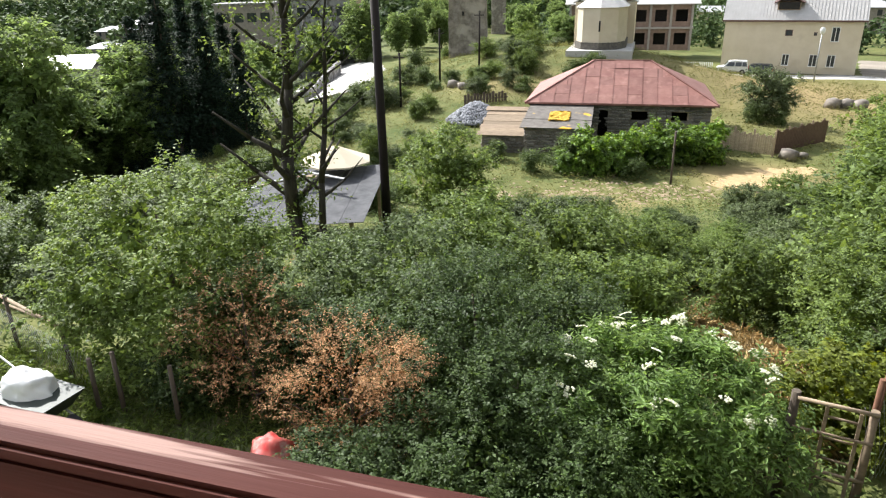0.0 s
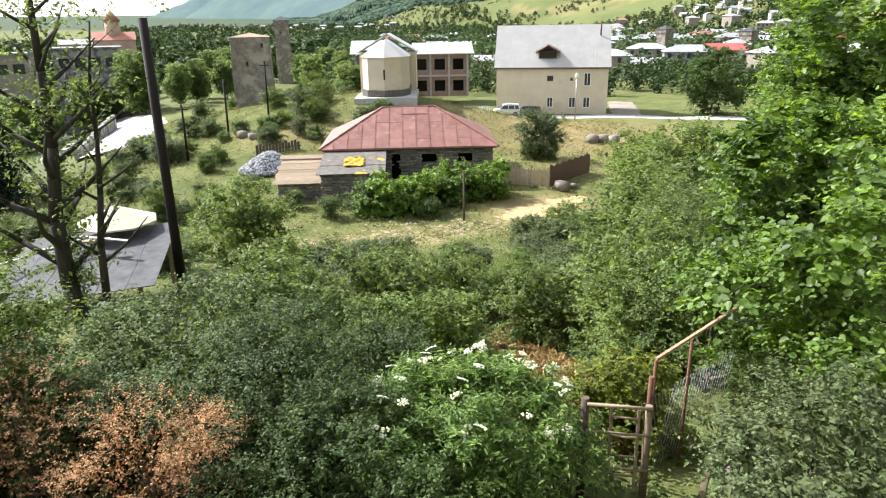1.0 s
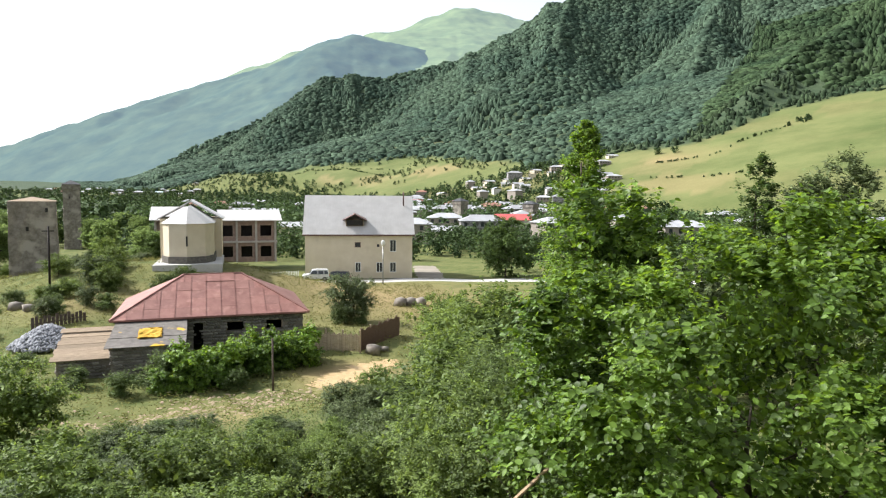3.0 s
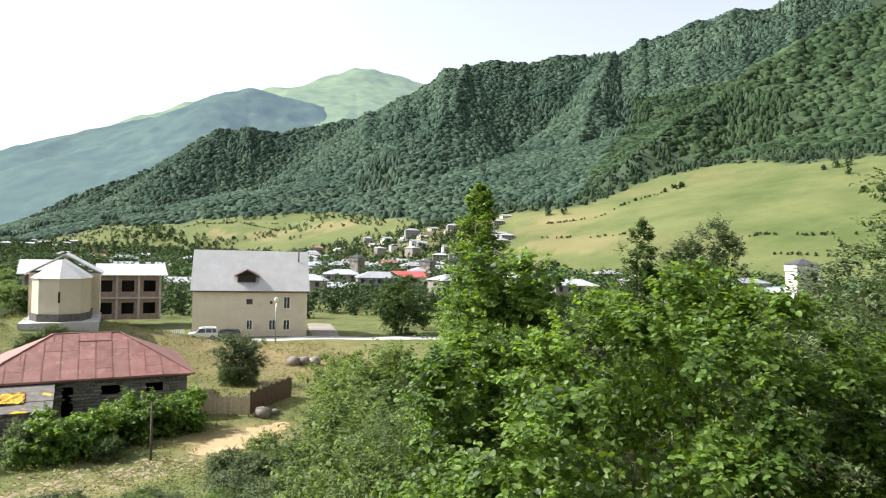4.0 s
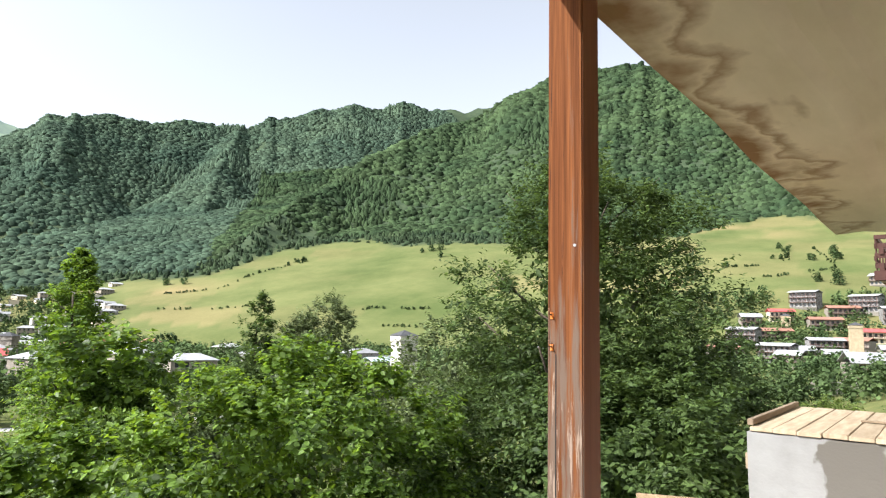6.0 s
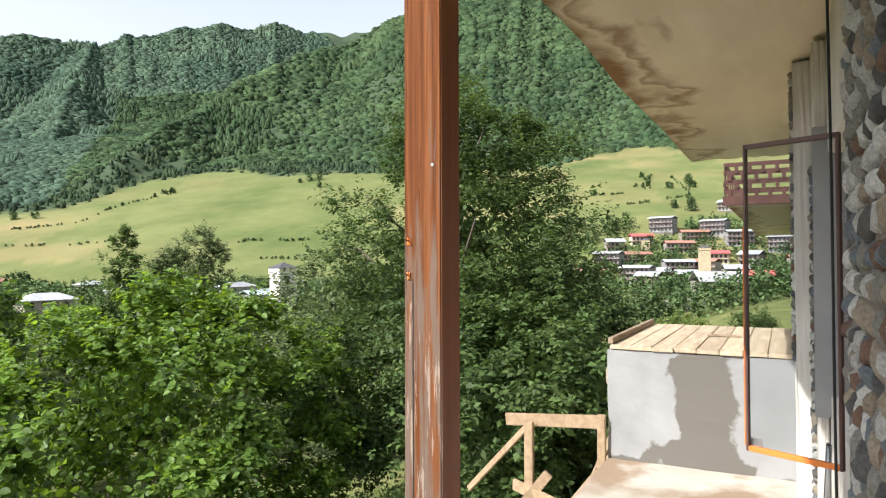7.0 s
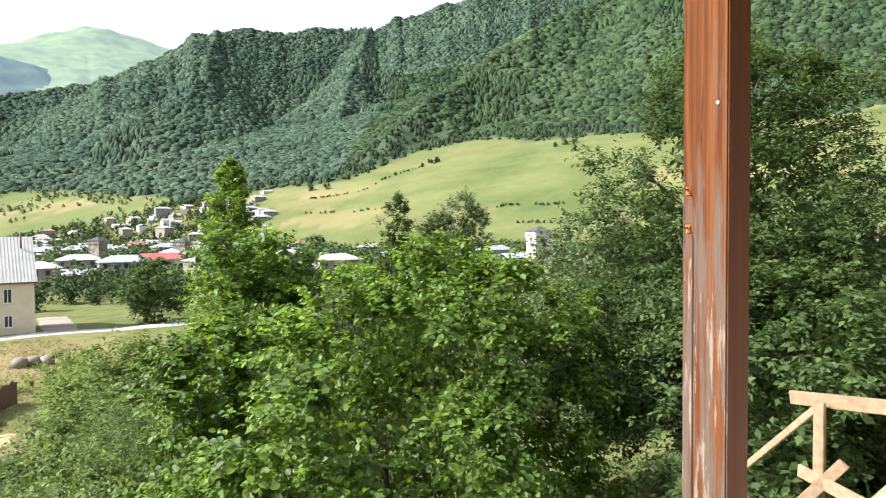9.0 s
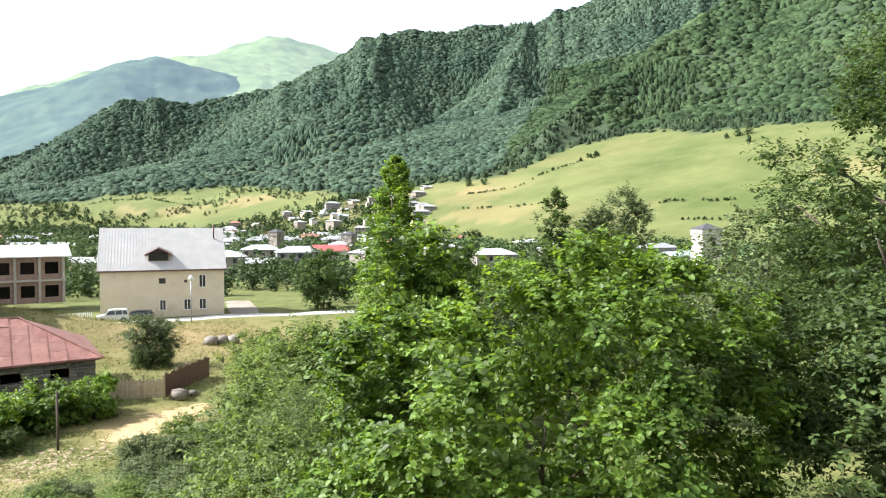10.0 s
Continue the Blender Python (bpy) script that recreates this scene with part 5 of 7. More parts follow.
plant("privet_bush", (-3.2, 8.8), boughs(24, 1.6, 1.1, 1.15, 95, 8, 0.42, 0.2), 42, 0.075, M_BUSH, "tall dense green bush with upright shoots", "bush", 24, (1.9, 0.05, 1, 9, 0.05), up=0.9)
plant("leaf_bush", (3.75, 5.2), boughs(25, 0.95, 0.85, 1.1, 60, 8, 0.32, 0.16), 42, 0.065, M_GREY, "grey-green bush with small leaves", "bush", 25, (1.6, 0.04, 0.8, 9, 0.05))
plant("laurel_bush", (2.75, 8.1), boughs(26, 0.8, 0.6, 0.62, 30, 7, 0.26, 0.16), 33, 0.085, M_YELLOW, "low bush with shiny yellow-green leaves", "bush", 26, (0.8, 0.03, 0.5, 6, 0.05), slim=0.7)

elder = plant("elder_bush", (0.55, 6.8), boughs(28, 1.2, 1.0, 0.72, 80, 8, 0.36, 0.19), 46, 0.09, M_ELDER, "elder bush with flat white flower heads", "bush", 28, (1.4, 0.05, 1, 10, 0.05), slim=0.34, fold=True)


def umbel(seed):
    """A flat flower head: many tiny florets on a shallow dome."""
    rng = random.Random(seed)
    bm = bmesh.new()
    for i in range(26):
        a, r = rng.random() * 6.3, 0.07 * math.sqrt(rng.random())
        q = rod((r * math.cos(a), r * math.sin(a), -r * r * 2), (r * math.cos(a), r * math.sin(a), 0.012 - r * r * 2), 0.014, 0.006, 6)
        join(bm, q)
    me = bpy.data.meshes.new("flower_head")
    bm.to_mesh(me)
    bm.free()
    me.materials.append(M_BLOSSOM)
    return me


UMBELS = [umbel(i) for i in range(3)]
rng = random.Random(12)
for i in range(44):
    a, f = rng.uniform(0, 6.28), math.sqrt(rng.random())
    o = new("flower_head", UMBELS[i % 3])
    o.parent = elder
    x, y = 1.35 * f * math.cos(a), 1.15 * f * math.sin(a)
    o.matrix_local = pose(x, y, 0.92 + 0.85 * math.sqrt(max(0.02, 1 - f * f * 0.9)) + rng.uniform(-0.05, 0.1), rng.uniform(5, 40), rng.uniform(-20, 20), rng.uniform(0, 360))

# shrubs over the slope, in a few kinds
KINDS = []
for k, (mat_, label) in enumerate(((M_BUSH, "leafy green shrub on the slope"), (M_GREY, "grey-green shrub on the slope"), (M_LIGHT, "light green shrub on the slope"), (M_BUSH, "spreading green shrub with many stems"), (M_LIGHT, "upright light green shrub on the slope"))):
    first = plant("shrub", (-16 - 2 * k, 33 + k), boughs(30 + k, 1.0, 0.95, 0.85 + 0.12 * (k % 3), 48, 8, 0.36, 0.19), 22, 0.095, mat_, label, "shrub", 30 + k, (1.4, 0.04, 0.8, 7, 0.05), group="shrubs on the slope")
    KINDS.append(first)
rng = random.Random(5)


def free_of_things(x, y):
    """Keeps the path, the yard and the buildings clear."""
    if ((x - 2.4) / 1.5) ** 2 + ((y - 13.6) / 5.2) ** 2 < 1 or (x + 1.5) ** 2 / 110 + (y - 39 - 0.2 * x) ** 2 / 22 < 1 or ((x - 7) / 6) ** 2 + ((y - 44) / 6) ** 2 < 1:
        return False
    if -11.5 < x < 7 and 43.5 < y < 62 or 8 < x < 30 and 58 < y < 118 or -11 < x < 2 and 72 < y < 92 or -16 < x < -6 and 10.5 < y < 27.5:
        return False
    if -8.0 < x < -4.4 and 4.8 < y < 6.6 or (-17 < x < -10 and 51 < y < 58) or (-28 < x < -18 and 82 < y < 96):
        return False
    return not (-42 - 0.25 * (y - 70) - 12 < x < -26 - 0.2 * (y - 70) and 66 < y < 125)


placed = 0
while placed < 110:
    x, y = rng.uniform(-22, 14), rng.uniform(8.5, 33)
    if abs(x - 8.3) < 4.2 and y < 13.5 or x > 3 + 0.35 * y + 5 or not free_of_things(x, y) or (y < 10.5 and -9 < x < 4) or (x < 3.5 and y > 25 and x > -9):
        continue
    s = rng.uniform(0.7, 1.25) * (1 if x > 3 or y < 15 else 0.72)
    copy_thing(rng.choice(KINDS), scaled(x, y, rng.uniform(0, 360), s, s * rng.uniform(0.8, 1.15)))
    placed += 1
placed = 0
while placed < 120:
    x, y = rng.uniform(-34, 2), rng.uniform(34, 112)
    if not free_of_things(x, y) or x > -3 and y > 60 or x > -13 and y < 60:
        continue
    s = rng.uniform(0.5, 1.5) * (0.65 if y < 60 else 1)
    copy_thing(rng.choice(KINDS), scaled(x, y, rng.uniform(0, 360), s, s * rng.uniform(0.8, 1.2)))
    placed += 1
for i in range(46):
    x, y = rng.uniform(-9, 5), rng.uniform(21, 30)
    s = rng.uniform(0.35, 0.62)
    copy_thing(rng.choice(KINDS), scaled(x, y, rng.uniform(0, 360), s * 1.3, s))
for x, y, s in ((5.6, 14.5, 1.7), (5.0, 13.2, 1.2), (6.6, 17.5, 2.2), (8.2, 21, 2.3), (9.8, 25.5, 2.4), (11.8, 31, 2.4), (12.8, 37, 2.2), (0.1, 16.2, 1.2), (-1.0, 13.5, 1.2), (-2.8, 11.8, 1.2), (-5.2, 11.2, 1.0), (-8, 11.5, 0.75), (4.9, 19.4, 1.3), (14, 44, 2.2), (-8.4, 28.7, 1.9)):
    copy_thing(KINDS[int(s * 10) % 5], scaled(x, y, x * 40, s, s * 1.05))
YARD_BUSH = plant("leafy_bush", (-3.9, 43.0), boughs(45, 1.05, 0.95, 0.85, 44, 8, 0.36, 0.22), 22, 0.17, M_HAZEL, "broad-leaved bright green bush before the farmhouse wall", "bush", 45, (1.4, 0.04, 0.8, 7, 0.05), slim=0.7, group="bushes before the farmhouse")
for x, y, s in ((-4.6, 43.6, 1.15), (-2.7, 43.4, 1.42), (-1.0, 44.2, 1.36), (1.0, 46.2, 1.34), (2.7, 47.2, 1.32), (4.4, 48.2, 1.31), (-6.6, 42.6, 0.8), (-0.2, 42.2, 0.7), (-9.5, 44.6, 0.7), (9.2, 61.2, 0.9), (10.9, 61, 0.8)):
    copy_thing(KINDS[0] if s < 1.3 else YARD_BUSH, scaled(x, y, x * 70, s, s * 1.1))
for i in range(12):
    x, y = rng.uniform(4.5, 9), rng.uniform(2.6, 4.6)
    s = rng.uniform(0.5, 0.8)
    copy_thing(KINDS[i % 5], scaled(x, y, rng.uniform(0, 360), s * 1.2, s))
for x, y, s in ((19, 0.6, 0.9), (24, 2.2, 1.2), (28, -0.6, 1.2), (34, 1.5, 1.4), (40, -1.5, 1.5), (30, 5, 1.2), (22, -1.8, 0.9)):
    copy_thing(KINDS[int(x) % 4], scaled(x, y, x * 33, s, s))
plant("privet_bush", (-5.0, 7.2), boughs(44, 0.9, 0.7, 1.0, 40, 8, 0.34, 0.17), 34, 0.07, M_BUSH, "green bush growing through withered twigs", "bush", 44, (1.6, 0.04, 0.8, 7, 0.05))
plant("yellow_bush", put(22.5, 17), boughs(41, 1.1, 1.0, 1.3, 40, 7, 0.4, 0.2), 30, 0.13, M_YELLOW, "bush with yellowing leaves", "bush", 41, (2.0, 0.05, 0.9, 7, 0.05))
plant("roadside_tree", (10.2, 62.5), boughs(42, 1.9, 1.9, 2.3, 44, 7, 0.7, 0.34), 38, 0.2, M_GREY, "round leafy tree beside the lamp post", "tree", 42, (4.5, 0.16, 2.2, 9, 0.15))

# the woods on the western slope
PROTO = [plant("broadleaf_tree", (-60, 60), boughs(70, 3.0, 3.0, 3.6, 75, 8, 1.0, 0.48, 1.2), 22, 0.36, M_WEST, "broad-leaved tree in the western wood", "tree", 70, (7, 0.2, 3, 8), group="trees of the western wood"),
         plant("broadleaf_tree", (-70, 66), boughs(71, 2.4, 2.4, 4.2, 65, 8, 0.9, 0.45, 1.2), 22, 0.36, M_WEST, "tall broad-leaved tree in the western wood", "tree", 71, (8, 0.2, 2.5, 8), group="trees of the western wood"),
         plant("spruce", put(-36.8, 66), cone_clumps(72, 2.7, 14.0, 420, 0.62, 0.03, 0.9), 33, 0.34, M_SPRUCE, "dark tall spruce of the western wood", "spruce", 72, (13.5, 0.25, 1.6, 6), up=-0.2, slim=0.3, group="spruces")]
for az_, d_, s in ((-38.5, 60, 1.0), (-40.5, 64, 0.95), (-34, 70, 0.85), (-42.5, 68, 0.85), (-35.5, 62, 0.9), (-39.5, 72, 1.0), (-45, 66, 0.75), (-33, 62, 0.7)):
    x, y = put(az_, d_)
    copy_thing(PROTO[2], scaled(x, y, az_ * 30, s, s))
placed = 0
while placed < 265:
    a, d = rng.uniform(-62, -4), 55 + 175 * rng.random() ** 1.2
    x, y = put(a, d)
    if not free_of_things(x, y) or a > -34 and d < 88 or a > -22 and d < 64 or a > -14 and d < 105 or a > -30 and d < 58 and x > -22 or (-43 < a < -32 and d < 62) or (-31 < a < -22 and 105 < d < 135):
        continue
    s = rng.uniform(0.6, 1.25) * (0.75 if a > -22 else 1)
    copy_thing(PROTO[0 if rng.random() < 0.55 else 1], scaled(x, y, rng.uniform(0, 360), s, s * rng.uniform(0.85, 1.15)))
    placed += 1

# ground growth between the shrubs
rg = np.random.default_rng(8)
gx, gy = rg.uniform(-24, 18, 14000), 1.6 + 38 * rg.random(14000) ** 1.3
keep = (((gx - 2.4) / 0.8) ** 2 + ((gy - 13.6) / 4.6) ** 2 > 1) & ~((gx > -4.9) & (gx < 0.2) & (gy < 6.5)) & ((gx + 1.5) ** 2 / 90 + (gy - 39 - 0.2 * gx) ** 2 / 16 > 1) & ~((gx > -8) & (gx < -4.6) & (gy > 4.6) & (gy < 6.6))
gx, gy = gx[keep], gy[keep]
gz = height(gx, gy)
v, f = leaf_cloud(9, np.stack([gx, gy, gz + 0.12, np.full_like(gx, 0.34)], 1), 10, 0.11, 1.0, 0.8, 0.4)
tagged(new("undergrowth", mesh_from("undergrowth", v, f, M_BUSH)), "low weeds and grasses covering the slope", "undergrowth", kind="stuff")

gx, gy = rg.uniform(-36, 26, 16000), 32 + 70 * rg.random(16000)
keep = ((gx + 3) ** 2 / 16 + (gy - 33.8) ** 2 / 5 > 1) & (((gx - 7.4) / 3.4) ** 2 + ((gy - 44.2) / 3.0) ** 2 > 1) & ~((gy > 92) & (gy < 102) & (gx > 0))
gx, gy = gx[keep], gy[keep]
v, f = leaf_cloud(10, np.stack([gx, gy, height(gx, gy) + 0.08, np.full_like(gx, 0.42)], 1), 7, 0.20, 1.0, 0.4, 0.22)
tagged(new("meadow_grass", mesh_from("meadow_grass", v, f, leaf_material("dry_grass", (0.110, 0.125, 0.040), (0.210, 0.200, 0.075), 0.7, 0.3))), "tufts of half-dry grass round the yard and the hill", "grass", kind="stuff")
tx, ty = rg.uniform(-9.5, -0.2, 2600), rg.uniform(4.3, 7.4, 2600)
v, f = leaf_cloud(15, np.stack([tx, ty, height(tx, ty) + 0.05, np.full_like(tx, 0.13)], 1), 12, 0.11, 1.0, -0.1, 0.12)
tagged(new("garden_grass", mesh_from("garden_grass", v, f, M_LIGHT)), "short light green grass in the garden", "grass", kind="stuff")
tx, ty = 2.4 + rg.normal(0, 0.42, 520), 13.6 + rg.normal(0, 2.6, 520)
v, f = leaf_cloud(14, np.stack([tx, ty, height(tx, ty) + 0.14, np.full_like(tx, 0.22)], 1), 12, 0.30, 1.0, -0.2, 0.06)
tagged(new("dry_path_grass", mesh_from("dry_path_grass", v, f, leaf_material("straw", (0.20, 0.145, 0.060), (0.36, 0.27, 0.13), 0.7, 0.3))), "tan dry grass along the trodden path", "grass", kind="stuff")
n_ = 420
dx, dy = rg.normal(-1.5, 4.2, n_), rg.normal(0, 1.5, n_)
dx, dy = dx, 38.6 + 0.2 * dx + dy
dv = np.array([(-1, -1, 0), (1, -1, 0), (1, 1, 0), (-1, 1, 0), (0, 0, 1.0)])
size = np.stack([rg.uniform(0.04, 0.22, n_), rg.uniform(0.03, 0.09, n_), rg.uniform(0.03, 0.10, n_)], 1)
ta = rg.random(n_) * 6.28
q = dv[None] * size[:, None]
q = np.stack([q[..., 0] * np.cos(ta)[:, None] - q[..., 1] * np.sin(ta)[:, None], q[..., 0] * np.sin(ta)[:, None] + q[..., 1] * np.cos(ta)[:, None], q[..., 2]], 2) + np.stack([dx, dy, height(dx, dy)], 1)[:, None]
tri = np.array([(0, 1, 4), (1, 2, 4), (2, 3, 4), (3, 0, 4)])
tagged(new("yard_rubble", mesh_from("yard_rubble", q.reshape(-1, 3), (tri[None] + (np.arange(n_) * 5)[:, None, None]).reshape(-1, 3), M_OLDWOOD)), "scattered chips of wood and stone on the yard", "rubble", kind="stuff")
# ---- smaller things round the house and the yard ----
def pole(name, x, y, z0, z1, r, mat, label, lean=(0, 0), category="pole"):
    t = thing(name, pose(x, y, z0), label, category)
    part("shaft", rod((0, 0, -0.5), (lean[0], lean[1], z1 - z0), r, r * 0.85, 12), mat, t)
    return t


pole("utility_pole", -8.85, 22.17, height_at(-8.85, 22.17), 1.42, 0.17, M_TAR, "dark tarred wooden utility pole without wires")
t = pole("yard_post", 2.07, 41.2, -11.1, -7.7, 0.07, M_BARK, "weathered grey wooden post standing in the yard", category="post")

lamp = thing("street_lamp", pose(19.8, 92.6, height_at(19.8, 92.6)), "slim steel street lamp with a white head", "street lamp")
part("mast", rod((0, 0, -0.3), (0, 0, 5.7), 0.09, 0.06, 10), M_METAL, lamp)
bm = bmesh.new()
bmesh.ops.create_uvsphere(bm, u_segments=12, v_segments=8, radius=0.36)
bmesh.ops.transform(bm, verts=bm.verts, matrix=pose(0, -0.05, 5.95) @ Matrix.Diagonal((0.9, 0.7, 1.15, 1)))
part("head", bm, M_WHITE, lamp)


def far_pole(x, y, h):
    t = thing("wire_pole", pose(x, y, height_at(x, y)), "thin wooden wire pole by the road", "pole", "poles by the road")
    part("shaft", rod((0, 0, -0.4), (0.1, 0, h), 0.12, 0.09, 8), M_TAR, t)
    part("cross_arm", box(-0.5, -0.05, h - 0.5, 0.6, 0.05, h - 0.4, 0.01), M_TAR, t)


for x, y, h in ((-20.5, 68, 6.0), (-17.5, 73, 6.5), (-22, 60, 5.0)):
    far_pole(x, y, h)


def car(m, mat, label, tall=1.0):
    """An estate car: body from a side outline, panes, wheels with tyre and rim, lamps."""
    t = thing("car", m, label, "car", "parked cars")
    side = [(-2.15, 0.38), (-2.18, 0.75), (-2.05, 0.98), (-1.15, 1.06), (-0.62, 1.68), (0.2, 1.78), (1.85, 1.74), (2.1, 1.15), (2.14, 0.45)]
    side = [(x, z * tall) for x, z in side]
    n = len(side)
    def w(z):
        return 0.88 if z < 1.1 * tall else 0.74
    bm = solid([(x, -w(z), z) for x, z in side] + [(x, w(z), z) for x, z in side], [tuple(range(n)), tuple(range(n, 2 * n))[::-1]] + [(i, i + n, (i + 1) % n + n, (i + 1) % n) for i in range(n)])
    bmesh.ops.bevel(bm, geom=bm.edges[:], offset=0.05, segments=2, affect="EDGES")
    body = part("body", bm, mat, t)
    for s in (-1, 1):
        for x0, x1, x2, x3 in ((-0.95, -0.5, 0.25, 0.25), (0.35, 0.35, 1.2, 1.2), (1.3, 1.3, 1.78, 1.95)):
            part("side_window", solid([(x0, s * 0.875, 1.1 * tall), (x3, s * 0.875, 1.1 * tall), (x2, s * 0.765, 1.62 * tall), (x1, s * 0.765, 1.62 * tall), (x0, s * 0.84, 1.1 * tall), (x3, s * 0.84, 1.1 * tall), (x2, s * 0.73, 1.62 * tall), (x1, s * 0.73, 1.62 * tall)],
                                      [(0, 1, 2, 3), (4, 7, 6, 5), (0, 4, 5, 1), (1, 5, 6, 2), (2, 6, 7, 3), (3, 7, 4, 0)]), M_PANE, body)
        for x in (-1.35, 1.35):
            wheel = part("wheel", rod((x, s * 0.70, 0.36), (x, s * 0.90, 0.36), 0.36, 0.36, 20), M_TYRE, t)
            part("rim", rod((x, s * 0.901, 0.36), (x, s * 0.915, 0.36), 0.21, 0.19, 14), M_METAL, wheel)
        part("headlight", box(-2.2, s * 0.55 - 0.16, 0.72 * tall, -2.1, s * 0.55 + 0.16, 0.88 * tall, 0.02), M_GLASS, body)
        part("tail_light", box(2.06, s * 0.68 - 0.1, 0.85 * tall, 2.16, s * 0.68 + 0.1, 1.1 * tall, 0.02), M_RED, body)
    part("windscreen", solid([(-1.14, -0.7, 1.09 * tall), (-1.14, 0.7, 1.09 * tall), (-0.66, 0.64, 1.66 * tall), (-0.66, -0.64, 1.66 * tall)], [(0, 1, 2, 3)]), M_PANE, body)
    part("bumper", box(-2.24, -0.84, 0.38, -2.06, 0.84, 0.58, 0.03), M_TYRE, body)
    part("roof_rail", box(-0.3, -0.68, 1.79 * tall, 1.6, -0.64, 1.83 * tall, 0.01), M_TYRE, body)
    return t


car(pose(10.4, 92.9, height_at(10.4, 92.9) + 0.06, 0, 0, -6) @ Matrix.Diagonal((0.86, 0.9, 0.95, 1)), M_WHITE, "white off-road estate car parked before the house")
car(pose(13.6, 96.5, height_at(13.6, 96.5) + 0.04, 0, 0, -14), material("dark_blue_car_paint", [(0.02, 0.025, 0.035), (0.03, 0.035, 0.05)], 2, 0.25), "dark car parked behind the white one", 0.86)


def sheet_on_ground(name, points, mat, label, lift=0.06, width=None):
    """A strip or patch draped on the ground through the stations (x, y, half width)."""
    verts, faces = [], []
    sec = 9
    dense = []
    for (a, b) in zip(points[:-1], points[1:]):
        for i in range(12):
            f = i / 12
            dense.append([a[k] + (b[k] - a[k]) * f for k in range(3)])
    dense.append(list(points[-1]))
    for i, (x, y, w) in enumerate(dense):
        p, q = dense[max(i - 1, 0)], dense[min(i + 1, len(dense) - 1)]
        d = Vector((q[0] - p[0], q[1] - p[1]))
        d.normalize()
        for k in range(sec):
            o = (k / (sec - 1) * 2 - 1) * w * (1 + (0.35 if "patch" in name else 0.08) * math.sin(i * 1.7 + k))
            px, py = x - d.y * o, y + d.x * o
            verts.append((px, py, height_at(px, py) + lift * (1 if 0 < k < sec - 1 else -1)))
    for i in range(len(dense) - 1):
        for k in range(sec - 1):
            a = i * sec + k
            faces.append((a, a + 1, a + sec + 1, a + sec))
    me = bpy.data.meshes.new(name)
    me.from_pydata(verts, [], faces)
    me.polygons.foreach_set("use_smooth", [True] * len(faces))
    me.materials.append(mat)
    return tagged(new(name, me), label, "road" if "road" in name else "ground", kind="structure")


sheet_on_ground("road", [(2, 97, 1.6), (9, 96, 2.6), (18, 98.2, 2.4), (30, 97.5, 2.6), (46, 93, 2.6), (70, 84, 2.5)], M_ROAD, "pale gravel road in front of the rendered house")
sheet_on_ground("road_side", [(28.5, 98, 2.2), (31, 108, 2.6), (34, 122, 2.5)], material("dirt_lane", [(0.22, 0.19, 0.15), (0.31, 0.27, 0.22)], 0.5, 0.9, 0.01, 8), "pale gravel lane beside the house")
sheet_on_ground("road_west", [(-37, 74, 2.6), (-38, 82, 4.0), (-42, 96, 5.0), (-48, 112, 4.0), (-58, 128, 3.0), (-74, 150, 3)], M_ROAD, "bright pale road curving down to the river", 0.35)
sheet_on_ground("sawdust_patch", [(4.4, 41.6, 0.5), (6.6, 43.4, 1.7), (9.0, 45.6, 1.7), (11.2, 47.6, 0.4)], M_SAWDUST, "spread yellow sawdust on the yard", 0.025)

retaining = thing("retaining_wall", pose(-44.5, 92, height_at(-44, 92) - 1, 0, 0, 14), "low concrete wall along the curved road", "wall")
for i in range(6):
    part("segment", box(-0.3 - i * 0.35, -16 + i * 5.4, 0, 0.2 - i * 0.35, -10.7 + i * 5.4, 2.4, 0.04), M_CEMENT, retaining)
for k, (x, y) in enumerate(((-46, 86), (-47.5, 90), (-46.5, 82))):
    pile = thing("slab_stack", pose(x, y, height_at(x, y), 0, 0, 20 * k), "stack of pale concrete slabs by the road", "slabs", "slab stacks")
    for i in range(3):
        part("slab", box(-1.3, -0.9, i * 0.24, 1.3 - 0.1 * i, 0.9, i * 0.24 + 0.22, 0.02), M_ROAD, pile)

# picket fence and gate of the yard
fence = thing("picket_fence", pose(5.3, 51.6, -11.05, 0, 0, -28), "pale new wooden fence closing the yard", "fence")
for x in (0.0, 1.35, 2.7, 4.1):
    part("post", box(x - 0.06, 0.02, -0.3, x + 0.06, 0.14, 1.75, 0.01), M_WOOD, fence)
for z in (0.35, 1.2):
    part("rail", box(0.07, 0.0, z, 4.1, 0.05, z + 0.1, 0.005), M_WOOD, fence)
for i in range(27):
    h = 1.42 + 0.08 * math.sin(i * 2.1)
    part("picket", box(0.05 + i * 0.15, -0.035, 0.1, 0.18 + i * 0.15, -0.003, h, 0.004), M_WOOD, fence)
wood2 = thing("plank_fence", pose(9.0, 50.2, -11.4, 0, 0, 50), "dark red-brown board fence", "fence")
for i in range(34):
    part("board", box(i * 0.2, -0.02, -0.3, i * 0.2 + 0.18, 0.015, 1.95 + 0.07 * math.sin(i * 1.3), 0.004), M_BROWN, wood2)
for i in range(5):
    part("post", box(0.3 + i * 1.5, 0.02, -0.3, 0.42 + i * 1.5, 0.14, 2.1, 0.01), M_OLDWOOD, wood2)
fence3 = thing("old_fence", pose(-15.0, 57.0, height_at(-15, 57), 0, 0, 38), "sagging dark board fence on the bank", "fence")
for i in range(14):
    part("board", box(i * 0.3, -0.02, -0.4, i * 0.3 + 0.24, 0.02, 1.15 + 0.12 * math.sin(i * 2.3), 0.005), M_BARK, fence3)
part("rail", box(0, 0.022, 0.6, 4.3, 0.07, 0.7, 0.005), M_BARK, fence3)
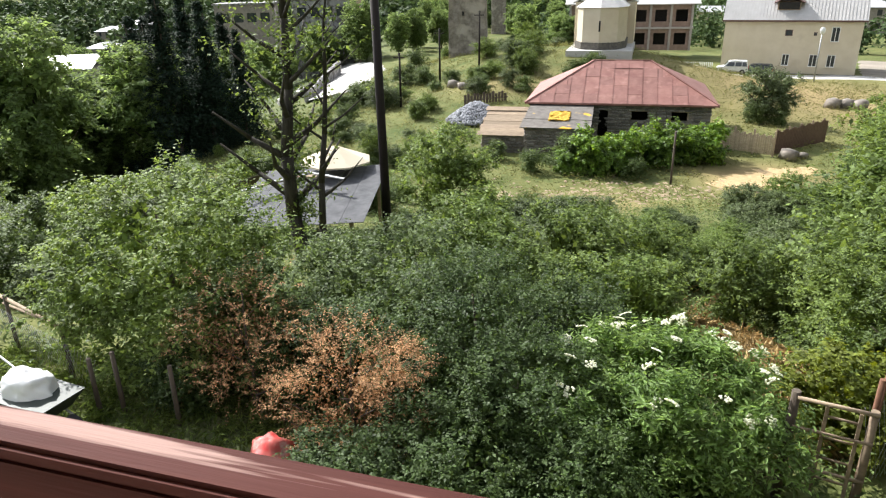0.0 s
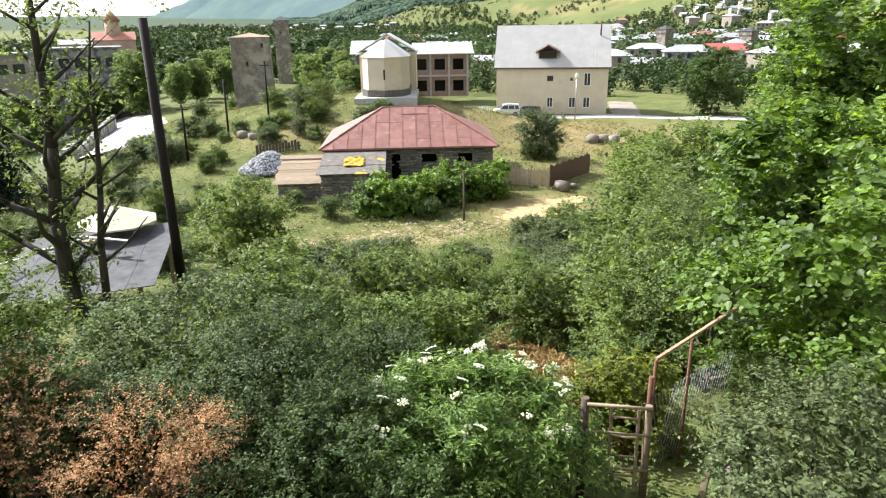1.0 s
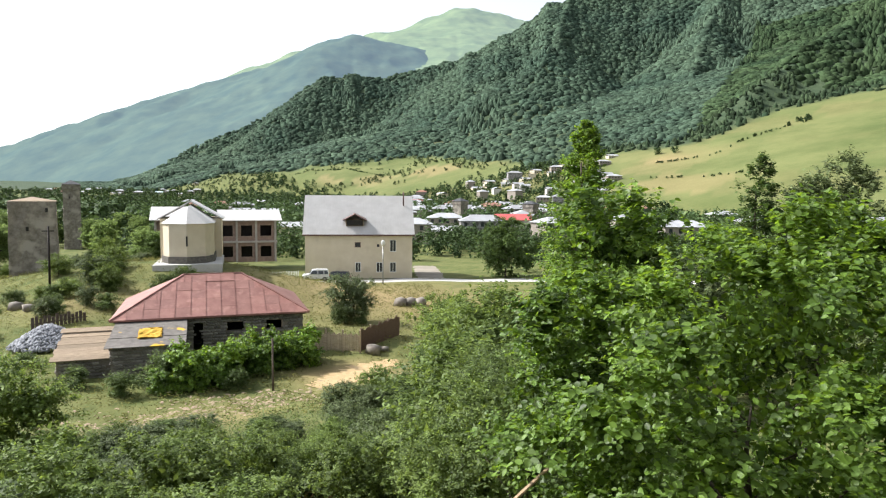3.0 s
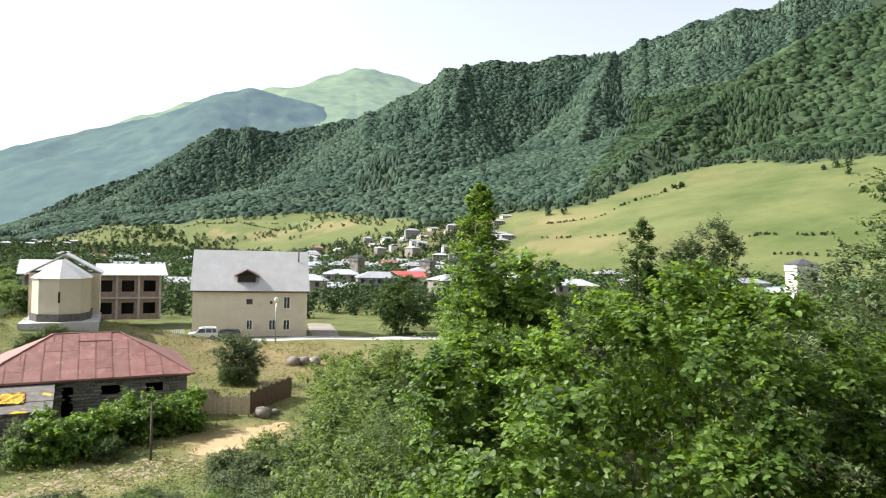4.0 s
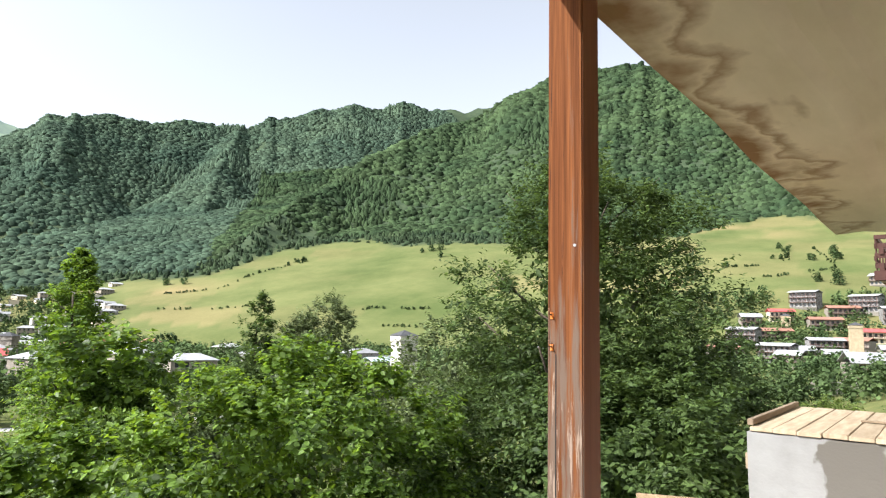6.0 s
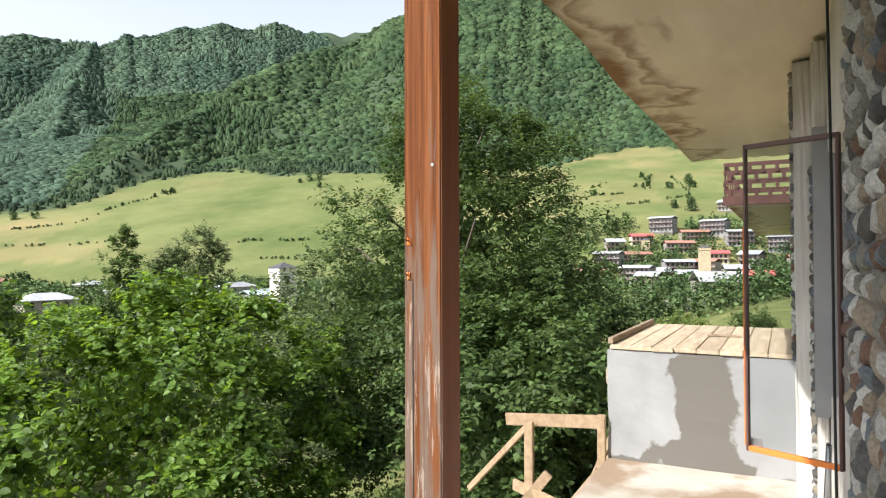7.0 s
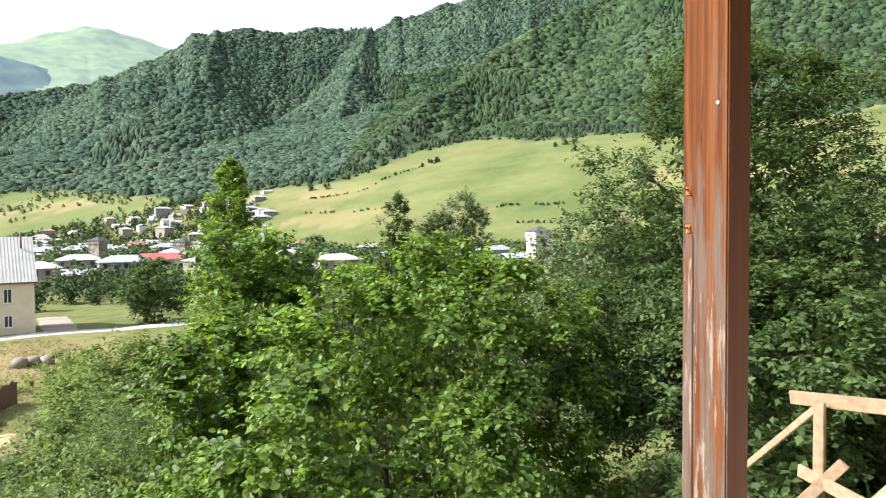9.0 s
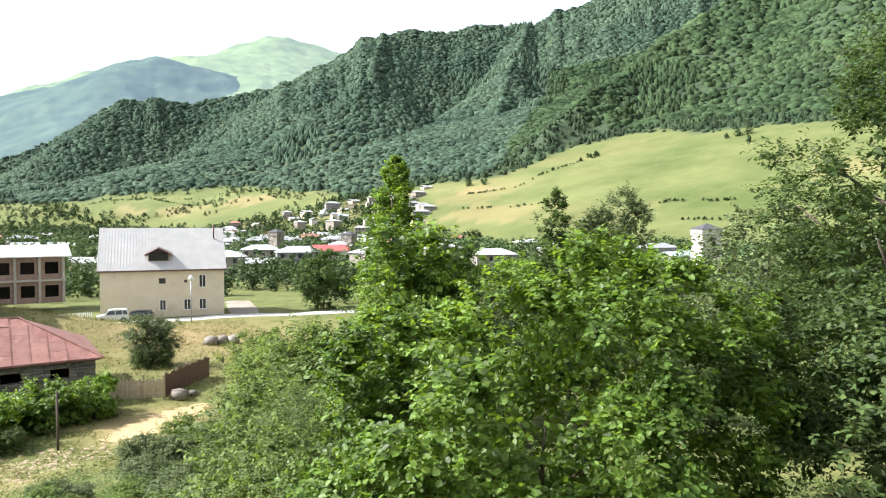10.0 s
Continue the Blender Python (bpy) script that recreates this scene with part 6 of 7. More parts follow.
white_fence = thing("white_fence", pose(2.0, 99.5, height_at(2, 99.5), 0, 0, -3), "low white picket fence by the road", "fence")
for i in range(28):
    part("picket", box(i * 0.24, 0, -0.2, i * 0.24 + 0.12, 0.04, 1.1), M_WHITE, white_fence)

# boulder, log pile, gravel heap
boulders = [stone_mesh(40 + i, 1, 1, 1) for i in range(3)]
for me in boulders:
    me.materials.append(M_TOWER)
    me.polygons.foreach_set("use_smooth", [True] * len(me.polygons))
for x, y, s in ((9.9, 49.4, 1.3), (10.9, 50.0, 0.7), (17.2, 71, 1.7), (18.4, 71.5, 1.5), (19.6, 71.2, 1.6), (3.6, 9.2, 0.5), (-17, 64, 1.1), (-18.5, 66, 1.3), (-16, 68, 0.9), (4.0, 7.0, 0.42)):
    o = new("boulder", boulders[int(s * 10) % 3])
    o.matrix_world = pose(x, y, height_at(x, y) + 0.25 * s, 0, 0, x * 50) @ Matrix.Diagonal((s, s * 0.9, s * 0.8, 1))
    tagged(o, "grey boulder lying on the grass", "boulder", "boulders")
rg = np.random.default_rng(3)
n_ = 1500
gr, ga = 2.6 * np.sqrt(rg.random(n_)), rg.random(n_) * 6.283
hx, hy = gr * np.cos(ga), gr * np.sin(ga) * 0.8
hz = 1.5 * np.maximum(0, 1 - (gr / 2.6) ** 1.3) + 0.05
octa = np.array([(1, 0, 0), (-1, 0, 0), (0, 1, 0), (0, -1, 0), (0, 0, 1), (0, 0, -1)], float)
otri = np.array([(0, 2, 4), (2, 1, 4), (1, 3, 4), (3, 0, 4), (2, 0, 5), (1, 2, 5), (3, 1, 5), (0, 3, 5)])
ov = octa[None] * rg.uniform(0.07, 0.2, (n_, 6, 1)) + np.stack([hx, hy, hz], 1)[:, None]
of = otri[None] + (np.arange(n_) * 6)[:, None, None]
heap = tagged(new("gravel_heap", mesh_from("gravel_heap", ov.reshape(-1, 3), of.reshape(-1, 3), M_GRAVEL)), "heap of blue-grey gravel on the bank", "gravel", kind="stuff")
heap.matrix_world = pose(-13.2, 54.3, height_at(-13.2, 54.3) - 0.1)

# the shed roof, parasol and bare tree on the slope
shed = thing("lean_to_shed", pose(-12.0, 21.6, -7.6, 0, 0, 12), "open shed with grey sheet roofing and scrap on it", "shed")
for x, y in ((-1.9, -2.6), (2.4, -2.6), (-1.9, 2.8), (2.4, 2.8)):
    part("post", box(x - 0.06, y - 0.06, -1.5, x + 0.06, y + 0.06, 1.25, 0.01), M_OLDWOOD, shed)
for i in range(6):
    o = part("roof_sheet", box(-2.2 + i * 0.86, -3.2, 0, -1.36 + i * 0.86, 2.6, 0.025), M_SLATE, shed)
    o.matrix_local = Matrix.Translation((0, 0, 1.28 + 0.012 * (i % 2))) @ pose(0, 0, 0, 4, -3, 0)
for i in range(5):
    o = part("scrap_board", beam((-2.0 + i * 0.5, -1.0 + 0.4 * i, 1.62 + 0.07 * i), (0.2 + i * 0.4, 1.4 - 0.5 * i, 1.68 + 0.07 * i), 0.14, 0.04), M_OLDWOOD if i % 2 else M_METAL, shed)
tilted = part("tilted_sheet", box(0, 0, 0, 1.3, 2.9, 0.03), M_BARK, shed, "dark curved board leaning up")
tilted.matrix_local = pose(-4.2, 0.2, 0.6, 0, -38, -25)
para = thing("parasol", pose(-11.6, 23.9, -7.9), "pale cream parasol with a ribbed cloth", "parasol")
part("pole", rod((0, 0, 0), (0, 0, 2.75), 0.03, 0.03, 8), M_METAL, para)
n = 8
ring = [(1.45 * math.cos(2 * math.pi * i / n), 1.45 * math.sin(2 * math.pi * i / n), 2.25) for i in range(n)]
part("canopy", solid(ring + [(0, 0, 2.85)] + [(x, y, z - 0.06) for x, y, z in ring] + [(0, 0, 2.79)], [(i, (i + 1) % n, n) for i in range(n)] + [((i + 1) % n + n + 1, i + n + 1, 2 * n + 1) for i in range(n)] + [(i, i + n + 1, (i + 1) % n + n + 1, (i + 1) % n) for i in range(n)]), M_CREAM, para)
bare = thing("bare_tree", pose(-9.25, 16.5, height_at(-9.25, 16.5)), "tall thin half-bare tree wrapped in ivy", "tree")
M_TRUNK = material("dark_lichened_bark", [(0.022, 0.018, 0.014), (0.060, 0.052, 0.038)], 10, 0.9, 0.01, 40, stretch=(1, 1, 0.3))
part("trunk", trunk_mesh(91, 10.5, 0.24, 2.0, 24, 0.18), M_TRUNK, bare)
part("second_trunk", trunk_mesh(92, 8.0, 0.13, 1.4, 14, 0.25), M_TRUNK, bare, "", pose(0.55, 0.15, 0, 3, 4, 0))
rg = np.random.default_rng(31)
th = rg.random(240)
cl = np.stack([rg.normal(0, 0.95, 240) * (0.3 + th), rg.normal(0, 0.8, 240) * (0.3 + th), 1.2 + 7.8 * th, np.full(240, 0.3)], 1)
v, f = leaf_cloud(31, cl, 12, 0.13, 1.0)
part("foliage", mesh_from("foliage", v, f, M_LIGHT), None, bare)
cl = np.stack([rg.normal(0, 0.10, 90), rg.normal(0, 0.10, 90), 0.5 + 8 * rg.random(90), np.full(90, 0.2)], 1)
v, f = leaf_cloud(32, cl, 20, 0.09, 1.0)
part("ivy", mesh_from("ivy", v, f, M_ASH), None, bare)

# garden below the rail: fence posts, wire, wheelbarrow, bags
for x, y, h in ((-6.5, 5.75, 0.85), (-6.2, 5.85, 0.95), (-5.3, 5.8, 0.9), (-9.4, 7.1, 1.0), (-7.7, 6.5, 0.9)):
    z = height_at(x, y)
    t = thing("fence_post", pose(x, y, z), "short dark wooden fence post", "post", "garden fence posts")
    part("shaft", rod((0, 0, -0.3), (0.03, 0, h), 0.036, 0.028, 8), M_BARK, t)
wire = thing("garden_rail", pose(0, 0, 0), "thin bleached pole rail of the garden fence", "fence")
part("rail", rod((-9.6, 7.2, height_at(-9.4, 7.1) + 0.92), (-7.6, 6.5, height_at(-7.7, 6.5) + 0.82), 0.03, 0.025, 8), M_OLDWOOD, wire)
part("rail", rod((-9.7, 7.3, height_at(-9.4, 7.1) + 0.72), (-7.5, 6.6, height_at(-7.7, 6.5) + 0.72), 0.02, 0.02, 8), M_OLDWOOD, wire)
net = bmesh.new()
for i in range(26):
    for s in (-1, 1):
        x0 = i * 0.09
        rod((x0, 0, 0.02), (x0 + s * 0.4, 0, 0.72), 0.0022, 0.0022, 4, net)
ob = part("wire_mesh", net, M_METAL, wire, "rusty diamond wire mesh")
ob.matrix_local = pose(-9.3, 7.0, height_at(-8.5, 6.8), 0, 0, -19)

bz = height_at(-6.9, 5.2)
barrow = thing("wheelbarrow", pose(-6.85, 5.2, bz, 0, 0, -8), "dark steel wheelbarrow loaded with a white sack", "wheelbarrow")
part("tray", solid([(-0.30, -0.22, 0.28), (0.30, -0.22, 0.28), (0.30, 0.22, 0.28), (-0.30, 0.22, 0.28), (-0.45, -0.32, 0.55), (0.52, -0.32, 0.55), (0.52, 0.32, 0.55), (-0.45, 0.32, 0.55)],
                   [(0, 1, 5, 4), (1, 2, 6, 5), (2, 3, 7, 6), (3, 0, 4, 7), (0, 3, 2, 1), (4, 5, 6, 7)]), material("dark_green_steel", [(0.02, 0.03, 0.025), (0.05, 0.06, 0.05)], 4, 0.5), barrow)
for s in (-1, 1):
    bm = rod((0.55, s * 0.12, 0.22), (-0.4, s * 0.27, 0.40), 0.016, 0.016, 8)
    rod((-0.4, s * 0.27, 0.40), (-1.05, s * 0.30, 0.66), 0.016, 0.016, 8, bm)
    part("handle", bm, M_METAL, barrow)
    part("leg", rod((-0.3, s * 0.26, 0.38), (-0.34, s * 0.28, 0.0), 0.015, 0.015, 8), M_METAL, barrow)
wheel = part("wheel", rod((0.62, -0.05, 0.18), (0.62, 0.05, 0.18), 0.18, 0.18, 20), M_TYRE, barrow)
part("rim", rod((0.62, -0.055, 0.18), (0.62, 0.055, 0.18), 0.10, 0.10, 14), M_METAL, wheel)


def sack(name, x, y, z, sx, sy, sz, mat, label, seed, category="sack"):
    bm = bmesh.new()
    bmesh.ops.create_icosphere(bm, subdivisions=4, radius=1)
    for v in bm.verts:
        q = v.co * 2.2 + Vector((seed, 0, 0))
        k = 1 + 0.22 * noise.noise(q) + 0.09 * noise.noise(q * 3)
        v.co = Vector((v.co.x * sx * k, v.co.y * sy * k, max(-0.65, v.co.z) * sz * k))
    for f in bm.faces:
        f.smooth = True
    me = bpy.data.meshes.new(name)
    bm.to_mesh(me)
    bm.free()
    me.materials.append(mat)
    o = new(name, me)
    o.matrix_world = pose(x, y, z + 0.62 * sz)
    return tagged(o, label, category)


sack("sack", -6.95, 5.23, bz + 0.40, 0.38, 0.24, 0.26, M_WHITE, "bulging white plastic sack lying in the wheelbarrow", 2)
rz = height_at(-3.55, 5.2)
sack("wrapped_parcel", -3.55, 5.2, rz, 0.30, 0.26, 0.30, material("printed_red_cloth", [(0.50, 0.03, 0.03), (0.40, 0.10, 0.08), (0.45, 0.42, 0.38)], 5, 0.5), "parcel wrapped in red and pale printed plastic", 5, "parcel")
sack("bag", -3.1, 5.1, rz, 0.26, 0.22, 0.2, material("dark_red_cloth", [(0.22, 0.02, 0.04), (0.40, 0.04, 0.07)], 6, 0.5), "dark red plastic bag on the ground", 7, "bag")

# the little garden gate with a ladder against it, the post, rail and mesh beside it
gz = -4.05
gate = thing("garden_gate", pose(1.86, 6.55, gz, 0, 0, -14), "patched-up rickety gate of grey poles", "gate")
part("post", rod((0, 0, -0.4), (0.0, 0, 1.12), 0.05, 0.045, 8), M_BARK, gate)
part("post", rod((0.72, 0, -0.4), (0.70, 0, 1.10), 0.045, 0.04, 8), M_OLDWOOD, gate)
for z, r in ((1.07, 0.022), (0.72, 0.016), (0.25, 0.018)):
    part("bar", rod((0.02, -0.05, z), (0.74, -0.05, z + 0.02), r, r, 8), M_OLDWOOD, gate)
ladder = thing("ladder", pose(2.12, 6.42, gz, -6, 0, -14), "short old wooden ladder leaning on the gate", "ladder")
for x in (0.0, 0.30):
    part("stile", box(x, -0.03, 0, x + 0.035, 0.01, 1.02, 0.004), M_OLDWOOD, ladder)
for i in range(4):
    part("rung", rod((0.036, -0.01, 0.18 + i * 0.24), (0.299, -0.01, 0.18 + i * 0.24), 0.014, 0.014, 8), M_OLDWOOD, ladder)
rail2 = thing("fence_rail", pose(0, 0, 0), "fence of thin iron posts with a sloping bleached rail and mesh", "fence")
z0 = height_at(2.75, 6.7)
part("post", rod((2.62, 6.62, z0 - 0.3), (2.62, 6.62, -2.72), 0.03, 0.03, 8), M_RUST, rail2)
part("post", rod((2.74, 6.85, z0 - 0.3), (2.74, 6.85, -2.63), 0.022, 0.022, 8), M_RUST, rail2)
part("post", rod((3.35, 7.35, z0 - 0.5), (3.35, 7.35, -2.62), 0.022, 0.022, 8), M_RUST, rail2)
part("rail", beam((2.74, 6.85, -2.62), (4.17, 7.97, -2.48), 0.045, 0.03), M_BOARD, rail2)
net = bmesh.new()
for i in range(22):
    for s in (-1, 1):
        rod((0.07 * i + 0.3, 0, 0.05), (0.07 * i + 0.3 + s * 0.35, 0, 1.15), 0.002, 0.002, 4, net)
ob = part("wire_mesh", net, M_METAL, rail2, "thin diamond wire mesh")
ob.matrix_local = pose(2.6, 6.75, z0 + 0.1, 0, 0, 38)
stump = thing("leaning_timber", pose(3.0, 5.9, height_at(3.0, 5.9)), "weathered pale timber leaning in the bushes", "timber")
part("beam", beam((0, 0, 0), (0.25, 0.35, 0.75), 0.07, 0.07), M_OLDWOOD, stump)
# ---- the town in the valley, far woods ----
def town_house(kind, roof_mat, wall_mat, L, W, H, rise, hip, label):
    t = thing("town_house", pose(0, 0, 0), label, "house", "houses of the town")
    wins = [(1.0 + i * 2.6, z, 2.0 + i * 2.6, z + 1.3) for i in range(int((L - 1) // 2.6)) for z in ((1.0, 3.9) if H > 5 else (1.0,))]
    part("wall", wall_with_openings(L, H, 0.35, wins), wall_mat, t)
    part("back_wall", box(0, W - 0.3, -4, L, W, H), wall_mat, t)
    part("side_wall", box(0, 0.352, -4, 0.3, W - 0.302, H), wall_mat, t)
    part("side_wall", box(L - 0.3, 0.352, -4, L, W - 0.302, H), wall_mat, t)
    part("base", box(0, 0, -4, L, 0.35, -0.003), M_STONE, t)
    part("ceiling_slab", box(0.3, 0.352, H - 0.2, L - 0.3, W - 0.302, H), wall_mat, t)
    for x0, z0, x1, z1 in wins:
        part("window_pane", box(x0, 0.2, z0, x1, 0.24, z1), M_PANE, t)
    part("roof", hip_roof(0, 0, L, W, H + 0.12, rise, 0.5, W / 2.4) if hip else gable_roof(0, 0, L, W, H + 0.12, rise, 0.5), roof_mat, t)
    return t


M_ROOFS = [material("white_sheet_roof", [(0.30, 0.30, 0.31), (0.46, 0.46, 0.47)], 0.5, 0.6), material("grey_sheet_roof", [(0.26, 0.26, 0.27), (0.36, 0.36, 0.37)], 0.5, 0.6),
           material("red_sheet_roof", [(0.40, 0.07, 0.07), (0.50, 0.12, 0.11)], 0.5, 0.6), material("turquoise_roof", [(0.40, 0.52, 0.52), (0.52, 0.62, 0.62)], 0.5, 0.6),
           material("rust_roof", [(0.26, 0.13, 0.09), (0.34, 0.18, 0.13)], 0.5, 0.7)]
M_WALLS = [M_CREAM, M_CEMENT, material("town_stone", [(0.22, 0.19, 0.16), (0.32, 0.28, 0.24)], 1.5, 0.9), M_PLASTER]
HOUSES = [town_house(0, M_ROOFS[0], M_WALLS[2], 12, 8, 5.6, 1.6, True, "two-storey town house with a white sheet roof"),
          town_house(1, M_ROOFS[0], M_WALLS[0], 10, 8, 3.2, 1.5, False, "low house with a white gable roof"),
          town_house(2, M_ROOFS[1], M_WALLS[1], 14, 9, 5.6, 1.8, True, "grey-roofed town house of concrete blocks"),
          town_house(3, M_ROOFS[2], M_WALLS[3], 11, 8, 5.6, 1.8, False, "house with a bright red sheet roof"),
          town_house(4, M_ROOFS[3], M_WALLS[1], 10, 7, 3.2, 1.5, False, "house with a pale turquoise roof"),
          town_house(5, M_ROOFS[4], M_WALLS[2], 11, 8, 5.6, 1.9, True, "house with a rusty brown roof"),
          town_house(6, M_ROOFS[1], M_WALLS[3], 9, 7, 3.2, 1.7, False, "low plastered house with a grey roof")]
town_rng = random.Random(77)
first_spots = [put(12.5 + 3.1 * k, 190 + 9 * k) for k in range(7)]
for ob, (x, y) in zip(HOUSES, first_spots):
    ob.matrix_world = pose(x, y, height_at(x, y) + 0.1, 0, 0, -15)
taken = list(first_spots)


def settle(a0, a1, d0, d1, count, weights):
    done = tries = 0
    while done < count and tries < count * 60:
        tries += 1
        x, y = put(town_rng.uniform(a0, a1), math.sqrt(town_rng.uniform(d0 * d0, d1 * d1)))
        if any((x - u) ** 2 + (y - v) ** 2 < 15 ** 2 for u, v in taken):
            continue
        taken.append((x, y))
        ob = town_rng.choices(HOUSES, weights)[0]
        copy_thing(ob, pose(x, y, height_at(x, y) + 0.2, 0, 0, town_rng.choice([0, 90, 0, 180]) + town_rng.uniform(-25, 15)))
        done += 1


W_ = (4, 4, 4, 0.7, 1.0, 2.5, 4)
settle(9, 34, 190, 430, 58, W_)
settle(12, 31, 420, 700, 84, (6, 5, 3, 0.8, 1.2, 2, 3))
settle(-6, 12, 190, 600, 34, W_)
settle(34, 70, 160, 360, 14, W_)


def lodge(roof_mat, wall_mat, L, W, storeys, rise, label):
    """A guest house with dark galleries: balcony slabs, posts and rails before a wall with openings."""
    t = thing("guest_house", pose(0, 0, 0), label, "house", "houses of the village")
    H = 2.9 * storeys
    wins = [(0.8 + i * 2.4, 0.5 + 2.9 * k, 2.2 + i * 2.4, 2.4 + 2.9 * k) for i in range(int((L - 0.6) // 2.4)) for k in range(storeys)]
    part("wall", wall_with_openings(L, H, 0.35, wins), wall_mat, t)
    part("core", box(0, 0.352, -6, L, W, H), wall_mat, t)
    part("base", box(0, 0, -6, L, 0.35, -0.003), M_STONE, t)
    for x0, z0, x1, z1 in wins:
        part("window_pane", box(x0, 0.25, z0, x1, 0.3, z1), M_PANE, t)
    for k in range(1, storeys):
        g = part("gallery", box(-0.2, -1.5, 2.9 * k - 0.2, L + 0.2, -0.01, 2.9 * k), M_BROWN, t, "brown timber gallery")
        part("rail", box(-0.15, -1.48, 2.9 * k + 0.85, L + 0.15, -1.38, 2.9 * k + 0.97), M_BROWN, g)
        for i in range(int(L / 2.4) + 1):
            part("post", box(i * 2.4, -1.48, 2.9 * k + 0.003, i * 2.4 + 0.15, -1.33, 2.9 * k + 2.68), M_BROWN, g)
    part("roof", gable_roof(-0.2, -1.6, L + 0.2, W, H + 0.15, rise, 0.4), roof_mat, t)
    return t


LODGES = [lodge(M_ROOFS[0], M_WALLS[1], 15, 9, 3, 1.3, "three-storey guest house with dark galleries and a white roof"),
          lodge(M_ROOFS[4], M_WALLS[2], 16, 9, 2, 1.6, "two-storey brown house with timber galleries"),
          lodge(M_ROOFS[2], M_WALLS[0], 13, 8, 2, 1.8, "two-storey house with galleries and a red roof"),
          lodge(M_ROOFS[1], M_WALLS[2], 11, 8, 2, 2.2, "gabled house with a brown gallery and grey roof")]
# azimuth, distance and kind; the houses look down the slope
VILLAGE = ((84.7, 452, 0), (83.3, 428, 2), (87.2, 436, 1), (88.6, 448, 0), (90.6, 430, 0), (86.0, 415, 1), (91.4, 395, 3), (82.6, 398, 1), (88.9, 396, 2), (87.4, 380, 1), (85.9, 368, 0), (84.6, 358, 3), (83.6, 340, 3), (90.4, 362, 3),
           (89.6, 340, 1), (82.4, 352, 0), (86.8, 345, 3), (91.9, 470, 0), (89.9, 505, 3), (91.8, 330, 2), (92.6, 280, 1), (93.5, 420, 0), (95, 380, 1), (81.3, 420, 3), (80.2, 390, 0), (79, 360, 1))
for k, (a_, d_, kind) in enumerate(VILLAGE):
    x, y = put(a_, d_)
    taken.append((x, y))
    m = pose(x, y, height_at(x, y) + 0.3, 0, 0, -a_ + (12 if k % 3 else -22))
    copy_thing(LODGES[kind], m)
for ob, (a_, d_) in zip(LODGES, ((92.4, 505), (93.2, 460), (92.2, 250), (88.6, 168))):
    x, y = put(a_, d_)
    taken.append((x, y))
    ob.matrix_world = pose(x, y, height_at(x, y) + 0.2, 0, 0, -a_ + 16)
x, y = put(89.2, 158)
yard_wall = thing("yard_wall", pose(x, y, height_at(x, y), 0, 0, -86), "long grey stone yard wall before the gabled house", "wall")
part("wall", ragged(box(-9, 0, -2, 9, 0.5, 1.7), 0.03, 6), M_STONE, yard_wall)
part("coping", box(-9.1, -0.06, 1.74, 9.1, 0.56, 1.86, 0.02), M_CEMENT, yard_wall)
settle(-14, -3, 900, 1250, 26, (8, 8, 1, 0.3, 1, 1, 1))
settle(-46, -26, 180, 330, 9, W_)

for a, d, w, top in ((18.6, 260, 4.6, -2.4), (24.6, 262, 4.8, -3.3), (88.9, 330, 5.0, 7.6), (84.4, 420, 5.2, 14), (54.2, 150, 4.6, 0.2)):
    x, y = put(a, d)
    g = height_at(x, y)
    tower(x, y, g, w, top - g, 12 + a, "medieval stone watch tower standing among the houses", 0.45, M_SAND if a > 80 else M_PLASTER if a > 50 else None)

# larger grey blocks and the brick church across the gorge
for x, y, z, L, W, H, mat, label in ((-72, 133, -14, 12, 10, 11.2, M_CEMENT, "grey modern concrete block with strip windows"), (-86, 126, -14, 12, 9, 10.5, M_WALLS[2], "brown-grey concrete block on the slope"), (-84, 74, -16, 10, 9, 6.2, M_WALLS[2], "house with red and white roof among trees")):
    t = thing("hall", pose(x, y, z, 0, 0, 24), label, "building", "buildings across the gorge")
    wins = [(1 + i * 2.7, H - 3.4, 2.9 + i * 2.7, H - 1.6) for i in range(int(L / 2.7) - 0)]
    wins = [w for w in wins if w[2] < L - 0.3]
    part("wall", wall_with_openings(L, H, 0.4, wins), mat, t)
    part("core", box(0.0, 0.402, -5, L, W, H), mat, t)
    for w in wins:
        part("window_pane", box(w[0], 0.25, w[1], w[2], 0.3, w[3]), M_PANE, t)
    part("roof", box(-0.3, -0.3, H + 0.003, L + 0.3, W + 0.3, H + 0.35, 0.03) if H > 7 else gable_roof(0, 0, L, W, H + 0.1, 1.5, 0.6), M_WHITEROOF if H < 7 else M_CEMENT, t)
church = thing("brick_church", pose(-135, 301, -14, 0, 0, 25), "pink stone church with a drum and cone over the crossing", "church")
pink = material("pink_stone", [(0.50, 0.34, 0.26), (0.60, 0.43, 0.34)], 0.4, 0.9)
tile = material("pink_tile", [(0.46, 0.20, 0.15), (0.54, 0.27, 0.21)], 0.6, 0.8)
part("nave", box(-8, -5, 0, 8, 5, 10), pink, church)
part("nave_roof", gable_roof(-8, -5, 8, 5, 10.1, 3.2, 0.4), tile, church)
part("transept", box(-3.5, -6.6, 0, 3.5, 6.6, 9.4), pink, church)
part("drum", rod((0, 0, 10), (0, 0, 17.5), 3.0, 3.0, 12), pink, church)
part("cone", rod((0, 0, 17.5), (0, 0, 22), 3.5, 0.15, 12), tile, church)
part("annex", box(-21, -4, 0, -9, 4, 8.6), pink, church)
part("annex_roof", gable_roof(-21, -4, -9, 4, 8.7, 2.0, 0.5), M_ROOFS[0], church)


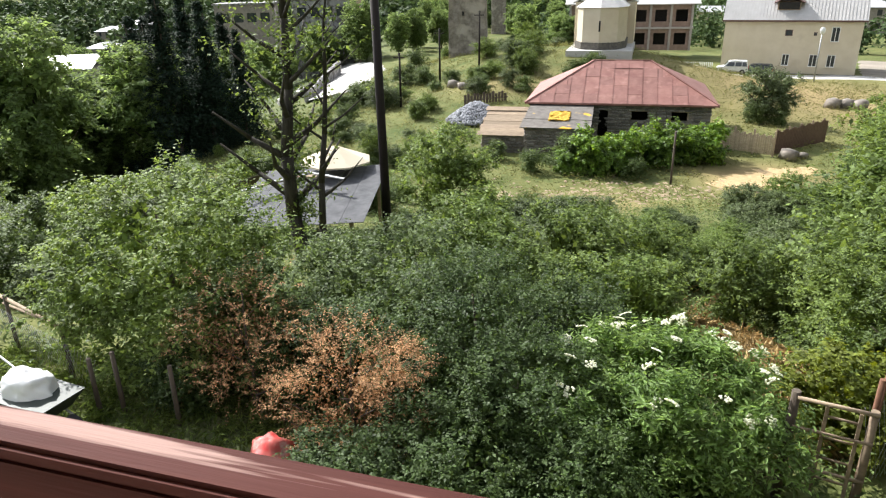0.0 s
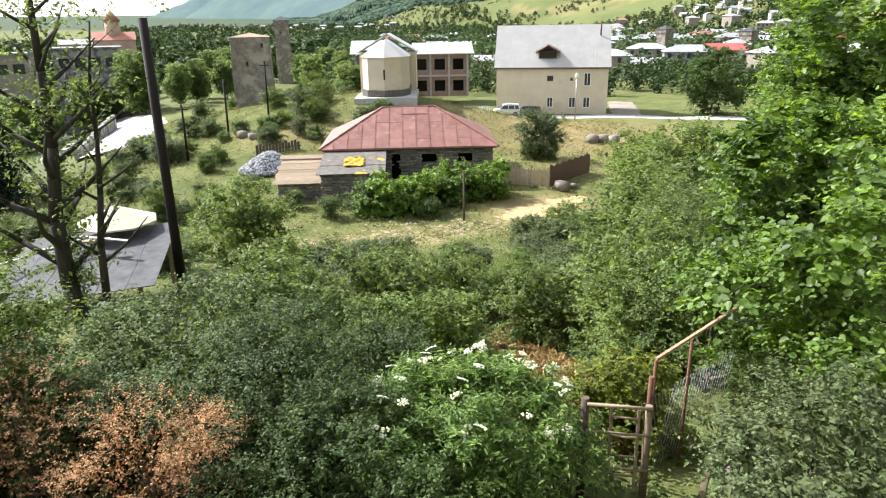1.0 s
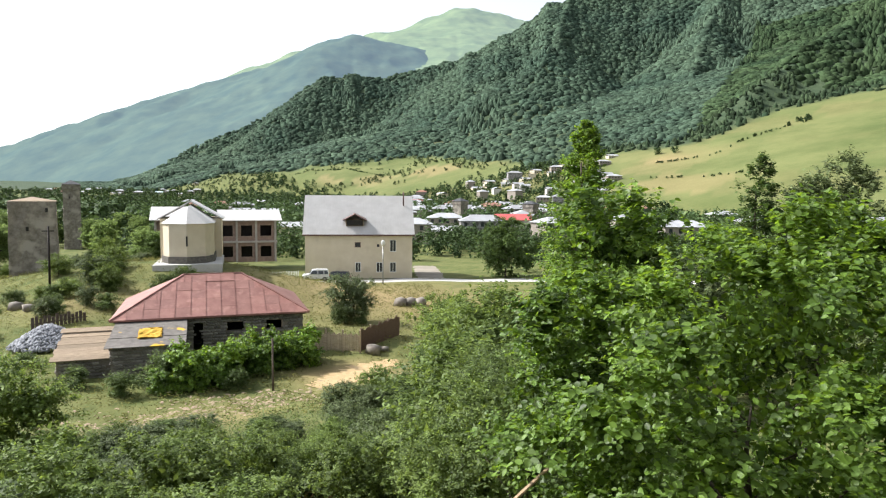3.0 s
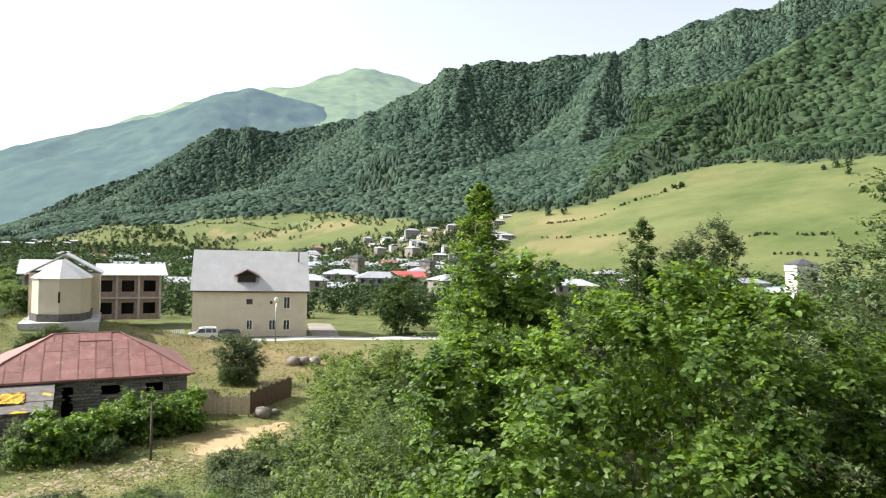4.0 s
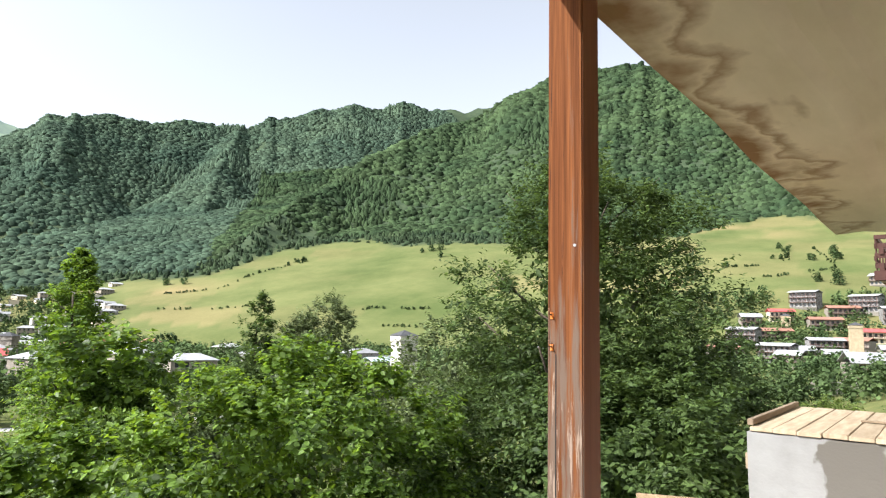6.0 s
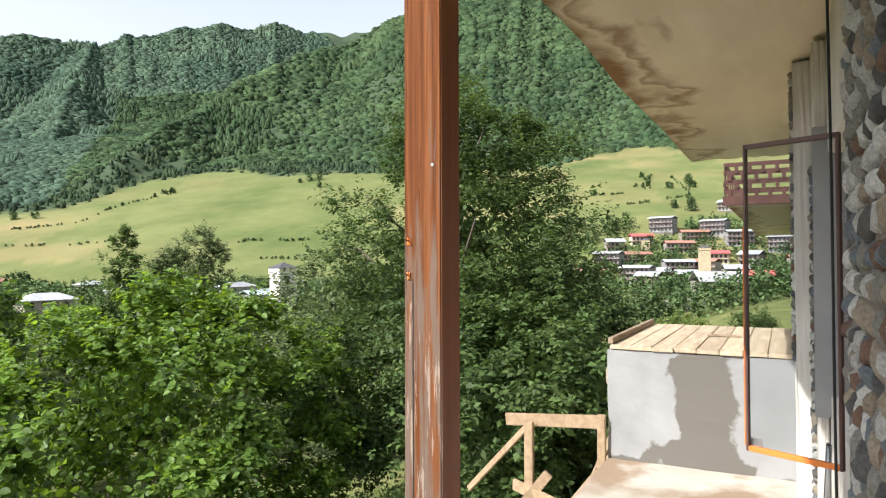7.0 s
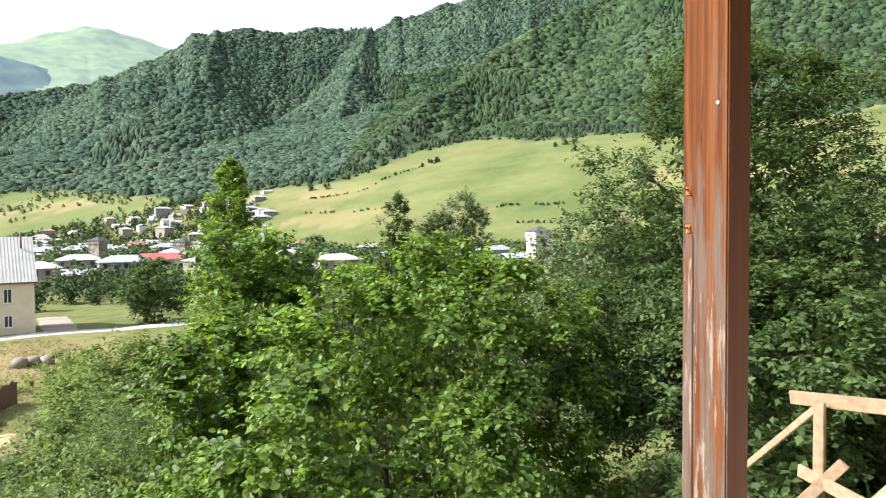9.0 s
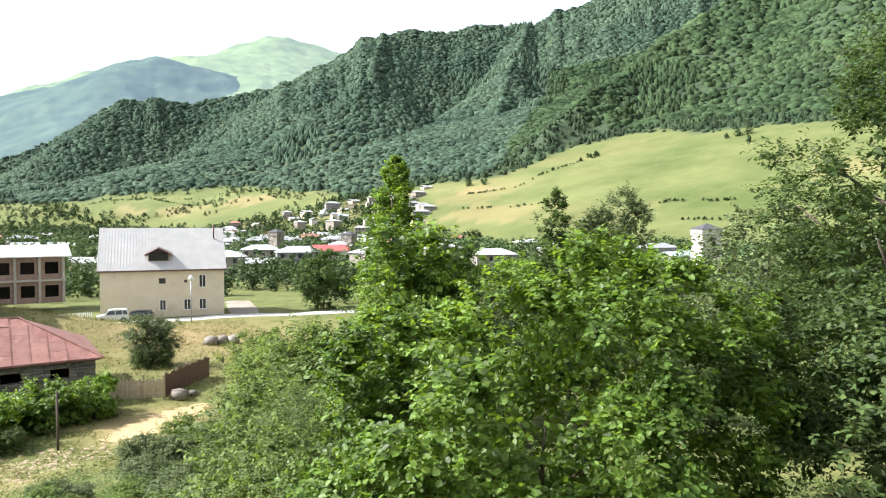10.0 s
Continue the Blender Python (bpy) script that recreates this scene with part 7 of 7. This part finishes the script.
def scatter_forest(name, x, y, size, leaves, leaf, mat, label, seed, tall=1.0):
    rg = np.random.default_rng(seed)
    n = len(x)
    z = height(x, y)
    s = size * (0.6 + 0.8 * rg.random(n))
    cl = np.concatenate([np.stack([x + rg.normal(0, 0.2, n) * s, y + rg.normal(0, 0.2, n) * s, z + s * tall * (0.4 + 0.42 * k), s * (0.62 - 0.14 * k)], 1) for k in range(3)])
    v, f = leaf_cloud(seed, cl, leaves, leaf, 1.0, 0.5, 0.85)
    tagged(new(name, mesh_from(name, v, f, mat)), label, "trees", kind="stuff")


def polar_points(rg, n, a0, a1, d0, d1):
    a = np.radians(rg.uniform(a0, a1, n))
    d = np.sqrt(rg.uniform(d0 * d0, d1 * d1, n))
    return d * np.sin(a), d * np.cos(a)


def away_from_houses(x, y, gap):
    ok = np.ones(len(x), bool)
    for u, v in taken:
        ok &= (x - u) ** 2 + (y - v) ** 2 > gap * gap
    return ok


rg = np.random.default_rng(21)
x, y = polar_points(rg, 8600, -8, 98, 112, 470)
s_ = x * math.sin(radians(75)) + y * math.cos(radians(75))
ok = away_from_houses(x, y, 7.6) & (fractal(x, y, 40, 2, 51) > 0.36) & ((s_ < 335) | (np.degrees(np.arctan2(x, y)) > 74)) & ~((x > 2) & (x < 45) & (y < 120))
near = np.hypot(x, y) < 210
scatter_forest("town_trees", x[ok & near], y[ok & near], 3.3, 30, 0.7, M_FOREST, "leafy trees between the nearer houses of the town", 22)
scatter_forest("town_trees", x[ok & ~near], y[ok & ~near], 4.3, 11, 1.3, M_FOREST, "leafy trees between the houses of the town", 27)
x, y = polar_points(rg, 2600, 5, 29, 300, 740)
ok = away_from_houses(x, y, 9.5) & (fractal(x, y, 90, 3, 14) > 0.34)
scatter_forest("slope_trees", x[ok], y[ok], 4.0, 11, 1.6, M_FOREST, "dark trees round the upper houses of the town", 28)
x, y = polar_points(rg, 3300, -24, 36, 420, 1150)
s_ = x * math.sin(radians(75)) + y * math.cos(radians(75))
ok = away_from_houses(x, y, 8) & (s_ < 345) & (fractal(x, y, 130, 3, 4) > 0.40)
scatter_forest("valley_trees", x[ok], y[ok], 5.0, 16, 2.0, M_FOREST, "dark trees across the valley floor", 23)
x, y = polar_points(rg, 1800, -62, -9, 215, 480)
scatter_forest("gorge_woods", x, y, 5.0, 13, 2.2, M_FOREST, "dense woods beyond the river gorge", 24)
LINES = [((347, 508), (385, 474), (424, 489), (458, 493), (491, 485)), ((310, 454), (343, 394)), ((356, 301), (367, 295), (373, 275), (387, 240)), ((340, 264), (352, 236)),
         ((533, 120), (560, 86), (572, 66)), ((520, 66), (545, 40), (560, 22)), ((585, 62), (612, 40), (622, 18)), ((560, 20), (600, 28), (655, 42)), ((455, 130), (480, 90), (486, 60)),
         ((60, 1120), (180, 1010), (300, 880)), ((150, 1060), (210, 900)), ((20, 1180), (60, 1040), (80, 960)), ((240, 980), (330, 830))]
hx, hy = [], []
for line in LINES:
    for (x0, y0), (x1, y1) in zip(line[:-1], line[1:]):
        n_ = int(math.hypot(x1 - x0, y1 - y0) / 2.2)
        f = rg.random(n_)
        hx.append(x0 + (x1 - x0) * f + rg.normal(0, 0.8, n_))
        hy.append(y0 + (y1 - y0) * f + rg.normal(0, 0.8, n_))
hx, hy = np.concatenate(hx), np.concatenate(hy)
keep = rg.random(len(hx)) < 0.25 + 0.75 * step(fractal(hx, hy, 28, 2, 8), 0.45, 0.6)
scatter_forest("field_hedges", hx[keep], hy[keep], 1.25, 16, 0.8, M_FOREST, "low hedges and overgrown walls between the fields", 25, 0.8)
lone = np.array([(496, 490, 3.6), (492, 493, 2.4), (574, 384, 4.4), (568, 390, 4.0), (582, 377, 4.2), (544, 354, 3.2), (492, 293, 4.0), (484, 302, 3.2), (382, 527, 3.6), (374, 539, 3.8), (476, 492, 1.8), (424, 489, 2.0),
                 (440, 492, 1.6), (600, 62, 4.0), (606, 58, 3.4), (596, 40, 3.6), (560, 95, 2.2), (635, 60, 3.2), (650, 66, 2.8), (622, 26, 4.2), (610, 22, 4.0), (598, 20, 4.4), (530, 20, 4.6), (515, 30, 4.4), (505, 18, 4.2)])
for k in range(len(lone)):
    x, y = lone[k, 0] + rg.normal(0, 1.2, 3), lone[k, 1] + rg.normal(0, 1.2, 3)
    scatter_forest("field_trees", x, y, lone[k, 2], 60, 0.9, M_FOREST, "small clump of dark bushes on the meadow", 100 + k, 0.9)
x, y = polar_points(rg, 5200, -8, 34, 720, 1330)
d_ = forest_mask(x, y)
ok = (fractal(x, y, 70, 3, 12) > 0.55) & (d_ < 0.9) & (fractal(x, y, 22, 2, 3) > 0.45)
scatter_forest("foot_scrub", x[ok], y[ok], 2.8, 12, 1.4, M_SCRUB, "scattered bushes along the foot of the mountain", 29, 0.9)

# the wooded flanks: rounded crowns, with a belt of dark conifers along the lower edge
def flank_forest(name, x, y, s, pointed, mat, label, rg):
    """Crowns of two rings and a tip; conifers are narrow and tall."""
    n = len(x)
    z = height(x, y)
    turn = rg.random(n)[:, None] * 6.28 + (np.arange(5) / 5 * 2 * math.pi)[None]
    rings = []
    for wide, up in ((np.where(pointed, 0.85, 1.05), np.where(pointed, -0.2, -0.5)), (np.where(pointed, 0.50, 1.0), np.where(pointed, 0.9, 0.42))):
        w = (s * wide)[:, None] * (0.72 + 0.56 * rg.random((n, 5)))
        h = (z + s * up)[:, None] + s[:, None] * rg.normal(0, 0.14, (n, 5))
        rings.append(np.stack([x[:, None] + np.cos(turn) * w, y[:, None] + np.sin(turn) * w, h], 2))
    top = np.stack([x + rg.normal(0, 0.2, n) * s, y + rg.normal(0, 0.2, n) * s, z + s * np.where(pointed, 2.0, 0.78)], 1)[:, None]
    verts = np.concatenate([*rings, top], 1).reshape(-1, 3)
    tri = [t for i in range(5) for t in ((i, (i + 1) % 5, i + 5), ((i + 1) % 5, (i + 1) % 5 + 5, i + 5), (i + 5, (i + 1) % 5 + 5, 10))]
    faces = (np.array(tri)[None] + (np.arange(n) * 11)[:, None, None]).reshape(-1, 3)
    tagged(new(name, mesh_from(name, verts, faces, mat, True)), label, "forest", kind="stuff")


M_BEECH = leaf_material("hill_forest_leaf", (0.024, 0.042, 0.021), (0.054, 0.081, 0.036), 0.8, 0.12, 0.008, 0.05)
# Bluer than the hill forest: distance haze put into the leaf colour.
M_FARWOOD = leaf_material("hazed_forest_leaf", (0.034, 0.056, 0.039), (0.062, 0.090, 0.057), 0.8, 0.12, 0.006, 0.05)
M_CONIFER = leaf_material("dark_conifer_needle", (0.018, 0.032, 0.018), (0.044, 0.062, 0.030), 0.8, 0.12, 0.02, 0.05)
rg = np.random.default_rng(26)
n_ = 150000
a = rg.uniform(-12, 99, n_)
d = np.sqrt(rg.uniform(430 ** 2, 2200 ** 2, n_))
# the far side of the crests is out of sight and stays bare
crest_d = np.interp(a, [-12, 38, 44, 56, 66, 78, 99], [2200, 2050, 2050, 2150, 1520, 1560, 1600])
x, y = d * np.sin(np.radians(a)), d * np.cos(np.radians(a))
mask = forest_mask(x, y)
ok = (rg.random(n_) < mask * np.where(fractal(x, y, 70, 3, 6) > 0.28, 1, 0.4)) & (d < crest_d)
ok &= ~((a < 30) & (d < 1300) & (rg.random(n_) < 0.6))
x, y, a, d = x[ok], y[ok], a[ok], d[ok]
s = np.where(d > 1100, 6.6, 5.2) * (0.5 + 0.8 * rg.random(len(x))) * (0.8 + 0.4 * fractal(x, y, 220, 2, 1))
edge_d = np.interp(a, [-12, 13, 25, 36, 43, 50, 60, 66, 77, 99], [1280, 1090, 740, 670, 760, 770, 710, 670, 720, 820])
belt = (d < edge_d - 40 + 260 * fractal(x, y, 140, 3, 16)) & (a > 28) & (a < 64)
pointed = (fractal(x, y, 150, 3, 13) > 0.72) | (belt & (rg.random(len(x)) < 0.55))
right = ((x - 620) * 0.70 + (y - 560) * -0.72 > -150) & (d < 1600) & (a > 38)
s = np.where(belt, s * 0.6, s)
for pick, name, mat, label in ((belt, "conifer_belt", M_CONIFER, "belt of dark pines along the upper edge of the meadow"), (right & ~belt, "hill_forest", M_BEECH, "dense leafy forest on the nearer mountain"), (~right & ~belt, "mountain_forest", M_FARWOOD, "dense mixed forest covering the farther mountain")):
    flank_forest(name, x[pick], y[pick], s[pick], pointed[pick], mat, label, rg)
